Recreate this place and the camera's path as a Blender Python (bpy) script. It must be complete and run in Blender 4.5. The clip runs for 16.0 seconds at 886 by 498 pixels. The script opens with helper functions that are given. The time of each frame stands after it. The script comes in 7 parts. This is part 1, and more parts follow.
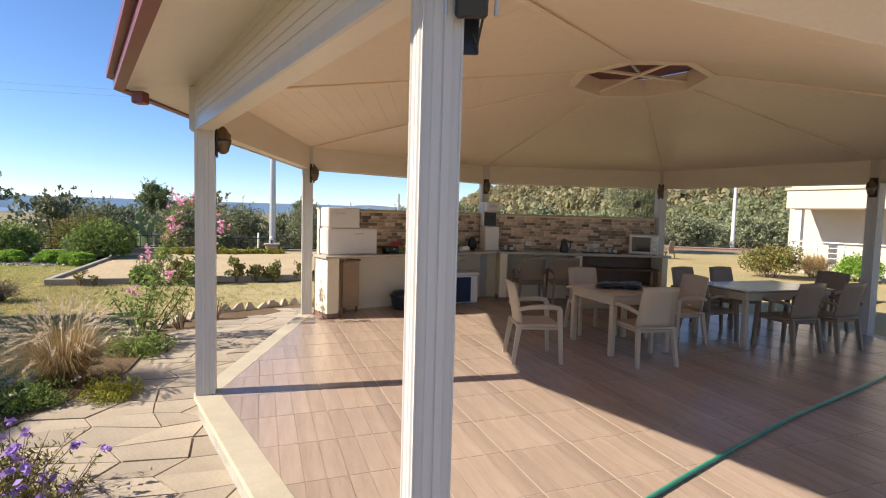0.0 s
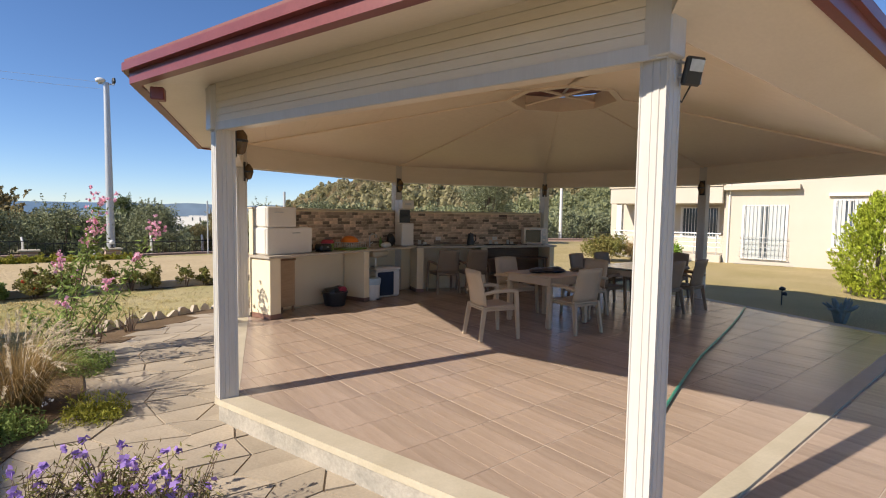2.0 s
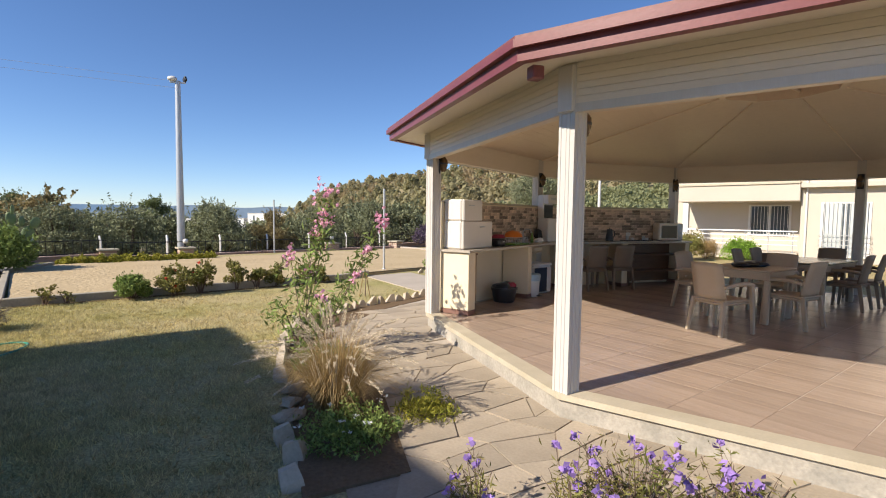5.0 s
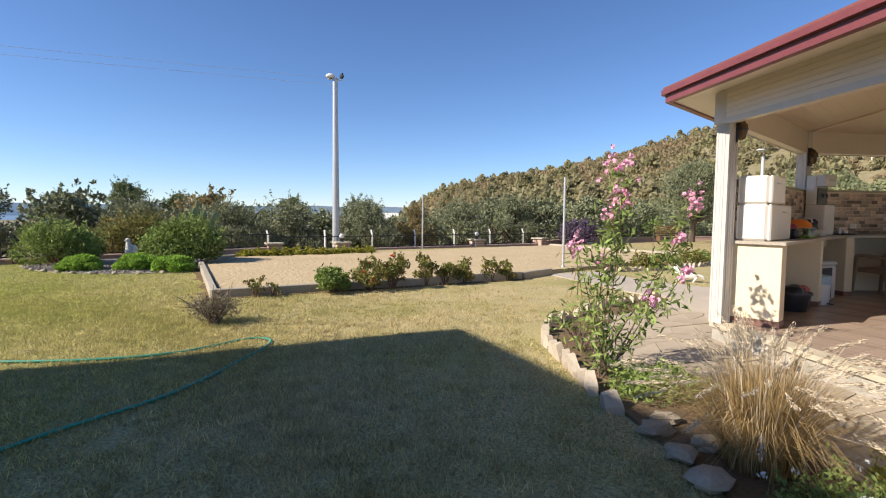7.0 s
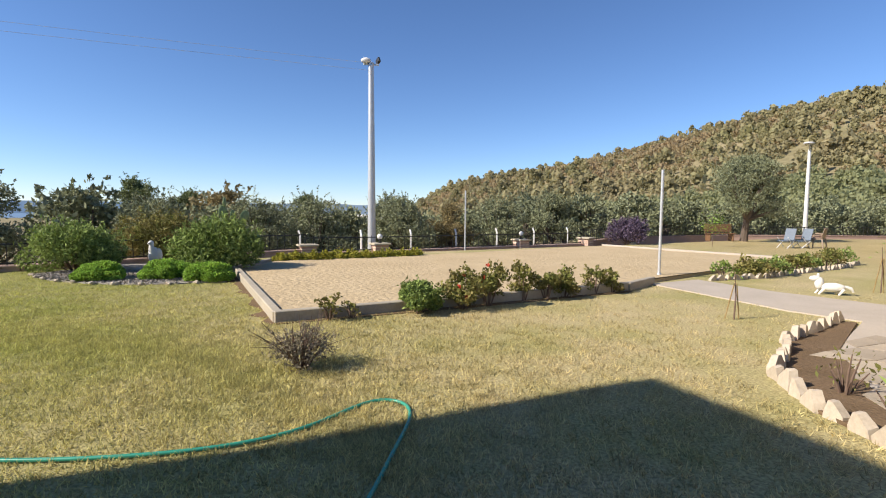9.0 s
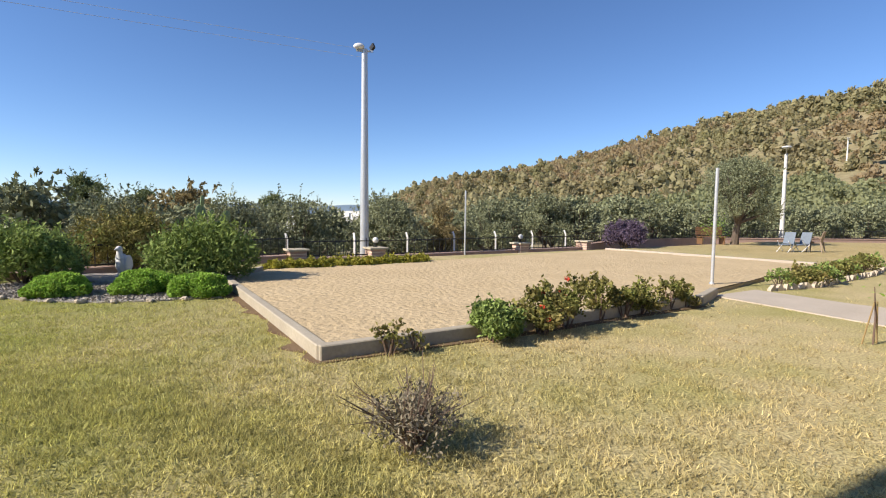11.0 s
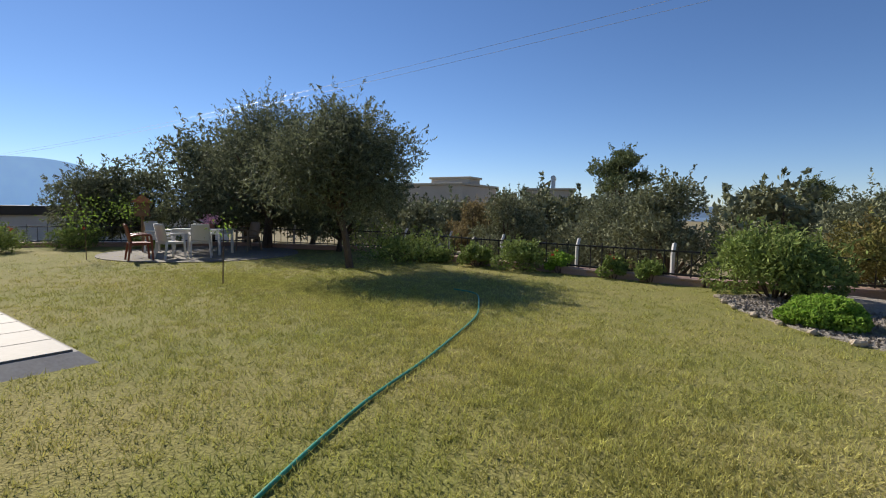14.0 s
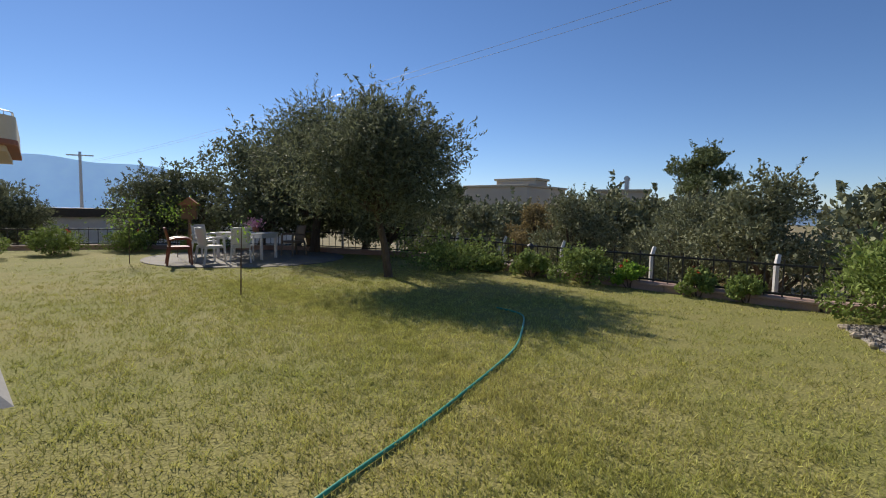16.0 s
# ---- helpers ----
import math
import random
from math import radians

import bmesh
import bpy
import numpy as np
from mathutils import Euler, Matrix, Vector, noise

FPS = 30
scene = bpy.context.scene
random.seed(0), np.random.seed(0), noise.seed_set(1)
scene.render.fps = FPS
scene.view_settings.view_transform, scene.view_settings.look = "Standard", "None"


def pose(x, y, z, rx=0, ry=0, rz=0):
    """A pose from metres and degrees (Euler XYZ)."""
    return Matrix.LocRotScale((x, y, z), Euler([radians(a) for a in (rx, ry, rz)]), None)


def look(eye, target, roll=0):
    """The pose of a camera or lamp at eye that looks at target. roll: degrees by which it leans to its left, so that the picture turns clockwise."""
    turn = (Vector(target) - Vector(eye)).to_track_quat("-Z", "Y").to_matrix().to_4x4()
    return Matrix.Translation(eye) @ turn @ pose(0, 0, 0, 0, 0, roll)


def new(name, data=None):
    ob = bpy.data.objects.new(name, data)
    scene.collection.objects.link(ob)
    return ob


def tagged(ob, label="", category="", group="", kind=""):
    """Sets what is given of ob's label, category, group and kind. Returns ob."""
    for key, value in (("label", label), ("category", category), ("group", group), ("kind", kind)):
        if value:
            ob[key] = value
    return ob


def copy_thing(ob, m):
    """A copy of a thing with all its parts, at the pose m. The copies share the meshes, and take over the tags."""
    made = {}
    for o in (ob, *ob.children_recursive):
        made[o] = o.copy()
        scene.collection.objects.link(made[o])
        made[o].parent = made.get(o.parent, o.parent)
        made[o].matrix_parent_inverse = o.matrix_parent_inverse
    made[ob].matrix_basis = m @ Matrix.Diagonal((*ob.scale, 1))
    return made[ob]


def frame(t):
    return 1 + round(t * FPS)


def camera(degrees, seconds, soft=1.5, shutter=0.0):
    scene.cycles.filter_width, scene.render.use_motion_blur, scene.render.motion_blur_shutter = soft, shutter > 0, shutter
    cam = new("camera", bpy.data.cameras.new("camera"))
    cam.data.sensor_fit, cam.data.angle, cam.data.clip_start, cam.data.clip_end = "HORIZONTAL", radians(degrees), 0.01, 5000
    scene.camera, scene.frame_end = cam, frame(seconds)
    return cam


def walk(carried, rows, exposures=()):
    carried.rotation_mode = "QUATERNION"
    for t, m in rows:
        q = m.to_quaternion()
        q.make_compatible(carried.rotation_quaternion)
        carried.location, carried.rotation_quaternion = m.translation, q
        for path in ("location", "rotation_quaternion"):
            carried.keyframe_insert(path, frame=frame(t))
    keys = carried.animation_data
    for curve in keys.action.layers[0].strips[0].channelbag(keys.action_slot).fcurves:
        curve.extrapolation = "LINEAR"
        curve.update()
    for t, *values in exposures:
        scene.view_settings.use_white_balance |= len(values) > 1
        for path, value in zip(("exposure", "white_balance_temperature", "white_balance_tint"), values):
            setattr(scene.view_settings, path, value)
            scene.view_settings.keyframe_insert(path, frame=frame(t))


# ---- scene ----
cam = camera(83.1, 16.0, soft=1.1)
PATH = [
    (0, (-0.99, -0.283, 1.903), (-0.939, 1.711, 1.768), 1.6),
    (0.5, (-1.426, -0.423, 1.831), (-1.257, 1.567, 1.711), 0.5),
    (1, (-1.872, -0.485, 1.831), (-1.561, 1.487, 1.713), 0.6),
    (1.5, (-2.333, -0.578, 1.848), (-1.843, 1.357, 1.723), 0.7),
    (2, (-2.678, -0.572, 1.877), (-1.997, 1.304, 1.743), 0.8),
    (2.5, (-3.084, -0.46, 1.888), (-2.242, 1.349, 1.753), 0.8),
    (3, (-3.547, -0.402, 1.893), (-2.607, 1.358, 1.754), 0.8),
    (3.5, (-3.963, -0.158, 1.847), (-3.008, 1.594, 1.709), 0.8),
    (4, (-4.407, 0.136, 1.833), (-3.521, 1.923, 1.694), 0.7),
    (4.2, (-4.619, 0.226, 1.813), (-3.776, 2.034, 1.677), 0.7),
    (6.3, (-6.577, 1.623, 1.53), (-6.167, 3.576, 1.396), 0.6),
    (6.5, (-6.767, 1.847, 1.504), (-6.391, 3.807, 1.369), 0.6),
    (7, (-7.044, 2.394, 1.491), (-6.786, 4.373, 1.355), 0.5),
    (7.5, (-7.508, 2.953, 1.487), (-7.345, 4.942, 1.345), 0.4),
    (8, (-7.744, 3.465, 1.517), (-7.648, 5.457, 1.369), 0.4),
    (8.5, (-8.085, 4.02, 1.517), (-7.951, 6.01, 1.368), 0.5),
    (9, (-8.466, 4.53, 1.523), (-8.224, 6.51, 1.375), 0.4),
    (11.5, (-9.939, 6.772, 1.507), (-9.541, 8.727, 1.366), 0.7),
    (12, (-10.176, 7.233, 1.5), (-10.163, 9.228, 1.35), 0.4),
    (12.5, (-10.469, 7.639, 1.483), (-10.971, 9.569, 1.332), 0.5),
    (13, (-10.866, 8.002, 1.439), (-11.895, 9.71, 1.29), 0.6),
    (13.5, (-11.14, 8.321, 1.439), (-12.598, 9.681, 1.285), 0.9),
    (14, (-11.445, 8.574, 1.43), (-13.17, 9.575, 1.274), 0.9),
    (14.5, (-11.711, 8.849, 1.444), (-13.539, 9.646, 1.291), 0.9),
    (15, (-11.963, 9.155, 1.438), (-13.844, 9.819, 1.289), 1.0),
    (15.5, (-12.251, 9.376, 1.431), (-14.146, 9.998, 1.283), 1.0),
    (16, (-12.456, 9.626, 1.446), (-14.301, 10.383, 1.296), 0.9),
]
walk(cam, [(t, look(eye, target, roll)) for t, eye, target, roll in PATH], exposures=[(0, 0.85), (0.6, 0.7), (2, 0.5), (4, 0.5), (6.5, 0.62), (9, 0.62), (12.5, 0.58), (13.5, 0.28), (14.5, 0.02), (16, 0.03)])

# ---- light ----
SUN_TO = Vector((-3.02, -0.65, 2.19)).normalized()
sun = new("sun", bpy.data.lights.new("sun", "SUN"))
sun.data.energy, sun.data.angle, sun.data.color = 5.0, radians(0.55), (1.0, 0.91, 0.79)
sun.matrix_world = look((-30, -6, 24), Vector((-30, -6, 24)) - SUN_TO)
world = bpy.data.worlds.new("sky")
scene.world = world
world.use_nodes = True
wn = world.node_tree.nodes
sky = wn.new("ShaderNodeTexSky")
sky.sky_type, sky.sun_disc = "NISHITA", False
sky.sun_elevation, sky.sun_rotation = math.asin(SUN_TO.z), math.atan2(SUN_TO.x, SUN_TO.y)
sky.altitude, sky.air_density, sky.dust_density, sky.ozone_density = 60, 0.78, 0.02, 5.0
tone = wn.new("ShaderNodeHueSaturation")
tone.inputs["Saturation"].default_value = 1.06
world.node_tree.links.new(sky.outputs[0], tone.inputs["Color"])
tint = wn.new("ShaderNodeVectorMath")
tint.operation = "MULTIPLY"
tint.inputs[1].default_value = (1.035, 0.985, 1.03)
world.node_tree.links.new(tone.outputs[0], tint.inputs[0])
world.node_tree.links.new(tint.outputs[0], wn["Background"].inputs[0])
wn["Background"].inputs[1].default_value = 0.102


# ---- mesh helpers ----
class Geo:
    """Vertices and faces gathered for one mesh."""

    def __init__(self, m=None):
        self.v, self.f, self.m, self.n = [], [], m or Matrix(), 0

    def add(self, verts, faces):
        base = self.n
        self.v.extend(tuple(self.m @ Vector(p)) for p in verts)
        self.n += len(verts)
        self.f.extend(tuple(base + i for i in f) for f in faces)
        return self

    def box(self, x0, x1, y0, y1, z0, z1, b=0.0):
        if x1 < x0: x0, x1 = x1, x0
        if y1 < y0: y0, y1 = y1, y0
        if z1 < z0: z0, z1 = z1, z0
        b = min(b, (x1 - x0) * .45, (y1 - y0) * .45, (z1 - z0) * .45)
        if b <= 0:
            v = [(x, y, z) for z in (z0, z1) for y in (y0, y1) for x in (x0, x1)]
            return self.add(v, [(0, 2, 3, 1), (4, 5, 7, 6), (0, 1, 5, 4), (2, 6, 7, 3), (0, 4, 6, 2), (1, 3, 7, 5)])
        v, key = [], {}
        for sx in (0, 1):
            for sy in (0, 1):
                for sz in (0, 1):
                    c = ((x0, x1)[sx], (y0, y1)[sy], (z0, z1)[sz])
                    d = (b * (1 - 2 * sx), b * (1 - 2 * sy), b * (1 - 2 * sz))
                    for ax in range(3):
                        p = [c[i] + (0 if i == ax else d[i]) for i in range(3)]
                        key[sx, sy, sz, ax] = len(v)
                        v.append(p)
        f = []
        for ax in range(3):
            a, c = [i for i in range(3) if i != ax]
            for s in (0, 1):
                loop = []
                for i, j in ((0, 0), (1, 0), (1, 1), (0, 1)):
                    k = [0, 0, 0]
                    k[ax], k[a], k[c] = s, i, j
                    loop.append(key[(*k, ax)])
                f.append(loop if (s == 1) == (ax != 1) else loop[::-1])
        for ax in range(3):
            a, c = [i for i in range(3) if i != ax]
            for i in (0, 1):
                for j in (0, 1):
                    k0, k1 = [0, 0, 0], [0, 0, 0]
                    k0[a] = k1[a] = i
                    k0[c] = k1[c] = j
                    k1[ax] = 1
                    f.append((key[(*k0, a)], key[(*k1, a)], key[(*k1, c)], key[(*k0, c)]))
        for sx in (0, 1):
            for sy in (0, 1):
                for sz in (0, 1):
                    f.append([key[sx, sy, sz, ax] for ax in range(3)])
        return self.add(v, f)

    def prism(self, pts, z0, z1, cap=True):
        """Upright prism over a polygon in plan; z0 and z1 may be lists."""
        n = len(pts)
        zb = z0 if isinstance(z0, (list, tuple)) else [z0] * n
        zt = z1 if isinstance(z1, (list, tuple)) else [z1] * n
        v = [(p[0], p[1], zb[i]) for i, p in enumerate(pts)] + [(p[0], p[1], zt[i]) for i, p in enumerate(pts)]
        f = [(i, (i + 1) % n, n + (i + 1) % n, n + i) for i in range(n)]
        if cap:
            f += [tuple(range(n))[::-1], tuple(range(n, 2 * n))]
        return self.add(v, f)

    def tube(self, pts, r, n=8, caps=True):
        """Round tube along points, r a number or a list."""
        pts = [Vector(p) for p in pts]
        rr = r if isinstance(r, (list, tuple)) else [r] * len(pts)
        v, f = [], []
        side = None
        for i, p in enumerate(pts):
            d = (pts[min(i + 1, len(pts) - 1)] - pts[max(i - 1, 0)])
            d = d.normalized() if d.length > 1e-9 else Vector((0, 0, 1))
            if side is None:
                side = d.orthogonal().normalized()
            else:
                side = side - d * side.dot(d)
                side = side.normalized() if side.length > 1e-6 else d.orthogonal().normalized()
            up = d.cross(side)
            for k in range(n):
                a = 2 * math.pi * (k + .5) / n
                v.append(p + (side * math.cos(a) + up * math.sin(a)) * rr[i])
        for i in range(len(pts) - 1):
            for k in range(n):
                f.append((i * n + k, i * n + (k + 1) % n, (i + 1) * n + (k + 1) % n, (i + 1) * n + k))
        if caps:
            f += [tuple(range(n))[::-1], tuple(range((len(pts) - 1) * n, len(pts) * n))]
        return self.add(v, f)

    def lathe(self, prof, n=16, c=(0, 0)):
        """Solid of revolution about z; prof: (radius, z) upwards."""
        v, f = [], []
        for r, z in prof:
            for k in range(n):
                a = 2 * math.pi * k / n
                v.append((c[0] + r * math.cos(a), c[1] + r * math.sin(a), z))
        for i in range(len(prof) - 1):
            for k in range(n):
                f.append((i * n + k, i * n + (k + 1) % n, (i + 1) * n + (k + 1) % n, (i + 1) * n + k))
        f += [tuple(range(n))[::-1], tuple(range((len(prof) - 1) * n, len(prof) * n))]
        return self.add(v, f)

    def blob(self, c, r, n=10, m=7, wob=0.0, seed=0):
        """A rounded lump with an uneven skin."""
        v, f = [(c[0], c[1], c[2] - r[2])], []
        for i in range(1, m):
            t = math.pi * i / m
            for k in range(n):
                a = 2 * math.pi * k / n
                d = Vector((math.sin(t) * math.cos(a), math.sin(t) * math.sin(a), -math.cos(t)))
                s = 1 + wob * noise.noise(d * 1.7 + Vector((seed * 3.1, seed * 1.7, seed)))
                v.append((c[0] + d.x * r[0] * s, c[1] + d.y * r[1] * s, c[2] + d.z * r[2] * s))
        v.append((c[0], c[1], c[2] + r[2]))
        top = len(v) - 1
        f += [(0, 1 + (k + 1) % n, 1 + k) for k in range(n)]
        for i in range(m - 2):
            for k in range(n):
                a, b = 1 + i * n, 1 + (i + 1) * n
                f.append((a + k, a + (k + 1) % n, b + (k + 1) % n, b + k))
        a = 1 + (m - 2) * n
        f += [(a + k, a + (k + 1) % n, top) for k in range(n)]
        return self.add(v, f)

    def mesh(self, name, smooth=False):
        me = bpy.data.meshes.new(name)
        me.from_pydata(self.v, [], self.f)
        if smooth:
            me.shade_smooth()
            me.set_sharp_from_angle(angle=radians(38))
        return me


def part(name, geo, material, parent=None, label="", smooth=False, at=None):
    """One mesh object, under a thing or a part where one is given."""
    me = geo.mesh(name, smooth) if isinstance(geo, Geo) else geo
    if material and not me.materials:
        me.materials.append(material)
    ob = new(name, me)
    if parent is not None:
        ob.parent = parent
    if at is not None:
        ob.matrix_basis = at
    if label:
        ob["label"] = label
    return ob


def thing(name, label, category, at=None, group="", kind=""):
    """An Empty at the base of a thing."""
    ob = new(name)
    ob.empty_display_size = 0.1
    if at is not None:
        ob.matrix_basis = at
    return tagged(ob, label, category, group, kind)


def solid(name, geo, material, label, category="", kind="", group="", smooth=False, at=None):
    return tagged(part(name, geo, material, None, smooth=smooth, at=at), label, category, group, kind)


def leaves(centres, size, rnd, slim=0.45, up=0.3, out=None, curl=0.25):
    """A mesh of single leaves, each a bent quad, at the given centres (numpy)."""
    n = len(centres)
    d = rnd.normal(size=(n, 3))
    if out is not None:
        d = d * 0.7 + out
    d[:, 2] += up
    d /= np.linalg.norm(d, axis=1, keepdims=True) + 1e-9
    s = np.cross(d, rnd.normal(size=(n, 3)))
    s /= np.linalg.norm(s, axis=1, keepdims=True) + 1e-9
    u = np.cross(d, s)
    L = (size * (0.7 + 0.6 * rnd.random(n)))[:, None]
    W = L * slim * 0.5
    a = centres - d * L * 0.5
    b = centres + s * W + u * L * curl * .3
    c = centres + d * L * 0.5
    e = centres - s * W + u * L * curl * .3
    v = np.stack([a, b, c, e], 1).reshape(-1, 3)
    return v


def quad_mesh(name, v):
    """A mesh of loose quads from an (4n, 3) array."""
    n = len(v) // 4
    me = bpy.data.meshes.new(name)
    me.vertices.add(4 * n)
    me.vertices.foreach_set("co", np.asarray(v, np.float32).ravel())
    me.loops.add(4 * n)
    me.loops.foreach_set("vertex_index", np.arange(4 * n, dtype=np.int32))
    me.polygons.add(n)
    me.polygons.foreach_set("loop_start", np.arange(0, 4 * n, 4, dtype=np.int32))
    me.update(calc_edges=True)
    return me


# ---- materials ----
def mat(name, col, col2=None, rough=0.6, metal=0.0, scale=3.0, fine=60.0, bump=0.15, vary=0.12, spec=0.5, rand=0.0,
        island=0.0, thin=0.0, stretch=(1, 1, 1), contrast=0.5, depth=0.01, coat=0.0, coords="Object"):
    if thin:
        rough, spec = max(rough, 0.7), 0.15
    m = bpy.data.materials.new(name)
    m.use_nodes = True
    nt = m.node_tree
    N, L = nt.nodes, nt.links
    bs = N["Principled BSDF"]
    bs.inputs["Roughness"].default_value = rough
    bs.inputs["Metallic"].default_value = metal
    bs.inputs["Specular IOR Level"].default_value = spec
    bs.inputs["Coat Weight"].default_value = coat
    tc = N.new("ShaderNodeTexCoord")
    mp = N.new("ShaderNodeMapping")
    mp.inputs["Scale"].default_value = stretch
    L.new(tc.outputs[coords], mp.inputs[0])
    n1, n2 = N.new("ShaderNodeTexNoise"), N.new("ShaderNodeTexNoise")
    n1.inputs["Scale"].default_value, n1.inputs["Detail"].default_value, n1.inputs["Roughness"].default_value = scale, 5, 0.6
    n2.inputs["Scale"].default_value, n2.inputs["Detail"].default_value = fine, 3
    L.new(mp.outputs[0], n1.inputs[0])
    L.new(mp.outputs[0], n2.inputs[0])
    ramp = N.new("ShaderNodeMapRange")
    ramp.inputs[1].default_value, ramp.inputs[2].default_value = 0.5 - contrast * .45, 0.5 + contrast * .45
    L.new(n1.outputs[0], ramp.inputs[0])
    mix = N.new("ShaderNodeMix")
    mix.data_type = "RGBA"
    mix.inputs[6].default_value = (*col, 1)
    mix.inputs[7].default_value = (*(col2 or [c * 0.8 for c in col]), 1)
    L.new(ramp.outputs[0], mix.inputs[0])
    val = N.new("ShaderNodeMapRange")
    val.inputs[1].default_value, val.inputs[2].default_value = 0.25, 0.75
    val.inputs[3].default_value, val.inputs[4].default_value = 1 - vary, 1 + vary
    L.new(n2.outputs[0], val.inputs[0])
    last = val.outputs[0]
    for amount, node, sock in ((rand, "ShaderNodeObjectInfo", "Random"), (island, "ShaderNodeNewGeometry", "Random Per Island")):
        if amount:
            src = N.new(node)
            mr = N.new("ShaderNodeMapRange")
            mr.inputs[3].default_value, mr.inputs[4].default_value = 1 - amount, 1 + amount
            L.new(src.outputs[sock], mr.inputs[0])
            mul = N.new("ShaderNodeMath")
            mul.operation = "MULTIPLY"
            L.new(last, mul.inputs[0])
            L.new(mr.outputs[0], mul.inputs[1])
            last = mul.outputs[0]
    sc = N.new("ShaderNodeVectorMath")
    sc.operation = "SCALE"
    L.new(mix.outputs[2], sc.inputs[0])
    L.new(last, sc.inputs["Scale"])
    L.new(sc.outputs[0], bs.inputs["Base Color"])
    if bump:
        bp = N.new("ShaderNodeBump")
        bp.inputs["Strength"].default_value, bp.inputs["Distance"].default_value = bump, depth
        L.new(n2.outputs[0], bp.inputs["Height"])
        L.new(bp.outputs[0], bs.inputs["Normal"])
    if thin:
        tr = N.new("ShaderNodeBsdfTranslucent")
        ms = N.new("ShaderNodeMixShader")
        ms.inputs[0].default_value = thin
        L.new(sc.outputs[0], tr.inputs[0])
        L.new(bs.outputs[0], ms.inputs[1])
        L.new(tr.outputs[0], ms.inputs[2])
        L.new(ms.outputs[0], N["Material Output"].inputs[0])
    return m


def glass(name, tint=(0.9, 0.95, 0.95), rough=0.0):
    m = bpy.data.materials.new(name)
    m.use_nodes = True
    bs = m.node_tree.nodes["Principled BSDF"]
    bs.inputs["Base Color"].default_value = (*tint, 1)
    bs.inputs["Roughness"].default_value = rough
    bs.inputs["Transmission Weight"].default_value = 1.0
    bs.inputs["IOR"].default_value = 1.45
    return m


PVC = mat("white siding", (0.74, 0.66, 0.55), (0.68, 0.60, 0.49), 0.35, scale=1.5, fine=25, bump=0.04, vary=0.03, stretch=(1, 1, 6))
PVC_POST = mat("white post cladding", (0.59, 0.56, 0.52), (0.54, 0.505, 0.455), 0.3, scale=2, fine=30, bump=0.03, vary=0.03, stretch=(4, 4, 0.4))
CEIL = mat("beige ceiling boards", (0.82, 0.685, 0.525), (0.77, 0.63, 0.47), 0.38, scale=0.8, fine=14, bump=0.03, vary=0.03)
RED = mat("dark red painted metal", (0.165, 0.042, 0.042), (0.21, 0.06, 0.056), 0.35, scale=3, fine=40, bump=0.03, vary=0.08)
ROOF = mat("dark red roof sheet", (0.18, 0.06, 0.05), (0.22, 0.08, 0.07), 0.5, scale=2, fine=20)
TILE = mat("brown wood effect floor tile", (0.42, 0.32, 0.245), (0.31, 0.225, 0.165), 0.27, scale=1.6, fine=30, bump=0.05, vary=0.10, stretch=(1, 9, 1), rand=0.06, island=0.13, contrast=0.55)
GROUT = mat("pale floor grout", (0.52, 0.42, 0.33), None, 0.9, scale=5, fine=120)
MARBLE = mat("cream stone coping", (0.55, 0.48, 0.36), (0.44, 0.38, 0.27), 0.6, scale=3, fine=50, bump=0.06, vary=0.06)
RENDERW = mat("stained plaster base", (0.47, 0.42, 0.35), (0.27, 0.25, 0.21), 0.9, scale=2.5, fine=35, bump=0.35, vary=0.15, contrast=0.45)
CREAM = mat("cream painted plaster", (0.80, 0.69, 0.49), (0.76, 0.645, 0.445), 0.75, scale=2, fine=80, bump=0.05, vary=0.03)
HOUSE = mat("cream house render", (0.55, 0.49, 0.405), (0.51, 0.45, 0.365), 0.8, scale=0.7, fine=60, bump=0.06, vary=0.03)
WHITE = mat("white paint", (0.70, 0.68, 0.645), (0.64, 0.62, 0.585), 0.5, scale=4, fine=50, bump=0.04, vary=0.04)
LAWN = mat("short dry lawn", (0.33, 0.295, 0.115), (0.47, 0.38, 0.21), 0.9, scale=0.55, fine=38, bump=0.9, vary=0.5, contrast=0.36, depth=0.02, spec=0.15)
SAND = mat("trodden sand", (0.52, 0.405, 0.25), (0.45, 0.345, 0.205), 0.95, scale=0.8, fine=9, bump=0.8, vary=0.10, depth=0.05, spec=0.1)
EARTH = mat("dry brown earth", (0.19, 0.13, 0.08), (0.14, 0.095, 0.055), 0.95, scale=2, fine=30, bump=0.6, vary=0.2, depth=0.03, spec=0.1)
FIELD = mat("dry field ground", (0.30, 0.25, 0.15), (0.21, 0.185, 0.10), 0.95, scale=0.05, fine=0.8, bump=0.4, vary=0.25, depth=0.3, spec=0.1)
CONC = mat("pale concrete", (0.48, 0.41, 0.33), (0.40, 0.34, 0.27), 0.85, scale=1.2, fine=40, bump=0.2, vary=0.08)
FLAG = mat("tan flagstone", (0.42, 0.345, 0.255), (0.33, 0.27, 0.195), 0.8, scale=2, fine=40, bump=0.25, vary=0.10, rand=0.14)
STEEL = mat("galvanised steel", (0.55, 0.56, 0.56), (0.48, 0.49, 0.50), 0.4, 0.35, scale=1, fine=20, bump=0.03)
BLACK = mat("black metal", (0.02, 0.02, 0.022), (0.03, 0.03, 0.03), 0.45, scale=6, fine=60, bump=0.05)
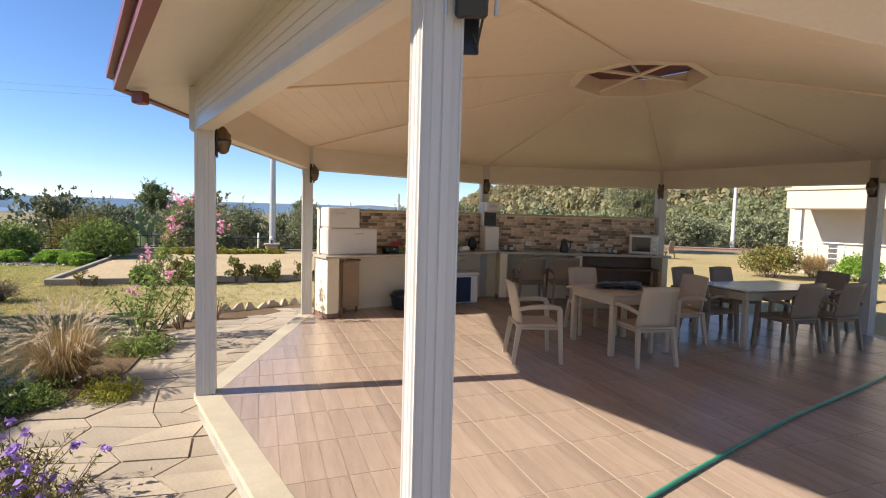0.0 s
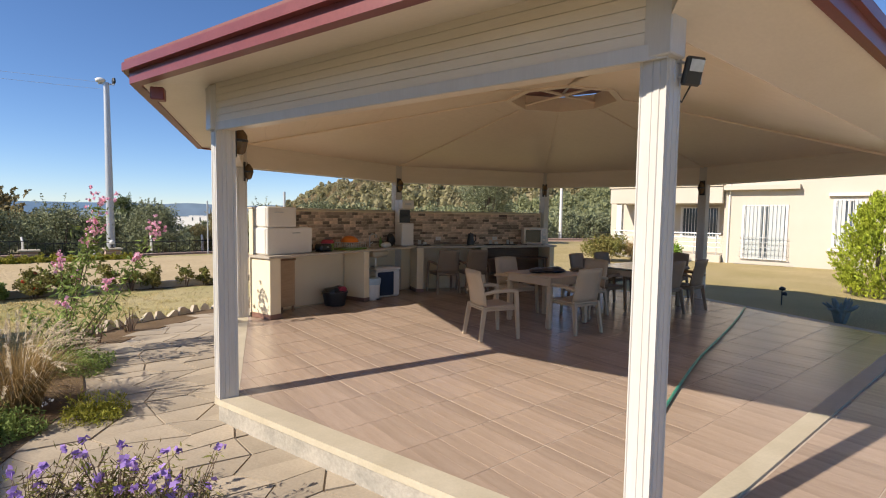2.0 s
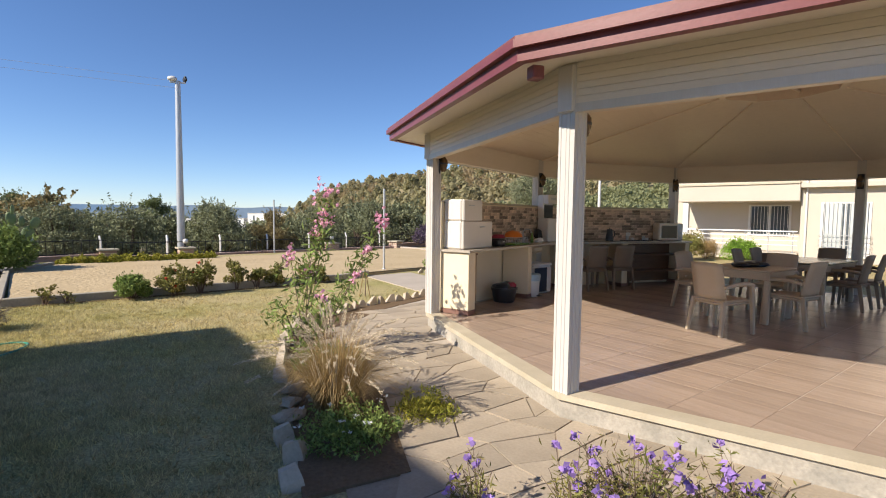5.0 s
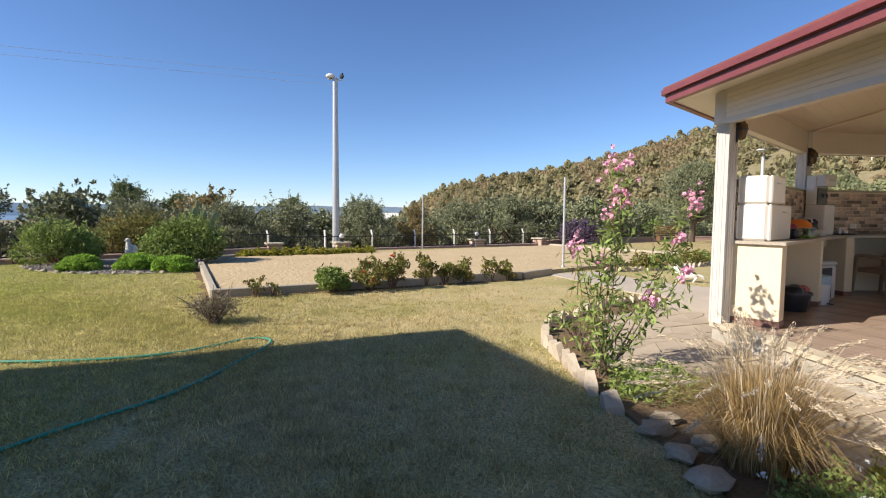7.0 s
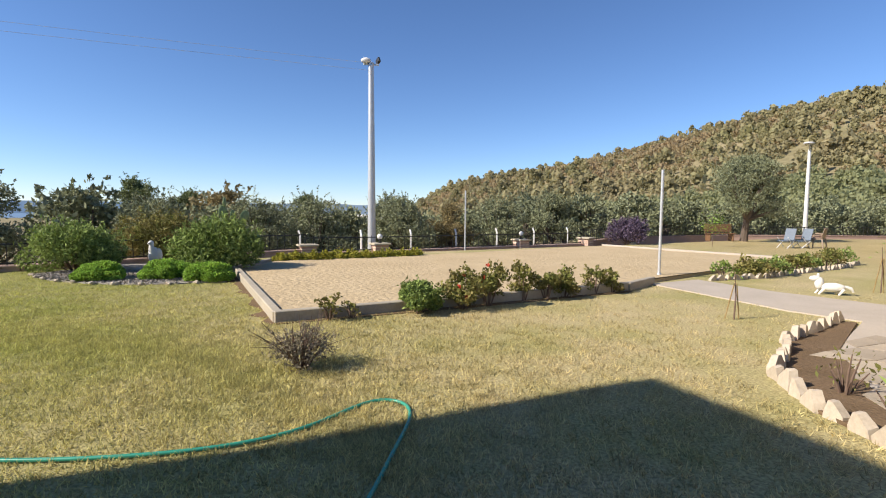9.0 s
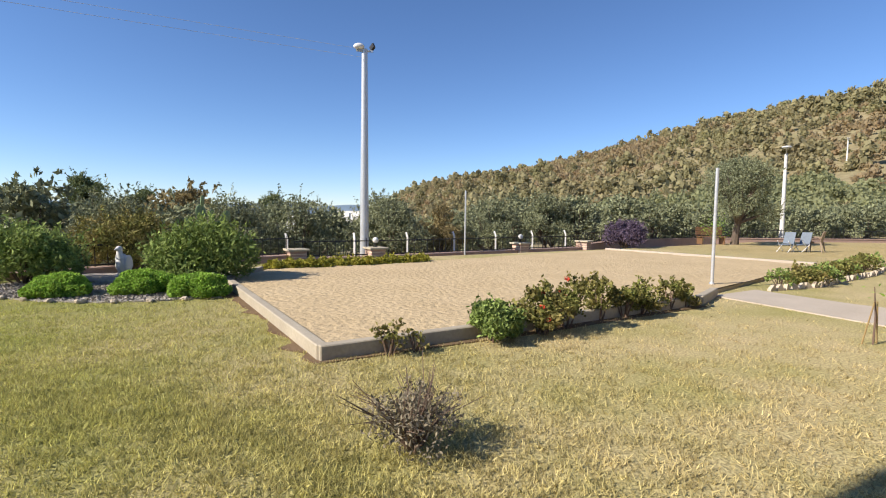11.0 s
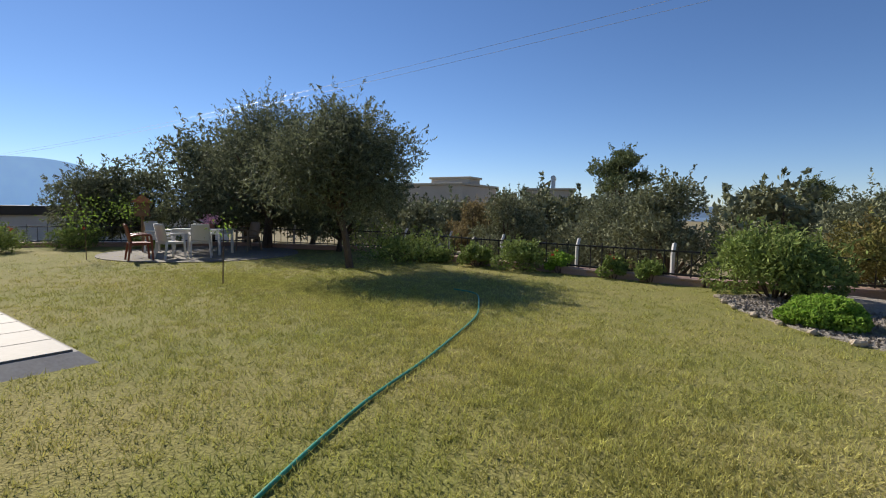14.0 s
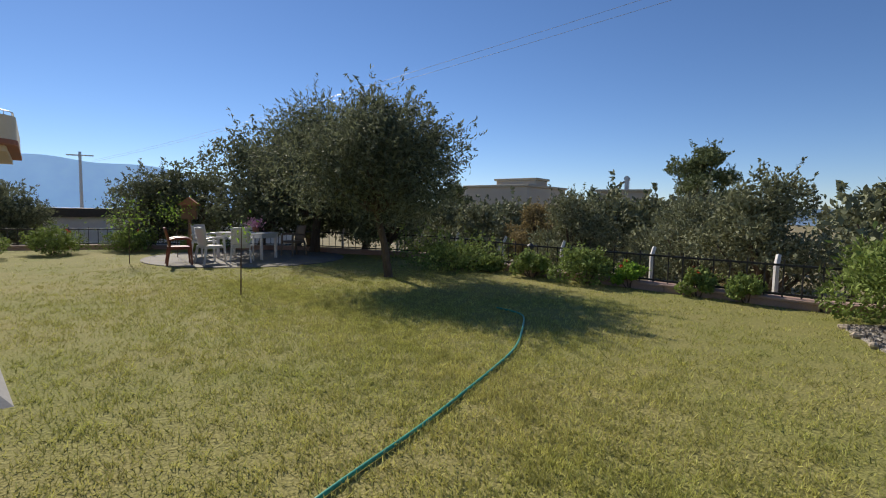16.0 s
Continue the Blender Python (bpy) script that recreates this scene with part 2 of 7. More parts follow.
BARK = mat("grey brown bark", (0.16, 0.12, 0.09), (0.08, 0.06, 0.045), 0.95, scale=5, fine=30, bump=0.9, vary=0.25, stretch=(1, 1, 0.3), depth=0.03)
OLIVE = mat("olive leaves", (0.27, 0.285, 0.17), (0.195, 0.21, 0.115), 0.55, scale=1.2, fine=5, bump=0, vary=0.15, island=0.45, thin=0.14)
PINE = mat("pine needles", (0.20, 0.23, 0.10), (0.14, 0.17, 0.07), 0.65, scale=0.5, fine=3, bump=0, vary=0.2, island=0.4, thin=0.15)
BUSH = mat("green shrub leaves", (0.255, 0.325, 0.095), (0.185, 0.245, 0.065), 0.5, scale=2, fine=8, bump=0, vary=0.15, island=0.45, thin=0.25)


# ---- plan of the gazebo: an octagon ----
ZF, ZB, RP = 0.24, 2.58, 4.75
CX, CY = 1.445, 5.76
CORNERS = [(-3.0, 4.2), (-3.0, 7.85), (0.09, 10.08), (3.79, 10.08), (5.89, 7.32), (5.89, 3.67), (2.80, 1.44), (-0.995, 1.24)]


def octo(r, k):
    """Corner k of the gazebo's outline, moved in or out so that r = RP lies on the posts; small r gives a regular ring."""
    if k % 8 == 6 and r > 2:
        # the long open side towards the terrace runs straight from corner 5 to corner 7
        (x0, y0), (x1, y1) = octo(r, 5), octo(r, 7)
        return (x0 + x1) / 2, (y0 + y1) / 2
    x, y = CORNERS[k % 8]
    d = math.hypot(x - CX, y - CY)
    t = (d + r - RP) / d if r > 2 else r / d
    return CX + (x - CX) * t, CY + (y - CY) * t


# ---- ground ----
def ground_z(x, y):
    """Height of the land outside the garden."""
    r, az = math.hypot(x, y), math.degrees(math.atan2(x + 8, y - 6))
    out = max((y - 25 - 0.5 * x) * 0.9, -x - 36, 0) if x < 0 else max(y - 30 - 0.2 * x, 0)
    z = -0.25 - 1.6 * min(1, out / 14) - 14 * min(1, max(0, out - 20) / 250)
    h = float(np.interp(az, [-30, 0, 3.6, 5.4, 11.8, 20, 26, 30, 34.5, 37.5, 44.5, 50, 60, 80, 105, 125], [0, 1.5, 6.0, 8.5, 15.5, 21.8, 26.5, 30, 33.5, 36.5, 41.5, 43, 48, 46, 34, 0]))
    d = math.hypot(x + 8, y - 6)
    t = min(1, max(0, (d - 48) / 190))
    t = t * t * (3 - 2 * t)
    back = min(1, max(0, (d - 260) / 500))
    return z * (1 - t * min(1, h / 10)) + h * t * (1 - back) + (2.5 * noise.noise(Vector((x, y, 0)) * 0.02) * t * min(1, h / 10) if d > 50 else 0)


g = Geo()
radii = [0, 8, 14, 20, 26, 30, 34, 38, 42, 46, 50, 56, 64, 74, 86, 100, 116, 134, 154, 176, 200, 225, 250, 280, 330, 400, 520, 700, 1000, 1600, 2600, 4500]
NA = 120
vs, fs = [(-8, 6, -0.25)], []
for r in radii[1:]:
    for k in range(NA):
        a = 2 * math.pi * k / NA
        x, y = -8 + r * math.cos(a), 6 + r * math.sin(a)
        vs.append((x, y, ground_z(x, y)))
fs += [(0, 1 + k, 1 + (k + 1) % NA) for k in range(NA)]
for i in range(len(radii) - 2):
    for k in range(NA):
        a, b = 1 + i * NA, 1 + (i + 1) * NA
        fs.append((a + k, b + k, b + (k + 1) % NA, a + (k + 1) % NA))
solid("ground", g.add(vs, fs), FIELD, "dry open land rising to a wooded hill", "ground", "structure", smooth=True)

SAND_POLY = [(-9.8, 11.62), (-3.75, 13.9), (-2.75, 14.7), (4.4, 18.9), (1.1, 25.3), (-7.5, 20.9), (-11.55, 19.2), (-11.85, 17.0)]
LAWN_POLY = [(-34, -14), (30, -14), (30, 31), (16, 33), (3, 27.2), (-2, 25.4), (-11.2, 21.9), (-17.4, 17.9), (-22.3, 16.0), (-27, 15.2), (-32.3, 8.5), (-32.5, 2)]
solid("lawn", Geo().prism(LAWN_POLY, -0.7, 0.0), LAWN, "patchy short lawn, green and straw coloured", "lawn", "structure")


def inside(p, poly):
    c = False
    for (x0, y0), (x1, y1) in zip(poly, poly[1:] + poly[:1]):
        if (y0 > p[1]) != (y1 > p[1]) and p[0] < (x1 - x0) * (p[1] - y0) / (y1 - y0) + x0:
            c = not c
    return c


solid("sand_bed", Geo().prism(SAND_POLY, -0.3, 0.07), SAND, "packed sand under the court", "sand", "structure")
bm = bmesh.new()
bv = [bm.verts.new((x, y, 0.095)) for x, y in SAND_POLY]
bm.faces.new(bv)
for i in range(-30, 15):
    for co, no in (((i * 0.42, 0, 0), (1, 0, 0)), ((0, 16 + (i + 18) * 0.36, 0), (0, 1, 0))):
        bmesh.ops.bisect_plane(bm, geom=bm.verts[:] + bm.edges[:] + bm.faces[:], plane_co=co, plane_no=no)
for v in bm.verts:
    v.co.z += 0.018 * noise.noise(v.co * 1.3) + 0.014 * noise.noise(v.co * 3.7)
me = bpy.data.meshes.new("sand_court")
bm.to_mesh(me)
bm.free()
me.shade_smooth()
solid("sand_court", me, SAND, "pale trodden sand of a sports court", "sand", "structure")


def by_x(m, col, col2, x0, x1):
    """Turn a two-tone material towards two other tones from x0 to x1 across the garden."""
    nt = m.node_tree
    N, L = nt.nodes, nt.links
    old = next(n for n in N if n.bl_idname == "ShaderNodeMix")
    fac = old.inputs[0].links[0].from_socket
    alt, top = N.new("ShaderNodeMix"), N.new("ShaderNodeMix")
    alt.data_type = top.data_type = "RGBA"
    alt.inputs[6].default_value, alt.inputs[7].default_value = (*col, 1), (*col2, 1)
    L.new(fac, alt.inputs[0])
    geo, sep, mr = N.new("ShaderNodeTexCoord"), N.new("ShaderNodeSeparateXYZ"), N.new("ShaderNodeMapRange")
    mr.inputs[1].default_value, mr.inputs[2].default_value = x0, x1
    L.new(geo.outputs["Object"], sep.inputs[0])
    L.new(sep.outputs[0], mr.inputs[0])
    L.new(mr.outputs[0], top.inputs[0])
    dest = [l.to_socket for l in old.outputs[2].links]
    L.new(old.outputs[2], top.inputs[6])
    L.new(alt.outputs[2], top.inputs[7])
    for d in dest:
        L.new(top.outputs[2], d)


by_x(LAWN, (0.215, 0.22, 0.062), (0.285, 0.255, 0.095), -6.8, -14.0)
by_x(LAWN, (0.44, 0.345, 0.18), (0.36, 0.29, 0.13), 4.0, 8.0)
# ---- gazebo ----
g = Geo().prism([octo(RP + 0.055, k) for k in range(8)], -0.15, ZF - 0.055)
solid("platform", g, RENDERW, "stained plaster base of the octagonal gazebo platform", "platform", "structure")
g = Geo().prism([octo(RP - 0.10, k) for k in range(8)], ZF - 0.054, ZF - 0.0055)
floor = solid("floor", g, GROUT, "brown wood effect floor tiles with pale joints", "floor", "structure")
coping = thing("platform_edge", "cream stone coping round the gazebo floor", "coping", kind="structure")
for k in range(8):
    a, b, c, d = octo(RP + 0.09, k), octo(RP + 0.09, k + 1), octo(RP - 0.12, k + 1), octo(RP - 0.12, k)
    part("coping_slab", Geo().prism([a, b, c, d][::-1], ZF - 0.052, ZF), MARBLE, coping)
gazebo = thing("gazebo", "octagonal garden gazebo with white posts and a dark red eave", "gazebo")
for k in (0, 1, 2, 3, 4, 5, 7):
    x, y = octo(RP - 0.015, k)
    a = math.degrees(math.atan2(y - CY, x - CX))
    m = pose(x, y, 0, 0, 0, 18.5)
    w, prof = (0.063 if k == 7 else 0.08), []
    for q in range(4):
        cq, sq = math.cos(q * math.pi / 2), math.sin(q * math.pi / 2)
        for u, d in ((-w, 0), (-.058, 0), (-.055, .006), (-.032, .006), (-.029, 0), (-.004, 0), (-.002, .004), (.002, .004), (.004, 0), (.029, 0), (.032, .006), (.055, .006), (.058, 0)):
            px, py = u, -(w - d)
            prof.append((px * cq - py * sq, px * sq + py * cq))
    g = Geo().prism(prof, ZF, ZB + 0.37)
    part("post", g, PVC_POST, gazebo, at=m)
ZT, RE, ZE = 2.97, RP + 0.62, 2.86
for k in (0, 1, 2, 3, 4, 5, 7):
    x, y = octo(RP + .03, k)
    w = .064 if k == 7 else .074
    part("corner_board", Geo(pose(x, y, 0, 0, 0, 18.5)).box(-w, w, -w, w, ZB - .004, ZT - .03, .006), PVC_POST, gazebo)
# over the long open side the ceiling comes down to the soffit with no fascia between them
OPEN, ZO = (5, 6), 2.70
for k in range(8):
    a, b = octo(RP + 0.07, k), octo(RP + 0.07, k + 1)
    c, d = octo(RP - 0.07, k + 1), octo(RP - 0.07, k)
    zs = ZO if k in OPEN else ZT
    if k not in OPEN:
        part("fascia", Geo().prism([a, b, c, d][::-1], ZB, ZT), PVC, gazebo)
        a, b = octo(RP + 0.088, k), octo(RP + 0.088, k + 1)
        c, d = octo(RP + 0.066, k + 1), octo(RP + 0.066, k)
        part("bottom_trim", Geo().prism([a, b, c, d][::-1], ZB - .012, ZB + .055), PVC_POST, gazebo)
    nb = 0 if k in OPEN else 6
    for i in range(nb):
        bh = (ZT - ZB - .056) / nb
        z0 = ZB + 0.057 + i * bh
        a, b = octo(RP + 0.08, k), octo(RP + 0.08, k + 1)
        c, d = octo(RP + 0.068, k + 1), octo(RP + 0.068, k)
        part("siding_board", Geo().prism([a, b, c, d][::-1], z0, z0 + bh - 0.003), PVC, gazebo)
    a, b = octo(RP, k), octo(RP, k + 1)
    e, f = octo(RE - 0.03, k), octo(RE - 0.03, k + 1)
    part("soffit", Geo().add([(*a, zs + 0.003), (*b, zs + 0.003), (*f, ZE + 0.02), (*e, ZE + 0.02),
                              (*a, zs + 0.018), (*b, zs + 0.018), (*f, ZE + 0.035), (*e, ZE + 0.035)],
                             [(0, 1, 2, 3), (7, 6, 5, 4), (0, 4, 5, 1), (1, 5, 6, 2), (2, 6, 7, 3), (3, 7, 4, 0)]), PVC, gazebo)
    g = Geo()
    for r0, r1, z0, z1 in ((RE - 0.03, RE + 0.05, ZE, ZE + 0.10), (RE + 0.0, RE + 0.10, ZE + 0.09, ZE + 0.15)):
        g.prism([octo(r1, k), octo(r1, k + 1), octo(r0, k + 1), octo(r0, k)][::-1], z0, z1)
    part("gutter", g, RED, gazebo)
for k in (5, 7):
    p, q = octo(RP, k), octo(RE - .03, k)
    v = [(*p, ZO), (*p, ZT + .02), (*q, ZE + .036), (*q, ZE + .018)]
    part("soffit_end", Geo().add(v + [(x + .012, y, z) for x, y, z in v], [(0, 1, 2, 3), (7, 6, 5, 4), (0, 4, 5, 1), (1, 5, 6, 2), (2, 6, 7, 3), (3, 7, 4, 0)]), PVC, gazebo)
RR, ZR = 0.80, 3.62
g = Geo()
for k in range(8):
    a, b = octo(RP - 0.06, k), octo(RP - 0.06, k + 1)
    c, d = octo(RR, k + 1), octo(RR, k)
    nb = 22
    zo = ZO if k in OPEN else ZT - .04
    if k in OPEN:
        a, b = octo(RP + .01, k), octo(RP + .01, k + 1)
    for i in range(nb):
        t0, t1 = i / nb, (i + 1) / nb - 0.0004
        q = [(a[0] + (d[0] - a[0]) * t0, a[1] + (d[1] - a[1]) * t0), (b[0] + (c[0] - b[0]) * t0, b[1] + (c[1] - b[1]) * t0),
             (b[0] + (c[0] - b[0]) * t1, b[1] + (c[1] - b[1]) * t1), (a[0] + (d[0] - a[0]) * t1, a[1] + (d[1] - a[1]) * t1)]
        zz = [zo + (ZR - .04 - zo) * t for t in (t0, t0, t1, t1)]
        g.prism(q[::-1], zz[::-1], [z + 0.02 for z in zz[::-1]])
# upright closing boards where the lower ceiling meets its neighbours
for k in (5, 7):
    p, q = octo(RP - .02, k), octo(RR, k)
    g.add([(*p, ZO - .005), (*p, ZT - .02), (*q, ZR - .03), (p[0] + .012, p[1], ZO - .005), (p[0] + .012, p[1], ZT - .02), (q[0] + .012, q[1], ZR - .03)],
          [(0, 1, 2), (5, 4, 3), (0, 3, 4, 1), (1, 4, 5, 2), (2, 5, 3, 0)])
solid("ceiling", g, CEIL, "beige boarded ceiling rising to a skylight", "ceiling", "structure")
for k in (0, 1, 2, 3, 4, 5, 7):
    a, d = octo(RP - 0.12, k), octo(RR, k)
    part("ceiling_rib", Geo().tube([(*a, (ZO if k in (5, 7) else ZT - .04) - 0.004), (*d, ZR - 0.046)], 0.014, 6), CEIL, gazebo)
for k in range(8):
    g = Geo()
    o0, o1, i0, i1 = octo(RE + 0.08, k), octo(RE + 0.08, k + 1), octo(RR, k), octo(RR, k + 1)
    zo, zi = ZE + 0.15, ZR + 0.12
    g.add([(*o0, zo), (*o1, zo), (*i1, zi), (*i0, zi), (*o0, zo + .03), (*o1, zo + .03), (*i1, zi + .03), (*i0, zi + .03)],
          [(0, 1, 2, 3), (7, 6, 5, 4), (0, 4, 5, 1), (1, 5, 6, 2), (2, 6, 7, 3), (3, 7, 4, 0)])
    part("roof_panel", g, ROOF, gazebo)
for k in range(8):
    o, p, q, r = octo(RR + 0.04, k), octo(RR + 0.04, k + 1), octo(RR - 0.05, k + 1), octo(RR - 0.05, k)
    part("skylight_frame", Geo().prism([o, p, q, r][::-1], ZR - 0.07, ZR + 0.15), CEIL, gazebo)
part("skylight_cover", Geo().prism([octo(RR + 0.12, k) for k in range(8)], [ZR + 0.151 + 0.05 * (k in (3, 4)) for k in range(8)], [ZR + 0.18 + 0.05 * (k in (3, 4)) for k in range(8)]), ROOF, gazebo, "dark skylight lid standing ajar")
for a, b in ((0, 4), (2, 6)):
    p, q = octo(RR, a), octo(RR, b)
    part("skylight_strut", Geo().tube([(*p, ZR), (*q, ZR + .03)], .022, 6), CEIL, gazebo)
p, q = octo(RR * .9, 7), octo(RR * .75, 3)
part("skylight_prop", Geo().tube([(*p, ZR - .05), (*q, ZR + .14)], .018, 6), STEEL, gazebo, "thin pale opening rod")
# ---- trees ----
def crown_points(rnd, n, c, r, fill=0.55):
    d = rnd.normal(size=(n, 3))
    d /= np.linalg.norm(d, axis=1, keepdims=True)
    rad = fill + (1 - fill) * rnd.random(n) ** 0.5
    return np.asarray(c) + d * rad[:, None] * np.asarray(r), d


def make_tree(name, label, category, height, spread, trunk_h, trunk_r, leaf_mat, seed, n_leaf=9000, leaf=0.09, lobes=14, slim=0.3, droop=0.0, kind="olive", group="", shoots=7):
    """A tree with a tapered trunk, limbs and a crown of single leaves in lobes."""
    rnd = np.random.default_rng(seed)
    rn = random.Random(seed)
    tree = thing(name, label, category, group=group)
    g = Geo()
    lean = Vector((rn.uniform(-.2, .2), rn.uniform(-.2, .2), 0)) * trunk_h
    top = Vector((0, 0, trunk_h)) + lean
    g.tube([(0, 0, -0.3), (0, 0, 0.05), lean * .35 + Vector((0, 0, trunk_h * .5)), top], [trunk_r * 1.5, trunk_r * 1.15, trunk_r * .9, trunk_r * .8], 9)
    vv = []
    for i in range(lobes):
        a = 2 * math.pi * i / lobes * 2.4 + rn.uniform(-.3, .3)
        if kind == "pine":
            q = (i + .5) / lobes
            hz = trunk_h + (height - trunk_h) * (.25 + .7 * q)
            rr = spread * (1.0 - .65 * q * q) * rn.uniform(.15, .9)
        else:
            q = rn.random()
            hz = trunk_h + (height - trunk_h) * (0.12 + 0.75 * q)
            rr = spread * math.sqrt(max(0.05, 1 - (2 * q - .75) ** 2 * .75)) * rn.uniform(.25, .8)
        c = Vector((rr * math.cos(a), rr * math.sin(a), hz)) + lean
        s = spread * (rn.uniform(.2, .34) if kind == "pine" else rn.uniform(.28, .45))
        mid = top.lerp(c, .5) + Vector((0, 0, -.1 * s))
        g.tube([top - Vector((0, 0, .1)), mid, c], [trunk_r * .55, trunk_r * .35, trunk_r * .12], 6)
        n = n_leaf // lobes
        p, d = crown_points(rnd, n, c, (s, s, s * (.7 if kind == "pine" else .8)), .35)
        keep = np.array([noise.noise(Vector(q * (2.2 / spread) * 1.6)) for q in p[::1]]) > -0.28
        p, d = p[keep], d[keep]
        p[:, 2] -= droop * rnd.random(len(p)) ** 2
        vv.append(leaves(p, leaf, rnd, slim, 0.15 - droop, d * .6))
        for _ in range(shoots):
            dd = Vector((rn.gauss(0, 1), rn.gauss(0, 1), rn.gauss(.5, .8))).normalized()
            b0 = c + Vector((dd.x * s, dd.y * s, dd.z * s * .75)) * .8
            ln = s * rn.uniform(.35, .85)
            q = rnd.random((16, 1))
            sp = np.asarray(b0) + np.asarray(dd + Vector((0, 0, .35 - droop))) * q * ln + rnd.normal(size=(16, 3)) * leaf * .45 * (1.2 - q)
            vv.append(leaves(sp, leaf, rnd, slim, .1, np.repeat(np.asarray(dd)[None], 16, 0) * .7))
    part("trunk", g, BARK, tree, smooth=True)
    part("crown", quad_mesh("crown", np.concatenate(vv)), leaf_mat, tree)
    return tree


def place(ob, spots, first=True):
    """Move a tree to the first spot (x, y, z, turn, size) and copy it to the others."""
    def mm(s):
        return pose(s[0], s[1], s[2], 0, 0, s[3])
    out = [ob]
    ob.matrix_basis = mm(spots[0])
    for o in (ob,):
        o.scale = (spots[0][4],) * 3
    for s in spots[1:]:
        c = copy_thing(ob, mm(s))
        c.scale = (s[4],) * 3
        out.append(c)
    return out


# olive belt beyond the fence: fuller trees along the fence, lighter ones behind
rn = random.Random(5)
BROWNLEAF = mat("brownish autumn leaves", (0.31, 0.245, 0.12), (0.23, 0.19, 0.09), 0.6, scale=1.2, fine=5, bump=0, vary=0.15, island=0.4, thin=0.3)
near_olives = [make_tree("olive_tree", "dense silvery olive tree beyond the garden fence", "tree", 4.3, 2.3, .6, .16, OLIVE, 11 + i, 13000, 0.15, 20, .40, group="olive trees beyond the fence", shoots=6) for i in range(3)]
near_brown = make_tree("brown_tree", "brownish leaved tree beyond the garden fence", "tree", 4.4, 1.9, .5, .15, BROWNLEAF, 31, 12000, 0.14, 20, .42, group="brown trees beyond the fence", shoots=5)
far_olives = [make_tree("olive_tree", "silvery olive tree in the grove", "tree", 4.3, 2.4, .7, .16, OLIVE, 41 + i, 2400, 0.27, 12, .5, group="olive trees in the grove", shoots=4) for i in range(3)]
far_brown = make_tree("brown_tree", "brownish leaved tree in the grove", "tree", 4.3, 2.3, .7, .15, BROWNLEAF, 51, 2400, 0.26, 12, .5, group="brown trees in the grove", shoots=4)
belt = near_olives + [near_brown] + far_olives + [far_brown]
spots = [[] for _ in belt]
for row, (near, step, n) in enumerate(((4.2, 2.9, 26), (9.0, 3.0, 27), (16.0, 4.0, 22), (26.0, 8.0, 11))):
    for i in range(n):
        x = -40 + step * i * (1 + .12 * row) + rn.uniform(-.8, .8)
        edge = np.interp(x, [-44, -30, -20, -12, 3, 16, 40], [14, 15.5, 17, 22, 27.5, 34, 36])
        y = edge + near + rn.uniform(-1, 1)
        brown = rn.random() < .14 and x < 0
        close = row == 0 and -31 < x < 1
        k = (3 if brown else rn.randrange(3)) + (0 if close else 4)
        size = rn.uniform(.85, 1.0) * ((.84 if row == 0 else 1.02) if x < -17 else .79)
        if math.hypot(x + 23.5, y - 24.3) > 2.2:
            spots[k].append((x, y, ground_z(x, y) - 0.1, rn.uniform(0, 360), size))
spots[0].append((-8.0, 28.6, ground_z(-8, 28.6) - .1, 50, .78))
spots[3].append((-23.5, 24.3, ground_z(-23.5, 24.3) - .1, 30, .68))
spots[7].append((-19.8, 41.5, ground_z(-19.8, 41.5) - .1, 30, 1.25))
for b, sp in zip(belt, spots):
    place(b, sp)


# ---- wooded hill ----
def tufts(p, d, size, rnd, jitter=1.0):
    """Leafy sprays lying on the skin of a crown, each a four-sided facet that faces outwards."""
    n = len(p)
    nn = d + rnd.normal(size=(n, 3)) * jitter
    nn /= np.linalg.norm(nn, axis=1, keepdims=True)
    s = np.cross(nn, rnd.normal(size=(n, 3)))
    s /= np.linalg.norm(s, axis=1, keepdims=True) + 1e-9
    u = np.cross(nn, s)
    L = (size * (.6 + .8 * rnd.random(n)))[:, None]
    return np.stack([p - s * L, p - u * L * .7 + nn * L * .25, p + s * L * .9, p + u * L * .6], 1).reshape(-1, 3)


def hill_crown(rnd, n, r, h, leaf, lumps):
    """A crown of sprays over a few lumps, one unit for the hillside."""
    vv = []
    for i in range(lumps):
        q = (i + .5) / lumps
        a = 2.4 * i
        c = (r * .45 * (1 - q) * math.cos(a), r * .45 * (1 - q) * math.sin(a), h * (.3 + .5 * q))
        rr = r * (.85 - .4 * q)
        p, d = crown_points(rnd, n // lumps, c, (rr, rr, min(rr, h * .32)), .8)
        keep = p[:, 2] > .05
        vv.append(tufts(p[keep], d[keep], leaf, rnd))
    return np.concatenate(vv)


rnd = np.random.default_rng(3)
# blue is raised in the pine colours to stand in for haze
HILLPINE = mat("hillside pine green", (0.30, 0.285, 0.14), (0.37, 0.315, 0.185), 0.8, scale=0.05, fine=0.5, bump=0, vary=0.15, island=0.15, thin=0.45)
HILLSCRUB = mat("brown hillside scrub", (0.44, 0.33, 0.20), (0.36, 0.305, 0.17), 0.85, scale=0.06, fine=0.5, bump=0, vary=0.15, island=0.15, thin=0.45)
HILLOLIVE = mat("grey green hillside olives", (0.34, 0.35, 0.19), (0.28, 0.295, 0.15), 0.8, scale=0.06, fine=0.5, bump=0, vary=0.15, island=0.15, thin=0.45)
pines = [hill_crown(rnd, 64, 1.0, 2.1, .34, 4) for _ in range(6)]
rounds = [hill_crown(rnd, 54, 1.1, 1.4, .34, 3) for _ in range(6)]
leafy = [hill_crown(rnd, 190, 1.1, 1.5, .17, 5) for _ in range(6)]
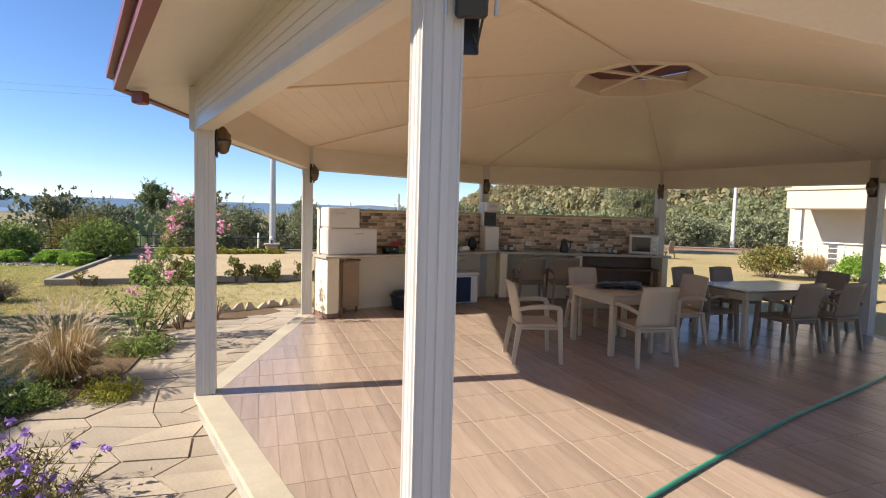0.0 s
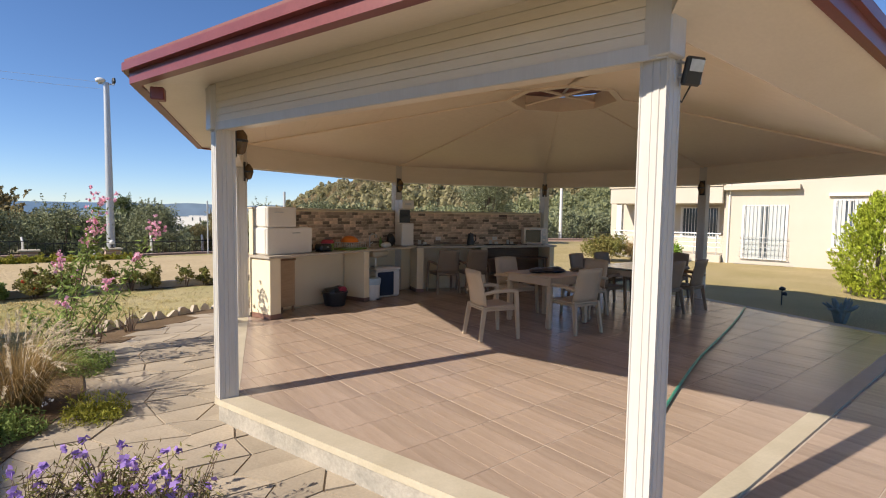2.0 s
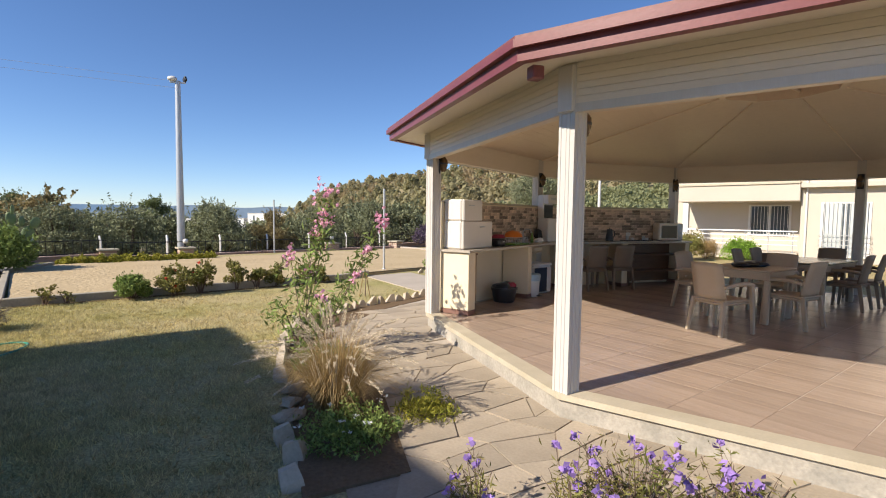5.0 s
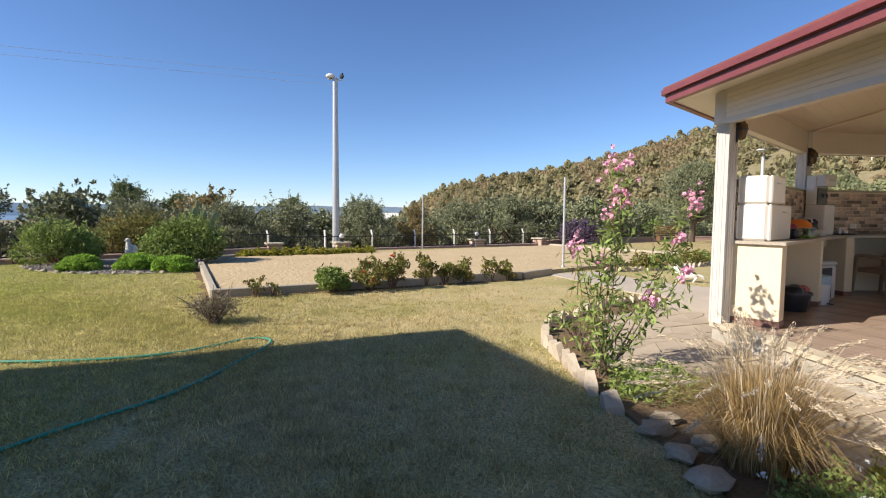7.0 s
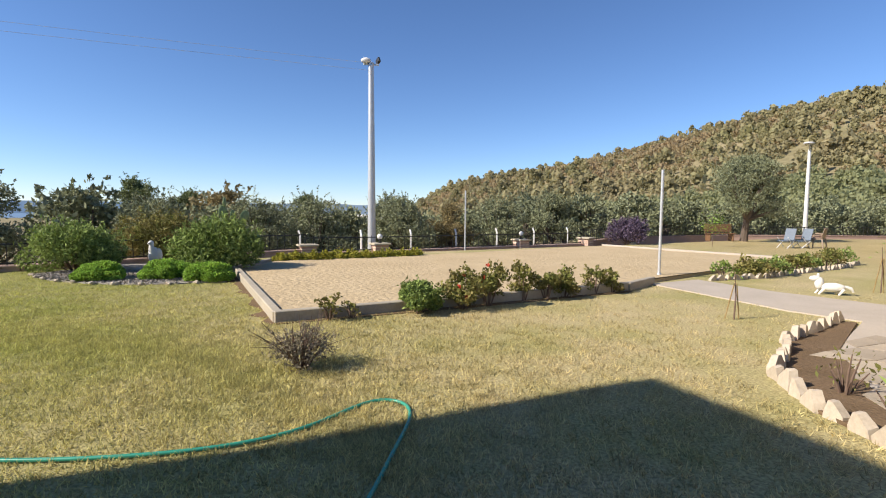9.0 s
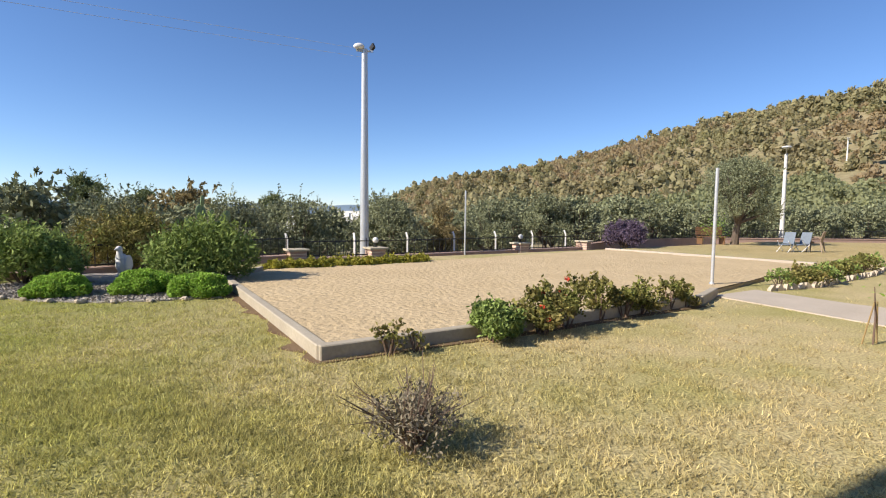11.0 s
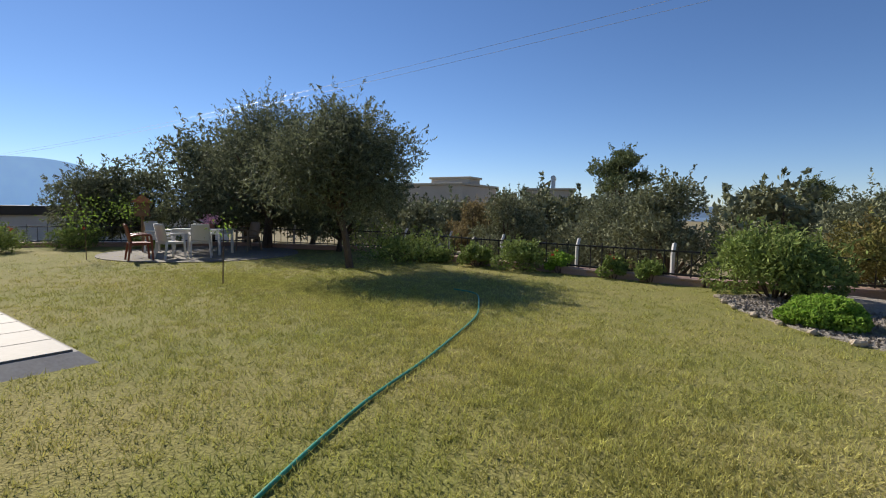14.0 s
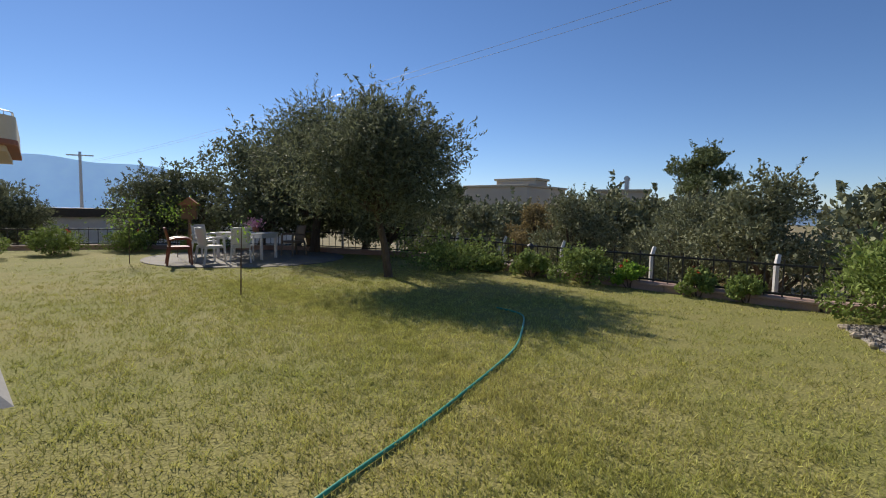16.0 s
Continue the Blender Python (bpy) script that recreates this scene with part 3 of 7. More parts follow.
woods = {"pine": [], "scrub": [], "olive": []}
for i in range(7000):
    az = radians(rnd.uniform(-4, 72) if i % 9 else rnd.uniform(72, 118))
    d = 60 + 212 * rnd.random() ** .8
    x, y = -8 + d * math.sin(az), 6 + d * math.cos(az)
    z = ground_z(x, y)
    patch = noise.noise(Vector((x, y, 3)) * .022) + .5 * noise.noise(Vector((x, y, 8)) * .07)
    if patch < -.55 and rnd.random() < .7:
        continue
    if d < 100 + 30 * noise.noise(Vector((x, y, 1)) * .03):
        kind, src, k, hh = "olive", leafy, rnd.uniform(1.2, 1.9), rnd.uniform(.9, 1.3)
    elif patch + rnd.normal() * .2 < .0:
        kind, src, k, hh = "scrub", rounds, rnd.uniform(.8, 1.5), rnd.uniform(.7, 1.2)
    else:
        kind, src, k, hh = "pine", pines, rnd.uniform(.8, 1.3) if rnd.random() < .8 else rnd.uniform(1.3, 2.2), rnd.uniform(.8, 1.25)
    woods[kind].append(src[i % 6] * (k, k, k * hh) + (x, y, z - .2))
for nm, kind, m, lab in (("hill_woods", "pine", HILLPINE, "scrubby pine woods on the hillside"), ("hill_scrub", "scrub", HILLSCRUB, "brown oak scrub between the hillside pines"), ("hill_olives", "olive", HILLOLIVE, "grey green olive groves at the foot of the hill")):
    solid(nm, quad_mesh(nm, np.concatenate(woods[kind])), m, lab, "woods", "stuff")


# ---- garden setting ----
KERB = mat("weathered concrete kerb", (0.42, 0.365, 0.28), (0.33, 0.285, 0.215), 0.9, scale=2, fine=30, bump=0.3, vary=0.1)
GRAVEL = mat("grey gravel", (0.42, 0.38, 0.33), (0.30, 0.27, 0.23), 0.9, scale=6, fine=45, bump=1.0, vary=0.35, depth=0.03)
MORTAR = mat("sandy mortar", (0.36, 0.29, 0.21), (0.27, 0.215, 0.155), 0.95, scale=2, fine=40, bump=0.4, vary=0.15)
STONE = mat("pale limestone", (0.52, 0.44, 0.34), (0.42, 0.34, 0.25), 0.8, scale=4, fine=40, bump=0.3, vary=0.1, rand=0.08)
PINKWALL = mat("pinkish low wall", (0.50, 0.34, 0.28), (0.42, 0.28, 0.22), 0.85, scale=2, fine=40, bump=0.2)
TERRACOTTA = mat("terracotta", (0.40, 0.17, 0.10), (0.33, 0.14, 0.08), 0.8, scale=4, fine=50)


def along(pts, step):
    """Points at even steps along a plan line, each with its direction."""
    out, rest = [], 0.0
    for (x0, y0), (x1, y1) in zip(pts, pts[1:]):
        L = math.hypot(x1 - x0, y1 - y0)
        d = rest
        while d < L:
            out.append((x0 + (x1 - x0) * d / L, y0 + (y1 - y0) * d / L, math.degrees(math.atan2(y1 - y0, x1 - x0))))
            d += step
        rest = d - L
    return out


def strip(g, p, q, w, z0, z1, b=0.0):
    """A straight bar over the plan line p to q."""
    a = math.degrees(math.atan2(q[1] - p[1], q[0] - p[0]))
    keep, g.m = g.m, g.m @ pose(p[0], p[1], 0, 0, 0, a)
    g.box(0, math.dist(p, q), -w / 2, w / 2, z0, z1, b)
    g.m = keep


kerb = thing("sand_kerb", "weathered concrete kerb round the sand court", "kerb", kind="structure")
for p, q, z in (((-9.93, 11.475), (-3.7, 13.78), .165), ((-3.66, 13.8), (-2.7, 14.6), .162), ((-9.885, 11.49), (-11.95, 17.05), .1615), ((-11.97, 17.1), (-11.65, 19.2), .165)):
    g = Geo()
    strip(g, p, q, 0.13, -0.2, z, 0.012)
    part("kerb_stone", g, KERB, kerb)
g = Geo()
strip(g, (1.15, 25.4), (4.5, 18.95), 0.2, -0.2, 0.16, 0.012)
solid("pale_kerb", g, CONC, "pale concrete kerb beside the sand court", "kerb", "structure")
rn = random.Random(8)
KERB_BED = [(-9.78, 11.4), (-11.95, 17.0)] + [(-12.1 + 2.16 * i / 26 - rn.uniform(-.10, .20) * (.45 + .55 * math.sin(i * 1.3) ** 2), 16.95 - 5.6 * i / 26 - .02) for i in range(27)]
solid("kerb_bed", Geo().prism(KERB_BED, -0.2, 0.012), EARTH, "strip of bare brown earth along the kerb", "soil", "structure")
solid("rose_bed", Geo().prism([(-9.9, 11.34), (-8.6, 11.78), (-7.2, 12.25), (-5.4, 12.95), (-3.66, 13.6), (-3.75, 13.74), (-9.86, 11.45)], -0.2, 0.014), EARTH, "strip of bare brown earth under the roses", "soil", "structure")

# concrete path and paving under the flagstones
CONC_POLY = [(-4.75, 6.4), (-3.05, 6.2), (-3.0, 7.8), (-0.2, 10.1), (3.9, 10.2), (4.4, 11.6), (0.0, 11.7), (-0.9, 13.4), (-1.3, 15.1), (-2.75, 14.55), (-2.15, 11.55), (-1.7, 10.75), (-3.55, 9.35), (-4.35, 8.35), (-4.7, 7.3)]
solid("path", Geo().prism(CONC_POLY, -0.2, 0.02), CONC, "pale concrete garden path", "path", "structure")
solid("paving_bed", Geo().prism([(-4.95, 3.4), (-4.6, 0.5), (-4.4, -3.5), (2.0, -3.5), (.6, 1.2), (-0.98, 1.4), (-3.0, 4.2), (-3.0, 6.3), (-4.75, 6.5)], -0.2, 0.013), MORTAR, "sandy joints between the flagstones", "soil", "structure")
solid("border_bed", Geo().prism([(-5.2, 3.6), (-4.5, 3.7), (-4.35, 5.2), (-4.72, 6.4), (-4.6, 7.4), (-4.25, 8.3), (-3.5, 9.35), (-1.9, 10.65), (-2.1, 10.8), (-3.75, 9.75), (-4.75, 8.8), (-5.15, 7.9), (-5.2, 6.6)], -0.2, 0.03), EARTH, "planted border of brown earth", "soil", "structure")
solid("gravel_bed", Geo().prism([(-16.5, 17.0), (-15.6, 16.1), (-14.5, 15.5), (-13.5, 15.25), (-12.7, 15.3), (-11.75, 15.55), (-11.95, 17.1), (-11.8, 19.3), (-15.8, 19.3)], -0.2, 0.025), GRAVEL, "bed of grey gravel round the shrubs", "gravel", "structure")

# tiled terrace beyond the gazebo
solid("terrace", Geo().prism([(-1.0, 1.20), (6.0, 3.66), (9.5, 2.2), (5.0, -4.0), (0.2, -1.9)], -0.2, ZF - 0.02), GROUT, "tiled terrace beside the gazebo", "terrace", "structure")


# ---- fence ----
def wall_piece(fence, p, q, z):
    g = Geo()
    strip(g, p, q, 0.28, -0.8, z, 0.01)
    part("low_wall", g, PINKWALL, fence)
    g = Geo()
    strip(g, p, q, 0.34, z + 0.001, z + 0.05, 0.008)
    part("wall_cap", g, PINKWALL, fence)


BALUSTER = Geo().box(-.009, .009, -.009, .009, 0, 1).mesh("baluster")
BALUSTER.materials.append(BLACK)


def railing(fence, p, q, z, h=0.55):
    L = math.dist(p, q)
    for zz in (z + 0.08, z + h):
        g = Geo()
        strip(g, p, q, 0.035, zz, zz + 0.035)
        part("rail", g, BLACK, fence)
    n = max(2, int(L / 0.26))
    for i in range(n + 1):
        ob = new("baluster", BALUSTER)
        ob.parent = fence
        ob.matrix_basis = pose(p[0] + (q[0] - p[0]) * i / n, p[1] + (q[1] - p[1]) * i / n, z + .05) @ Matrix.Diagonal((1, 1, h + (.05 if i % 2 else 0), 1))


fence = thing("garden_fence", "black iron railing on a low pinkish wall", "fence")
FENCE = [(-32.3, 1.5), (-32.4, 5.8), (-31.0, 11.2), (-26.85, 15.25), (-24.5, 15.75), (-22.4, 16.1), (-19.5, 17.1), (-17.3, 17.95), (-14.2, 20.6), (-11.2, 23.0), (-8.6, 23.75), (-5.3, 25.2), (-2.2, 26.55), (1.4, 28.1)]
for p, q in zip(FENCE, FENCE[1:]):
    zz = -0.02 if p[0] > -12 else 0.1
    wall_piece(fence, p, q, zz)
    railing(fence, p, q, zz)
FENCE2 = [(1.4, 28.1), (6.0, 32.5), (14.0, 35.0), (30, 33)]
for p, q in zip(FENCE2, FENCE2[1:]):
    wall_piece(fence, p, q, 0.1)
    railing(fence, p, q, 0.1)


def leaning_post():
    t = thing("fence_post", "white concrete fence post with a bent top", "post", group="bent fence posts")
    g = Geo().tube([(0, 0, -0.8), (0, 0, 0.62), (0.10, 0.0, 0.80)], [0.047, 0.045, 0.042], 4)
    part("shaft", g, WHITE, t)
    return t


lp = leaning_post()
first = True
for x, y, a in along(FENCE[2:], 2.15):
    m = pose(x - 0.35 * math.sin(radians(a)), y + 0.35 * math.cos(radians(a)), 0.0, 0, 0, a + 90)
    if first:
        lp.matrix_basis = m
        first = False
    else:
        copy_thing(lp, m)


def pier(x, y, a, globe):
    t = thing("gate_pier", "small plastered pier with a stone cap", "pier", pose(x, y, 0, 0, 0, a), group="fence piers")
    part("shaft", Geo().box(-.26, .26, -.26, .26, -0.5, .26, .01), CREAM, t)
    for i in range(4):
        part("tile_band", Geo().box(-.268, .268, -.268, .268, -0.12 + i * .1, -.04 + i * .1, .004), PINKWALL, t)
    part("cap", Geo().box(-.34, .34, -.34, .34, .262, .33, .012), MARBLE, t)
    if globe:
        l = thing("pier_lamp", "white globe lantern on a fence pier", "lamp", pose(x, y, .331), group="pier lamps")
        part("stem", Geo().lathe([(.09, 0), (.09, .015), (.03, .03), (.03, .12), (.07, .13), (.07, .15)], 12), BLACK, l, smooth=True)
        part("globe", Geo().blob((0, 0, .24), (.105, .105, .105), 14, 10), WHITE, l, smooth=True)


for x, y, a, gl in ((-11.13, 22.95, 20, False), (-8.55, 23.7, 20, True), (-2.23, 26.5, 25, True), (-22.55, 16.0, 20, False), (1.5, 28.1, 40, False), (6.0, 32.4, 20, True)):
    pier(x, y, a, gl)
l = thing("pier_lamp", "black lantern on a fence pier", "lamp", pose(-22.55, 16.0, .331))
part("stem", Geo().lathe([(.07, 0), (.02, .03), (.02, .2), (.08, .22), (.09, .34), (.02, .40)], 10), BLACK, l, smooth=True)

# ---- poles ----
pole = thing("light_pole", "tall pale floodlight pole beside the sand court", "lamp post", pose(-8.88, 24.88, -0.1))
part("shaft", Geo().lathe([(0.17, -0.3), (0.165, 0.2), (0.105, 7.45)], 20), STEEL, pole, smooth=True)
part("bracket", Geo().box(-.3, .3, -.03, .03, 7.36, 7.42, .008), STEEL, pole)
part("floodlight", Geo().blob((-.2, -.05, 7.52), (.2, .14, .11), 12, 8), WHITE, pole, "white floodlight head", smooth=True)
part("floodlight", Geo(pose(.28, 0, 7.52, -30, 0, 30)).box(-.05, .05, -.12, .12, -.09, .12, .02), BLACK, pole, "small dark floodlight")
for x, y, z0, h in ((-5.04, 25.0, -0.25, 2.65), (-2.02, 15.48, 0.0, 2.53)):
    v = thing("volleyball_post", "thin grey steel net post at the sand court", "post", pose(x, y, z0), group="net posts")
    part("shaft", Geo().tube([(0, 0, -.1), (0, 0, h)], .033, 10), STEEL, v, smooth=True)
    part("collar", Geo().lathe([(.05, 0.0), (.05, .12), (.036, .14)], 10), STEEL, v, smooth=True)
for x, y, h, arm in ((22.3, 37.7, 6.4, True), (80.0, 81.5, 16.0, False)):
    z0 = -.2 if arm else ground_z(x, y) - .5
    h -= z0 + .2
    v = thing("street_lamp", "white concrete lamp post near the hillside", "lamp post", pose(x, y, z0), group="white lamp posts")
    part("shaft", Geo().lathe([(.17, -.2), (.15, 1), (.10, h)], 14), WHITE, v, smooth=True)
    part("arm", Geo().tube([(0, 0, h - .1), (-.5, -.5, h + .25), (-.9, -.9, h + .3)] if arm else [(0, 0, h - .05), (-.3, -.3, h + .1)], .045, 8), WHITE, v, smooth=True)
    part("lamp_head", Geo().blob((-1.1, -1.1, h + .3) if arm else (-.4, -.4, h + .1), (.36, .3, .1), 12, 7), WHITE, v, smooth=True)

# overhead wires
for dz, dy in ((0.0, 0.0), (0.28, 0.25)):
    p, q = Vector((-8.88, 24.85, 7.05 + dz)), Vector((-60, -2.0 + dy * 4, 4.6 + dz * 1.5))
    pts = [p.lerp(q, i / 14) - Vector((0, 0, .5 * math.sin(math.pi * i / 14))) for i in range(15)]
    solid("power_line", Geo().tube(pts, .005, 4), STEEL, "thin overhead power cable", "cable", group="overhead cables")


# ---- houses ----
WINGLASS = mat("window glass", (0.10, 0.12, 0.13), (0.07, 0.08, 0.09), 0.06, scale=1, fine=3, bump=0.0, vary=0.05, spec=0.9)
CURTAIN = mat("pale curtain", (0.55, 0.57, 0.55), (0.42, 0.45, 0.44), 0.9, scale=3, fine=20, bump=0.2, stretch=(8, 1, .2))


def bar_window(parent, x0, x1, z0, z1, y, bars=10, rails=False, curtain=True):
    """A window in the wall plane y (outside towards -y): frame, panes, security bars."""
    w = part("window", Geo().box(x0, x1, y - .01, y + .06, z0, z1), WINGLASS, parent)
    if curtain:
        part("curtain", Geo().box(x0 + .05, (x0 + x1) / 2 - .1, y - .016, y - .012, z0 + .05, z1 - .05), CURTAIN, w)
        part("curtain", Geo().box((x0 + x1) / 2 + .15, x1 - .05, y - .016, y - .012, z0 + .05, z1 - .05), CURTAIN, w)
    for a, b, c, d in ((x0 - .06, x0 + .03, z0, z1), (x1 - .03, x1 + .06, z0, z1), (x0 + .031, x1 - .031, z1 - .06, z1), (x0 + .031, x1 - .031, z0, z0 + .06), ((x0 + x1) / 2 - .04, (x0 + x1) / 2 + .04, z0 + .061, z1 - .061)):
        part("frame", Geo().box(a, b, y - .03, y + .02, c, d, .004), WHITE, w)
    for i in range(bars):
        x = x0 + (x1 - x0) * (i + .5) / bars
        part("bar", Geo().tube([(x, y - .07, z0), (x, y - .07, z1)], .011, 5), WHITE, w)
    if rails:
        for k in range(5):
            z = z0 + .12 + k * .2
            d = .22 - .02 * k
            part("rail", Geo().tube([(x0 - .1, y - .03, z), (x0 - .1, y - d, z), (x1 + .1, y - d, z), (x1 + .1, y - .03, z)], .014, 5), STEEL, w)
    return w


villa = thing("villa", "cream two storey villa with barred windows and terraces", "house", pose(16.9, 14.53, -0.3, 0, 0, math.degrees(math.atan2(-.88, .474))))
# local x runs along the facade, local y goes into the house
part("wall", Geo().box(-1.4, 4.7, 0, 9, -0.3, 7.2, .01), HOUSE, villa)
part("wall", Geo().box(-7.2, -1.41, 1.7, 9, -0.3, 7.2, .01), HOUSE, villa)
part("wall", Geo().box(4.71, 13.5, 1.6, 9, -0.3, 7.2, .01), HOUSE, villa)
part("plinth", Geo().box(-1.42, 4.72, -.02, 0.0, -0.3, .28), PINKWALL, villa, "pinkish plaster plinth")
part("terrace_slab", Geo().box(-6.4, -1.42, -.3, 1.69, 2.87, 3.6, .012), HOUSE, villa)
part("terrace_cap", Geo().box(-6.45, -1.42, -.36, 1.69, 3.601, 3.70, .01), MARBLE, villa)
part("terrace_floor", Geo().box(-6.4, -1.42, -.3, 1.69, -0.3, .62, .01), HOUSE, villa)
part("terrace_slab", Geo().box(4.72, 13.5, -.6, 1.59, 3.45, 3.75, .012), PINKWALL, villa)
part("balcony_wall", Geo().box(4.72, 13.5, -.6, -.45, 3.751, 4.6, .012), HOUSE, villa)
part("terrace_floor", Geo().box(4.72, 13.5, -.6, 1.59, -.3, 1.1, .01), HOUSE, villa)
part("terrace_rail", Geo().tube([(4.8, -.5, 1.42), (13.4, -.5, 1.42)], .04, 6), WHITE, villa)
part("pillar", Geo().box(-6.1, -5.85, -.2, .05, .621, 2.869, .01), WHITE, villa)
for z in (1.55, 1.35, 1.15, .95):
    part("terrace_rail", Geo().tube([(-6.2, -.2, z), (-1.45, -.2, z)], .028 if z > 1.5 else .014, 6), STEEL, villa)
for i in range(6):
    part("rail_post", Geo().tube([(-6.1 + i * .9, -.2, .62), (-6.1 + i * .9, -.2, 1.55)], .018, 6), STEEL, villa)
bar_window(villa, -3.6, -2.0, 1.3, 2.75, 1.68, 12, False, False)
bar_window(villa, -.64, .87, .52, 2.8, -.02, 11, True)
bar_window(villa, 2.41, 3.25, 1.15, 3.0, -.02, 7, False)
bar_window(villa, 8.2, 9.2, 1.15, 3.0, 1.57, 7, False)
part("window_sill", Geo().box(-.95, 1.25, -.18, -.001, .12, .30, .01), WHITE, villa)
part("window_hood", Geo().box(-1.39, 1.3, -.35, -.001, 3.42, 3.62, .01), HOUSE, villa)
part("window_hood", Geo().box(2.2, 3.4, -.14, -.001, 3.12, 3.24, .01), WHITE, villa)
part("window_sill", Geo().box(2.25, 3.4, -.12, -.001, 1.0, 1.1, .01), WHITE, villa)
part("drainpipe", Geo().tube([(-1.2, -.05, -.2), (-1.2, -.05, 7)], .04, 8), WHITE, villa)
for s0 in (-5.6, -.5, 2.4, 8):
    bar_window(villa, s0, s0 + 1.3, 4.3, 6.2, -.02 if -1 < s0 < 4 else (1.68 if s0 < 0 else 1.58), 6, False, False)
part("roof", Geo().box(-7.8, 14.0, -.9, 9.5, 7.201, 7.45, .02), ROOF, villa)
ac = thing("air_conditioner", "white outdoor air conditioning unit on the villa wall", "air conditioner", villa.matrix_basis @ pose(5.6, 1.35, 2.95))
part("body", Geo().box(-.42, .42, -.14, .15, 0, .58, .015), WHITE, ac)
part("fan_grille", Geo(pose(.1, -.145, .29, 90, 0, 0)).lathe([(.23, 0), (.23, .012), (.20, .016)], 20), BLACK, ac)
part("bracket", Geo().box(-.35, .35, .151, .245, -.05, 0.05), STEEL, ac)

house = thing("main_house", "cream two storey house at the edge of the lawn", "house", pose(-16.1, 6.6, 0, 0, 0, math.degrees(math.atan2(-.31, -.95))))
# local x runs west along the front, local y goes south into the house
part("wall", Geo().box(0.02, 10.4, 0.3, 9, -0.2, 6.9, .01), HOUSE, house)
part("roof", Geo().box(-.1, 10.9, 0.0, 9.4, 6.901, 7.3, .02), ROOF, house)
part("column", Geo().lathe([(.2, -.1), (.2, .15), (.16, .18), (.16, 3.0)], 16, (10.75, .25)), HOUSE, house, smooth=True)
part("porch_roof", Geo().box(10.41, 11.0, .02, 8.9, 3.0, 3.3, .01), HOUSE, house)
for x in (1.5, 5.0, 8.0):
    w = part("window", Geo().box(x, x + 1.4, .26, .33, 1, 2.4), WINGLASS, house)
    part("frame", Geo().box(x - .06, x + 1.46, .27, .31, .93, 1.0), WHITE, w)


def far_house(x, y, z, w, d, h, a, label, rows=2, cols=3):
    t = thing("far_house", label, "house", pose(x, y, z, 0, 0, a), group="far houses")
    part("wall", Geo().box(-w / 2, w / 2, -d / 2, d / 2, 0, h, .03), WHITE if "white" in label else HOUSE, t)
    part("roof", Geo().box(-w / 2 - .2, w / 2 + .2, -d / 2 - .2, d / 2 + .2, h + .002, h + .25, .03), WHITE if "white" in label else MARBLE, t)
    for r in range(rows):
        for c in range(cols):
            xx = -w / 2 + w * (c + .5) / cols
            zz = h * (r + .45) / rows
            wd = part("window", Geo().box(xx - .55, xx + .55, -d / 2 - .03, -d / 2 + .02, zz, zz + h / rows * .4), WINGLASS, t)
            part("sill", Geo().box(xx - .65, xx + .65, -d / 2 - .08, -d / 2 - .001, zz - .12, zz - .01), WHITE, wd)
    return t


far_house(-64, 40, -3, 9.5, 8, 7.2, -60, "cream flat roofed house behind olive trees")
far_house(-62.2, 39.6, -3, 2.8, 5, 8.0, -60, "taller cream stair block of a flat roofed house", 2, 1)
far_house(-54, 47, -2.9, 3.6, 5, 6.6, -45, "house with a solar water heater on the roof")
t = thing("solar_heater", "solar water heater on a flat roof", "solar heater", pose(-54, 47, 3.952, 0, 0, -45))
part("panel", Geo(pose(0, -.5, .5, 35, 0, 0)).box(-.9, .9, -.7, .7, -.04, .04, .01), BLACK, t)
part("tank", Geo().tube([(-.9, .3, 1.15), (.9, .3, 1.15)], .28, 12), STEEL, t, smooth=True)
part("stand", Geo().box(-.9, .9, .1, .5, 0, .9, .01), STEEL, t)
far_house(-78, 44, -3, 12, 8, 7.5, -70, "cream house far beyond the trees")
for i, (x, y, w, h) in enumerate(((-2, 305, 26, 11), (18, 320, 18, 9), (-22, 330, 16, 8), (26, 300, 10, 12), (4, 345, 20, 9), (-40, 380, 16, 8), (-55, 400, 22, 7))):
    far_house(x, y, -13, w, 10, h + 4.2, 3 * i - 38, "white building in the far valley town", 2, 3)
nb = thing("balcony_house", "cream neighbouring house with a rounded balcony", "house", pose(-44.0, -2.0, -0.5, 0, 0, 17))
part("wall", Geo().box(-9, 1.0, -9, -.2, -.3, 6.2, .02), HOUSE, nb)
def rounded_end(x0, x1, y0, y1, r):
    """Plan of a slab whose far end has rounded corners."""
    pts = [(x0, y0)]
    for cx, cy, a0 in ((x1 - r, y0 + r, -90), (x1 - r, y1 - r, 0)):
        pts += [(cx + r * math.cos(radians(a0 + 15 * i)), cy + r * math.sin(radians(a0 + 15 * i))) for i in range(7)]
    return pts + [(x0, y1)]


part("balcony", Geo().prism(rounded_end(-8, 3.2, -1.4, 1.4, 1.1), 4.95, 6.05), CREAM, nb, "rounded cream balcony parapet")
part("balcony_band", Geo().prism(rounded_end(-8, 3.25, -1.45, 1.45, 1.12), 4.72, 4.949), TERRACOTTA, nb, "brown band under the parapet")
part("balcony_slab", Geo().prism(rounded_end(-8, 2.7, -1.2, 1.0, .9), 4.45, 4.719), CREAM, nb)
rail = [(x, y, 6.25) for x, y in rounded_end(-8, 3.1, -1.3, 1.3, 1.05)]
part("balcony_rail", Geo().tube(rail, .03, 6), STEEL, nb)
for x, y, z in rail[1:-1:2]:
    part("rail_post", Geo().tube([(x, y, 6.051), (x, y, z)], .02, 6), STEEL, nb)
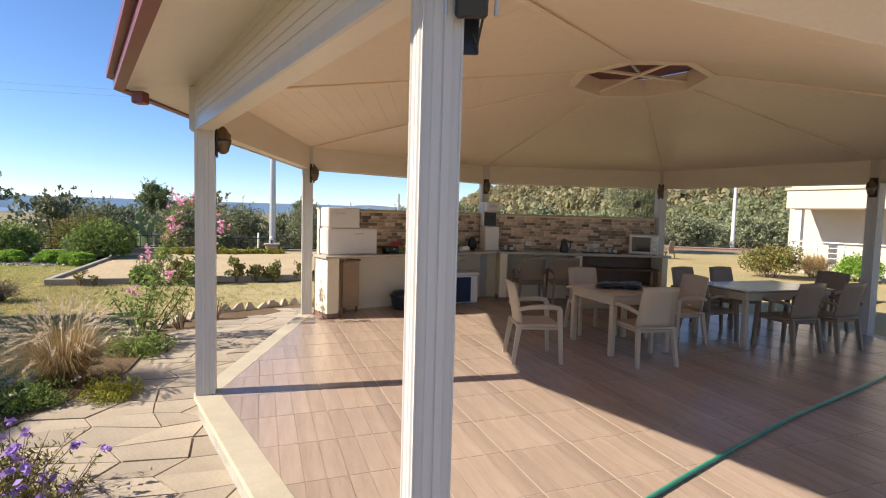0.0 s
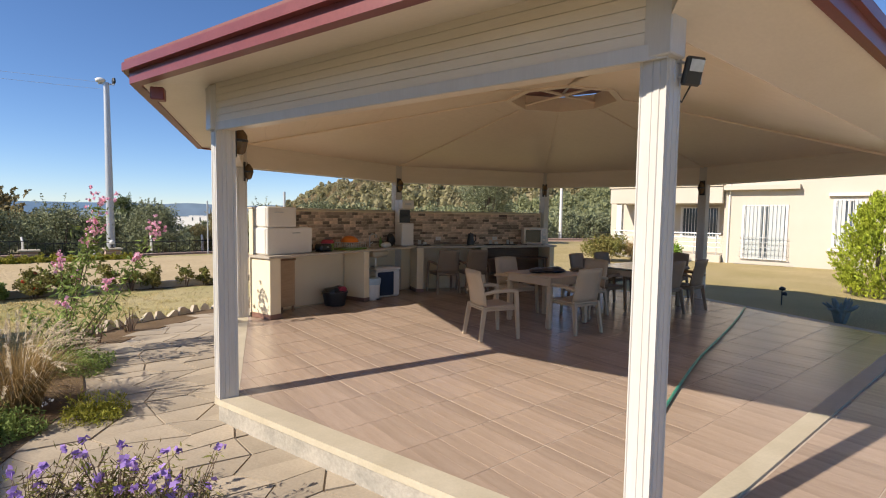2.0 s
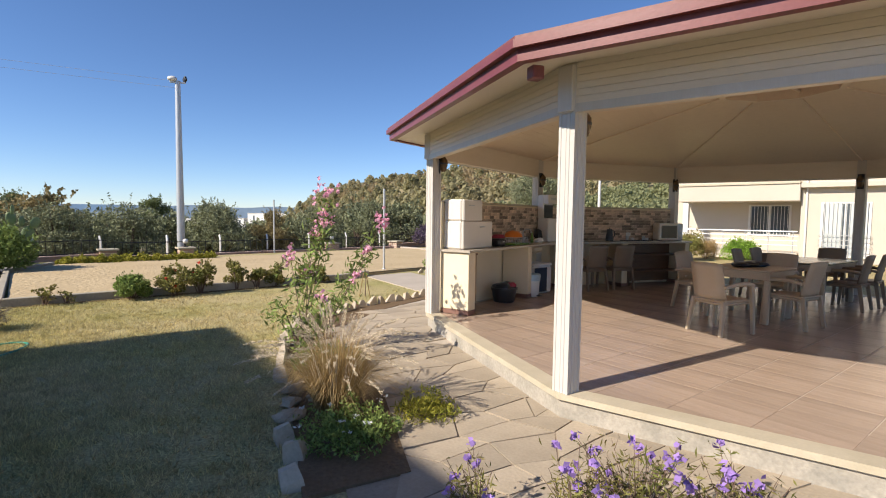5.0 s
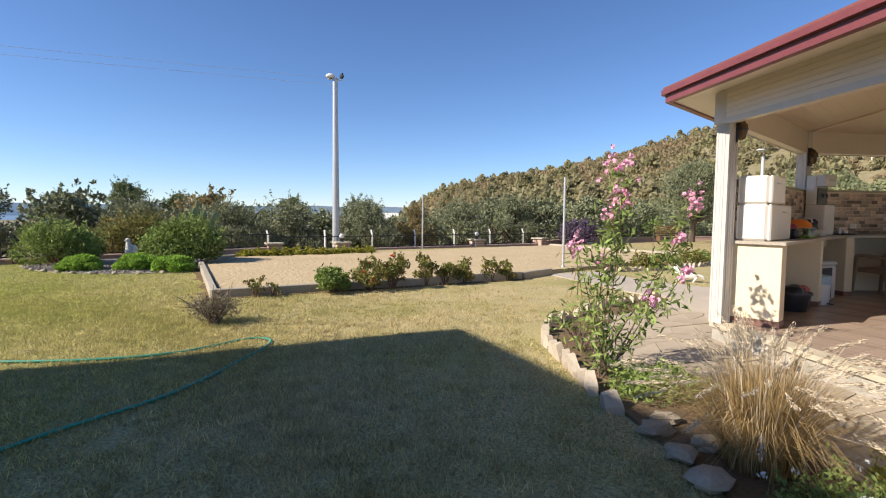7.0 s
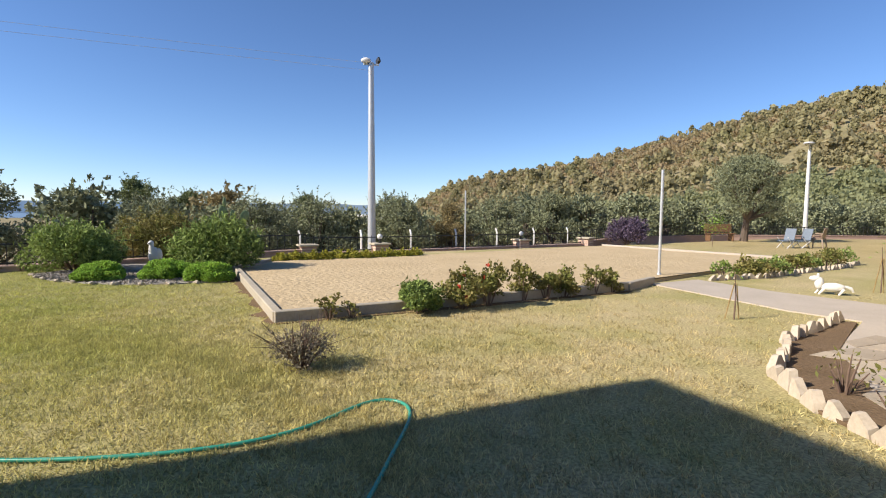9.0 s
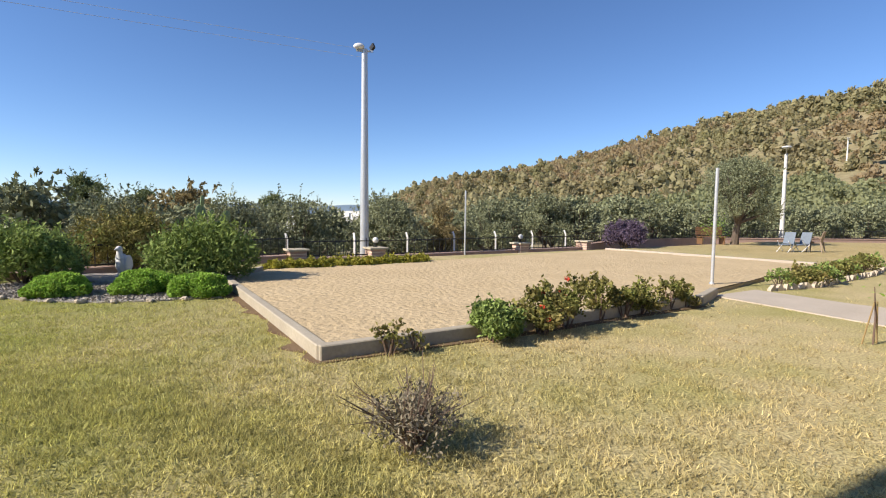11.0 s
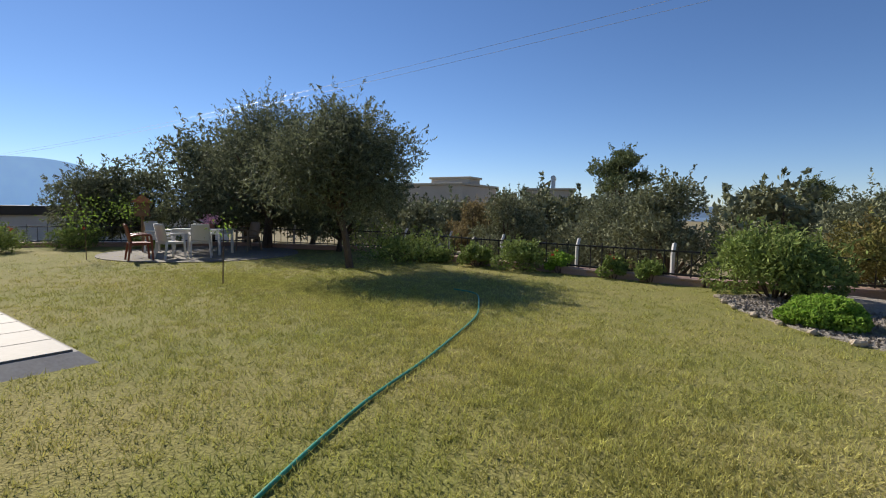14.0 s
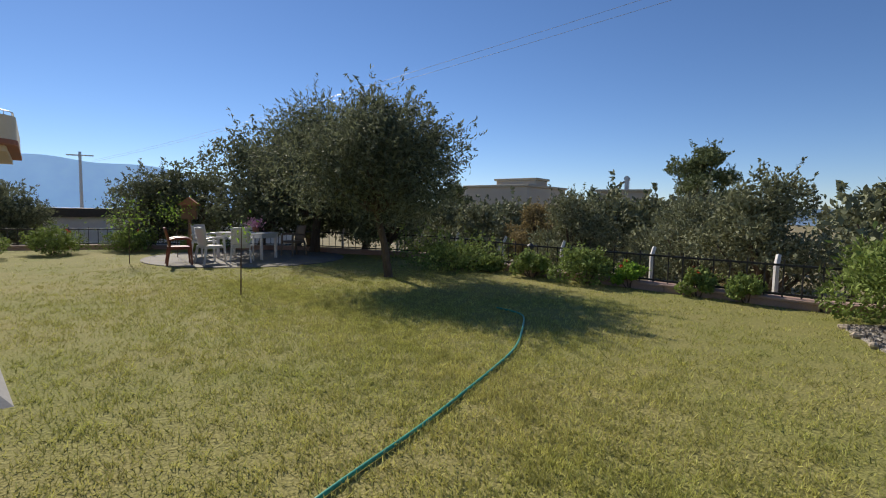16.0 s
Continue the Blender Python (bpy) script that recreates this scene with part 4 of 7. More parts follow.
part("balcony", Geo().prism(rounded_end(-4, 1.9, -1.2, .4, .5), 3.0, 3.7), CREAM, nb, "lower balcony")
part("balcony_band", Geo().prism(rounded_end(-4, 1.95, -1.25, .45, .5), 3.25, 3.4), TERRACOTTA, nb)
t = thing("utility_pole", "thin grey utility pole beyond the houses", "pole", pose(-70.4, -4.3, -1))
part("shaft", Geo().lathe([(.17, -1), (.12, 7.6)], 10), STEEL, t)
part("cross_arm", Geo().box(-.05, .05, -1.1, 1.1, 7.2, 7.32), STEEL, t)
shed = thing("white_shed", "long low white shed with a dark roof", "shed", pose(-50, 5.5, -.6, 0, 0, 100))
part("wall", Geo().box(-8, 8, 0, 3, -1, 1.35, .02), WHITE, shed)
part("roof", Geo().box(-8.3, 8.3, -.3, 3.3, 1.351, 1.9, .02), BLACK, shed)

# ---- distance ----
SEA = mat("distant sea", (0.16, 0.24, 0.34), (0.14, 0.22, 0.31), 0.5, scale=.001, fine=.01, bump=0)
# aerial haze is painted into the hills' blue-grey base colour
HAZEHILL = mat("haze blue hills", (0.20, 0.26, 0.33), (0.17, 0.23, 0.29), 1.0, scale=.004, fine=.03, bump=0, spec=0)


# pale blue base stands in for haze; emission lifts the backlit slope
GLOWMOUNT = mat("haze blue glowing mountain", (0.60, 0.70, 0.82), (0.55, 0.65, 0.77), 1.0, scale=.004, fine=.03, bump=0, spec=0)
bs = GLOWMOUNT.node_tree.nodes["Principled BSDF"]
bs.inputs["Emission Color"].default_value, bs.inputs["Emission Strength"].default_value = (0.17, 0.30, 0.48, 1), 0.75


def ridge(name, dist, az0, az1, h, seed, material, label):
    vs, fs = [], []
    n = 60
    for i in range(n + 1):
        az = radians(az0 + (az1 - az0) * i / n)
        e = math.sin(math.pi * i / n) ** .6
        z = h * e * (.75 + .35 * noise.noise(Vector((i * .09, seed, 0))))
        for dd, zz in ((0, -40), (dist * .05, z), (dist * .2, z * .8), (dist * .3, -40)):
            vs.append((-8 + (dist + dd) * math.sin(az), 6 + (dist + dd) * math.cos(az), zz))
    for i in range(n):
        for k in range(3):
            a = i * 4 + k
            fs.append((a, a + 4, a + 5, a + 1))
    solid(name, Geo().add(vs, fs), material, label, "hills", "structure", smooth=True)


ridge("backdrop_hills", 1500, -16, 14, 34, 2, HAZEHILL, "low hazy hill across the valley")
# the coast borrows the sea's blue as its painted haze
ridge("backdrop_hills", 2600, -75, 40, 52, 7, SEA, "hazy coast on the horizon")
ridge("backdrop_hills", 900, -126, -84, 92, 4, GLOWMOUNT, "blue hazy mountain beyond the houses")
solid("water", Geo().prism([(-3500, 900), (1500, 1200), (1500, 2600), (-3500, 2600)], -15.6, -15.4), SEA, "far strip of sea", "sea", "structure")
# ---- gazebo kitchen ----
BAKE = mat("pale granite worktop", (0.52, 0.46, 0.38), (0.38, 0.33, 0.27), 0.3, scale=30, fine=160, bump=0.02, vary=0.15)
SKIRT = mat("brown skirting tile", (0.24, 0.13, 0.10), (0.19, 0.10, 0.075), 0.4, scale=4, fine=40)
BRICK = mat("split stone cladding", (0.60, 0.475, 0.355), (0.33, 0.24, 0.175), 0.7, scale=9, fine=60, bump=0.3, vary=0.15, rand=0.68)
PLASTIC_T = mat("beige moulded plastic", (0.50, 0.40, 0.285), (0.46, 0.365, 0.255), 0.5, scale=4, fine=160, bump=0.12, vary=0.05)
PLASTIC_B = mat("brown moulded plastic", (0.27, 0.20, 0.14), (0.24, 0.175, 0.12), 0.5, scale=4, fine=160, bump=0.12, vary=0.06)
PLASTIC_W = mat("white moulded plastic", (0.75, 0.74, 0.72), (0.70, 0.69, 0.66), 0.4, scale=4, fine=80, bump=0.02, vary=0.03)
PLASTIC_R = mat("red brown moulded plastic", (0.26, 0.07, 0.04), (0.22, 0.06, 0.035), 0.45, scale=4, fine=80, bump=0.03)
APPLIANCE = mat("white enamel", (0.72, 0.68, 0.62), (0.68, 0.64, 0.58), 0.35, scale=2, fine=40, bump=0.01, vary=0.02)
ORANGE = mat("orange plastic", (0.75, 0.20, 0.02), None, 0.4, fine=50, bump=0.02, vary=0.04)
GREENP = mat("green plastic", (0.18, 0.32, 0.06), None, 0.4, fine=50, bump=0.02, vary=0.04)
REDP = mat("dark pink plastic", (0.35, 0.03, 0.06), None, 0.4, fine=50, bump=0.02, vary=0.04)
NAVY = mat("navy plastic", (0.015, 0.03, 0.07), None, 0.4, fine=50, bump=0.02, vary=0.1)
LBLUE = mat("pale blue bag", (0.35, 0.50, 0.60), (0.45, 0.58, 0.66), 0.35, scale=10, fine=30, bump=0.5)
WOODL = mat("tan wood panel", (0.42, 0.29, 0.17), (0.34, 0.22, 0.12), 0.5, scale=4, fine=30, bump=0.1, stretch=(1, 1, 8))
WOODP = mat("brown wood panel", (0.22, 0.12, 0.06), (0.15, 0.08, 0.04), 0.5, scale=4, fine=30, bump=0.1, stretch=(1, 1, 8))
BAKELITE = mat("dark plastic", (0.025, 0.025, 0.028), None, 0.35, fine=60, bump=0.02)
SCREEN = mat("dark oven glass", (0.03, 0.035, 0.04), None, 0.08, fine=10, bump=0, spec=0.8)
HOSE = mat("green garden hose", (0.035, 0.30, 0.20), (0.03, 0.24, 0.16), 0.4, scale=6, fine=80, bump=0.1)
LAMPGLASS = mat("amber lantern glass", (0.16, 0.10, 0.05), (0.10, 0.06, 0.03), 0.2, scale=10, fine=60, bump=0.1)

A, P3, P4 = Vector((-3.0, 7.85, 0)), Vector((0.09, 10.08, 0)), Vector((3.79, 10.08, 0))
M1 = pose(A.x, A.y, ZF, 0, 0, math.degrees(math.atan2(P3.y - A.y, P3.x - A.x)))
M2 = pose(P3.x, P3.y, ZF, 0, 0, 0)
L1, L2 = (P3 - A).length, (P4 - P3).length
# in M1 and M2: x runs along the wall, the room lies towards -y, z is up from the floor
WT = 1.73


def at(m, *a):
    return m @ pose(*a)


for m, x0, x1, nm in ((M1, 0.22, L1 - 0.02, "wall_northwest"), (M2, 0.03, L2 - 0.12, "wall_north")):
    w = solid(nm, Geo().box(x0, x1, -.06, .09, 0.002, WT - .03, .004), CREAM, "low back wall clad in brown split stone", "wall", "structure", at=m)
    part("wall_cap", Geo().box(x0 - .01, x1 + .01, -.095, .11, WT - .029, WT, .006), MARBLE, w)
for m, x0, x1, nm in ((M1, 0.06, L1 - .17, "worktop"), (M2, -.12, L2 - .02, "worktop")):
    g = Geo()
    if m is M1:
        g.prism([(x0, -.64), (x1, -.64), (x1 + .34, -.09), (x0, -.09)], .945, .98)
    else:
        g.prism([(x0 + .42, -.64), (x1, -.64), (x1, -.09), (x0, -.09)], .946, .981)
    solid(nm, g, BAKE, "pale stone worktop along the kitchen wall", "worktop", at=m)


def support(m, x, w, d=.52, y0=-.60, label="cream plastered counter support"):
    t = thing("counter_support", label, "support", at(m, x, 0, 0), group="counter supports")
    part("panel", Geo().box(0, w, y0, y0 + d, .075, .944, .006), CREAM, t)
    part("skirting", Geo().box(-.004, w + .004, y0 - .004, y0 + d, 0.002, .0745, .003), SKIRT, t)


support(M1, .10, .20, .50)
support(M1, 2.16, .15)
support(M2, .30, .15)
support(M2, 1.78, .15)
support(M2, 3.52, .12)
t = thing("cabinet_door", "brown wooden cupboard panel under the worktop", "cupboard", at(M1, .50, -.30, 0))
part("panel", Geo().box(0, .30, -.02, 0, .1, .86, .005), WOODL, t)
part("top_rail", Geo().box(0, .32, -.03, 0.01, .861, .89, .005), WOODP, t)
part("foot", Geo().box(.02, .06, -.02, 0, 0.002, .099), WOODP, t)
part("foot", Geo().box(.24, .28, -.02, 0, 0.002, .099), WOODP, t)
t = thing("wooden_shelf", "dark wooden shelf unit under the worktop", "shelf", at(M2, 1.95, -.56, 0))
for z in (.30, .66):
    part("board", Geo().box(0, 1.55, 0, .42, z, z + .03, .004), WOODP, t)
part("back", Geo().box(0, 1.55, .421, .44, .05, .90), WOODP, t)
for x in (.05, 1.46):
    part("leg", Geo().box(x, x + .05, .02, .07, 0.002, .299, .004), WOODP, t)
    part("upright", Geo().box(x, x + .05, .02, .07, .331, .659, .004), WOODP, t)

# fridges on the worktop
for nm, x0, x1, z0, z1, lab in (("mini_freezer", .16, 1.05, .982, 1.41, "cream enamel chest freezer lying on the worktop"), ("mini_fridge", .17, .72, 1.412, 1.74, "smaller cream enamel box fridge stacked on a freezer")):
    t = thing(nm, lab, "fridge", at(M1, 0, 0, 0))
    part("body", Geo().box(x0, x1, -.42, -.10, z0, z1, .025), APPLIANCE, t)
    d = part("door", Geo().box(x0, x1, -.462, -.423, z0 + .003, z1 - .003, .014), APPLIANCE, t)
    part("handle", Geo().tube([(x1 - .42, -.463, z1 - .09), (x1 - .40, -.48, z1 - .09), (x1 - .28, -.48, z1 - .09), (x1 - .26, -.463, z1 - .09)], .008, 6), STEEL, d, "small metal handle")
t = thing("water_dispenser", "tall white water dispenser with a black tap bay", "water dispenser", pose(.20, 9.80, ZF + .983, 0, 0, 18))
part("body", Geo().box(-.15, .15, -.14, .16, 0, .48, .015), APPLIANCE, t)
part("back", Geo().box(-.15, .15, 0.0, .16, .481, .97, .015), APPLIANCE, t)
part("tap_bay", Geo().box(-.13, .13, -.02, -.001, .49, .76, .004), BAKELITE, t)
part("tap", Geo().tube([(-.05, -.03, .66), (-.05, -.06, .66), (-.05, -.06, .60)], .012, 6), BAKELITE, t)
part("tap", Geo().tube([(.05, -.03, .66), (.05, -.06, .66), (.05, -.06, .60)], .012, 6), BAKELITE, t)
part("top", Geo().box(-.15, .15, -.14, -.001, .78, .97, .012), APPLIANCE, t)
part("control_panel", Geo().box(-.08, .08, -.145, -.141, .86, .91, .002), STEEL, t)

t = thing("toaster", "black electric toaster on the worktop", "toaster", at(M1, 1.35, -.40, .983))
part("body", Geo().box(-.13, .13, -.1, .1, .012, .13, .03), BAKELITE, t)
part("lever", Geo().box(-.02, .02, -.125, -.101, .07, .09, .004), STEEL, t)
for x in (-.1, .1):
    part("foot", Geo().box(x - .02, x + .02, -.08, .08, 0, .0115), BAKELITE, t)
t = thing("storage_tub", "green plastic tub with a dark pink lid", "tub", at(M1, 1.52, -.32, .983))
part("tub", Geo().lathe([(.09, 0), (.115, .13)], 18), GREENP, t, smooth=True)
part("lid", Geo().lathe([(.12, .131), (.12, .15), (.09, .19), (.03, .2)], 18), REDP, t, smooth=True)
t = thing("dish_rack", "grey dish rack with a drip tray", "dish rack", at(M1, 2.05, -.36, .983))
part("tray", Geo().box(-.27, .27, -.17, .17, 0, .03, .008), GREENP, t)
for i in range(9):
    x = -.24 + i * .06
    part("wire", Geo().tube([(x, -.15, .031), (x, -.15, .13), (x, .15, .13), (x, .15, .031)], .005, 5), STEEL, t)
bowl = Geo().lathe([(.02, .30), (.09, .285), (.155, .235), (.17, .18), (.16, .18), (.12, .235)], 20)
solid("mixing_bowl", bowl, ORANGE, "orange plastic bowl upside down on the dish rack", "bowl", at=at(M1, 2.05, -.34, .983 - .045), smooth=True)
t = thing("tap_fitting", "chrome kitchen tap at the sink", "tap", at(M1, 2.75, -.2, .982))
part("spout", Geo().tube([(0, 0, 0), (0, 0, .22), (0, -.06, .27), (0, -.16, .26), (0, -.17, .20)], .014, 8), STEEL, t, smooth=True)
part("lever", Geo().tube([(0, 0, .06), (.07, -.02, .10)], .01, 6), STEEL, t)
t = thing("sink", "small stone sink under the worktop", "sink", at(M1, 2.75, -.36, 0))
part("basin", Geo().box(-.22, .22, -.17, .17, .80, .944, .04), MARBLE, t)
part("drainpipe", Geo().tube([(0, 0, .80), (0, 0, .60), (0, .12, .55), (0, .255, .55)], .022, 8), PLASTIC_W, t, smooth=True)
t = thing("dish_cloth_pile", "pale folded cloth and soap by the sink", "cloth", at(M1, 2.95, -.45, .981))
part("cloth", Geo().blob((0, 0, .05), (.12, .09, .055), 12, 8, .3, 3), PLASTIC_W, t, smooth=True)
part("bottle", Geo().lathe([(.03, 0), (.03, .12), (.012, .16), (.012, .2)], 10, (.02, .16)), GREENP, t, smooth=True)
solid("potted_plant", Geo().blob((0, 0, .13), (.09, .08, .13), 12, 9, .5, 5), BAKELITE, "dark bundle hanging beside the dispenser", "bundle", at=at(M1, 3.33, -.25, .981), smooth=True)
t = thing("electric_kettle", "dark steel electric kettle on the worktop", "kettle", at(M2, 1.62, -.36, .983))
part("base", Geo().lathe([(.085, 0), (.085, .022)], 18), BAKELITE, t)
part("jug", Geo().lathe([(.085, .023), (.08, .1), (.062, .2), (.058, .24)], 18), BAKELITE, t, smooth=True)
part("lid", Geo().lathe([(.058, .241), (.05, .262), (.012, .268), (.012, .285)], 14), BAKELITE, t, smooth=True)
part("handle", Geo().tube([(.058, 0, .235), (.12, 0, .22), (.13, 0, .12), (.085, 0, .06)], .012, 7), BAKELITE, t, smooth=True)
t = thing("microwave", "white microwave oven with a dark door", "microwave", at(M2, 3.22, -.38, .983, 0, 0, -22))
part("body", Geo().box(-.27, .27, -.15, .22, .012, .40, .018), APPLIANCE, t)
d = part("door", Geo().box(-.255, .16, -.166, -.151, .03, .385, .008), APPLIANCE, t)
part("window", Geo().box(-.215, .13, -.170, -.1661, .065, .35, .002), SCREEN, d, "dark glass window")
part("control_panel", Geo().box(.165, .255, -.162, -.151, .03, .385, .004), STEEL, t)
for z in (.12, .24):
    part("knob", Geo(pose(.21, -.163, z, 90, 0, 0)).lathe([(.03, 0), (.026, .02)], 14), APPLIANCE, t)
for x in (-.2, .2):
    part("foot", Geo().box(x - .03, x + .03, -.12, .15, 0, .0115), BAKELITE, t)
for x in (.95, 2.35):
    t = thing("wall_socket", "white wall socket on the stone cladding", "socket", at(M2, x, -.078, 1.12), group="wall sockets")
    part("plate", Geo().box(-.06, .06, -.012, 0, -.04, .04, .004), PLASTIC_W, t)
    part("outlet", Geo(pose(0, -.013, 0, 90, 0, 0)).lathe([(.025, 0), (.025, .003)], 12), APPLIANCE, t)
for x, w in ((2.2, .2), (2.62, .14), (.5, .16)):
    t = thing("worktop_clutter", "small dark kitchen items on the worktop", "kitchenware", at(M2, x, -.33, .983))
    part("tray", Geo().box(-w, w, -.1, .1, 0, .02, .006), BAKELITE, t)
    part("cup", Geo().lathe([(.03, .021), (.036, .11)], 12, (-w * .4, 0)), STEEL, t, smooth=True)
    part("cup", Geo().lathe([(.04, .021), (.04, .07)], 12, (w * .4, .02)), PLASTIC_W, t, smooth=True)
# things on the floor under the worktop
t = thing("laundry_basket", "black plastic basket on the floor", "basket", at(M1, 1.62, -.40, 0.002))
part("tub", Geo().lathe([(.18, 0), (.22, .22), (.235, .22), (.235, .25), (.21, .25), (.17, .02)], 20), BAKELITE, t, smooth=True)
part("bag", Geo().blob((0, 0, .24), (.20, .19, .10), 16, 10, .5, 3), BAKELITE, t, "crumpled black bag", smooth=True)
part("cloth", Geo().blob((.06, -.1, .27), (.11, .07, .06), 12, 8, .5, 6), REDP, t, "dark red cloth", smooth=True)
t = thing("pedal_bin", "small white pedal bin with a pale blue bag", "bin", at(M1, 2.46, -.54, 0.002) @ Matrix.Scale(1.15, 4))
part("body", Geo().lathe([(.10, 0), (.12, .05), (.13, .34)], 18), PLASTIC_W, t, smooth=True)
part("bag", Geo().lathe([(.134, .26), (.14, .33), (.138, .36), (.12, .37)], 16), LBLUE, t, smooth=True)
part("pedal", Geo().box(-.04, .04, -.17, -.10, .015, .03, .005), BAKELITE, t)
t = thing("cool_box", "navy and white cool box on the floor", "cool box", at(M1, 2.95, -.38, 0.002, 0, 0, -14) @ Matrix.Scale(1.2, 4))
part("box", Geo().box(-.24, .24, -.16, .16, 0, .44, .025), PLASTIC_W, t)
part("front", Geo().box(-.22, .10, -.172, -.161, .03, .42, .005), NAVY, t, "navy front panel")
part("lid", Geo().box(-.25, .25, -.17, .17, .441, .49, .02), PLASTIC_W, t)


# ---- plastic chairs and tables ----
def make_chair(material, label, group):
    """Moulded armchair; faces +x, origin on the floor."""
    t = thing("garden_chair", label, "chair", group=group)
    w = .265
    for sx, sy in ((.22, -1), (.22, 1)):
        part("leg", Geo().add([(sx - .025, sy * w - .02, .64), (sx + .03, sy * w - .02, .64), (sx + .03, sy * w + .02, .64), (sx - .025, sy * w + .02, .64),
                               (sx + .02, sy * (w + .015) - .018, 0), (sx + .06, sy * (w + .015) - .018, 0), (sx + .06, sy * (w + .015) + .018, 0), (sx + .02, sy * (w + .015) + .018, 0)],
                              [(0, 1, 2, 3), (7, 6, 5, 4), (0, 4, 5, 1), (1, 5, 6, 2), (2, 6, 7, 3), (3, 7, 4, 0)]), material, t)
    for sy in (-1, 1):
        part("leg", Geo().add([(-.25, sy * .22 - .02, .45), (-.19, sy * .22 - .02, .45), (-.19, sy * .22 + .02, .45), (-.25, sy * .22 + .02, .45),
                               (-.31, sy * .25 - .018, 0), (-.27, sy * .25 - .018, 0), (-.27, sy * .25 + .018, 0), (-.31, sy * .25 + .018, 0)],
                              [(0, 1, 2, 3), (7, 6, 5, 4), (0, 4, 5, 1), (1, 5, 6, 2), (2, 6, 7, 3), (3, 7, 4, 0)]), material, t)
        part("armrest", Geo().tube([(-.25, sy * .25, .62), (-.1, sy * .275, .655), (.12, sy * .28, .66), (.23, sy * .27, .645)], [.022, .028, .03, .024], 6), material, t, smooth=True)
    part("seat", Geo().box(-.25, .25, -.25, .25, .42, .455, .015), material, t)
    part("apron", Geo().box(-.23, .235, -.235, .235, .385, .419, .01), material, t)
    vs, fs = [], []
    n = 8
    for i in range(n + 1):
        z = .456 + .46 * i / n
        x = -.235 - .10 * (i / n) ** 1.3
        hw = .235 - .012 * (i / n) ** 2
        for k in range(5):
            u = -1 + 2 * k / 4
            vs.append((x + .035 * u * u, hw * u, z + (.012 * (1 - u * u) if i == n else 0)))
    for i in range(n):
        for k in range(4):
            a = i * 5 + k
            fs.append((a, a + 1, a + 6, a + 5))
    g = Geo().add(vs, fs)
    me = g.mesh("backrest", True)
    ob = part("backrest", me, material, t)
    md = ob.modifiers.new("thickness", "SOLIDIFY")
    md.thickness, md.offset = .022, 0
    part("emblem", Geo().box(-.236, -.228, -.035, .035, .50, .52, .003), PLASTIC_W, t, "small pale maker's plate") if material is PLASTIC_T else None
    return t


tan = make_chair(PLASTIC_T, "beige moulded plastic armchair on the gazebo floor", "beige garden chairs")
brown = make_chair(PLASTIC_B, "dark brown moulded plastic armchair at the table", "brown garden chairs")
for src, spots in ((tan, ((.26, 5.55, 3), (1.57, 5.52, 100), (1.40, 7.0, -80), (2.42, 6.45, 197))),
                   (brown, ((3.02, 6.74, 17), (3.82, 6.22, 107), (4.52, 6.40, 110), (3.25, 7.5, -70), (3.98, 7.7, -75), (5.22, 7.42, 205), (.95, 9.35, 92), (1.62, 9.36, 88)))):
    src.matrix_basis = pose(spots[0][0], spots[0][1], ZF + .002, 0, 0, spots[0][2])
    for x, y, a in spots[1:]:
        copy_thing(src, pose(x, y, ZF + .002, 0, 0, a))


def make_table(label, w, d, h, m, top_mat, leg_mat):
    t = thing("garden_table", label, "table", m)
    part("tabletop", Geo().box(0, w, 0, d, h - .03, h, .012), top_mat, t)
    for x in (.03, w - .10):
        for y in (.03, d - .10):
            part("leg", Geo().box(x, x + .07, y, y + .07, 0, h - .14, .012), leg_mat, t)
    for a, b, c, e in ((.03, w - .03, .03, .06), (.03, w - .03, d - .06, d - .03), (.03, .06, .061, d - .061), (w - .06, w - .03, .061, d - .061)):
        part("apron", Geo().box(a, b, c, e, h - .139, h - .031, .006), leg_mat, t)
    return t


make_table("beige plastic square table", .95, .95, .77, pose(1.20, 5.58, ZF + .002, 0, 0, 17), PLASTIC_T, PLASTIC_T)
TABLE2 = mat("greyish table top", (0.34, 0.33, 0.26), (0.28, 0.28, 0.22), 0.18, scale=4, fine=60, bump=0.03)
make_table("long brown plastic table with a pale shiny top", 1.65, .95, .77, pose(3.20, 6.15, ZF + .002, 0, 0, 17), TABLE2, PLASTIC_T)
t = thing("cloth_bundle", "dark blue patterned cloth bundle on the table", "cloth", pose(1.52, 6.18, ZF + .774, 0, 0, 17))
for i, (x, y, r) in enumerate(((0, 0, .2), (.2, .06, .17), (-.18, .05, .15), (.08, -.12, .14))):
    part("fold", Geo().blob((x, y, .035), (r, r * .8, .04), 14, 7, .35, i + 2), NAVY if i % 2 else BAKELITE, t, smooth=True)

# ---- lamps on the gazebo posts ----
for k in (0, 1, 2, 3, 4, 5):
    x, y = octo(RP - .095, k)
    a = math.degrees(math.atan2(CY - y, CX - x))
    t = thing("wall_lantern", "dark bronze wall lantern high on a gazebo post", "lamp", pose(x, y, ZB - .07, 0, 0, a), group="post lanterns")
    part("back_plate", Geo().box(0.002, .02, -.055, .055, -.15, .15, .005), BAKELITE, t)
    part("shade", Geo().lathe([(.02, -.12), (.045, -.10), (.066, -.02), (.066, .05), (.03, .10), (.012, .12)], 8, (.062, 0)), LAMPGLASS, t, smooth=True)
    part("ring", Geo().lathe([(.067, -.012), (.072, 0), (.067, .012)], 12, (.062, 0)), BAKELITE, t)
x, y = octo(RP + .02, 7)
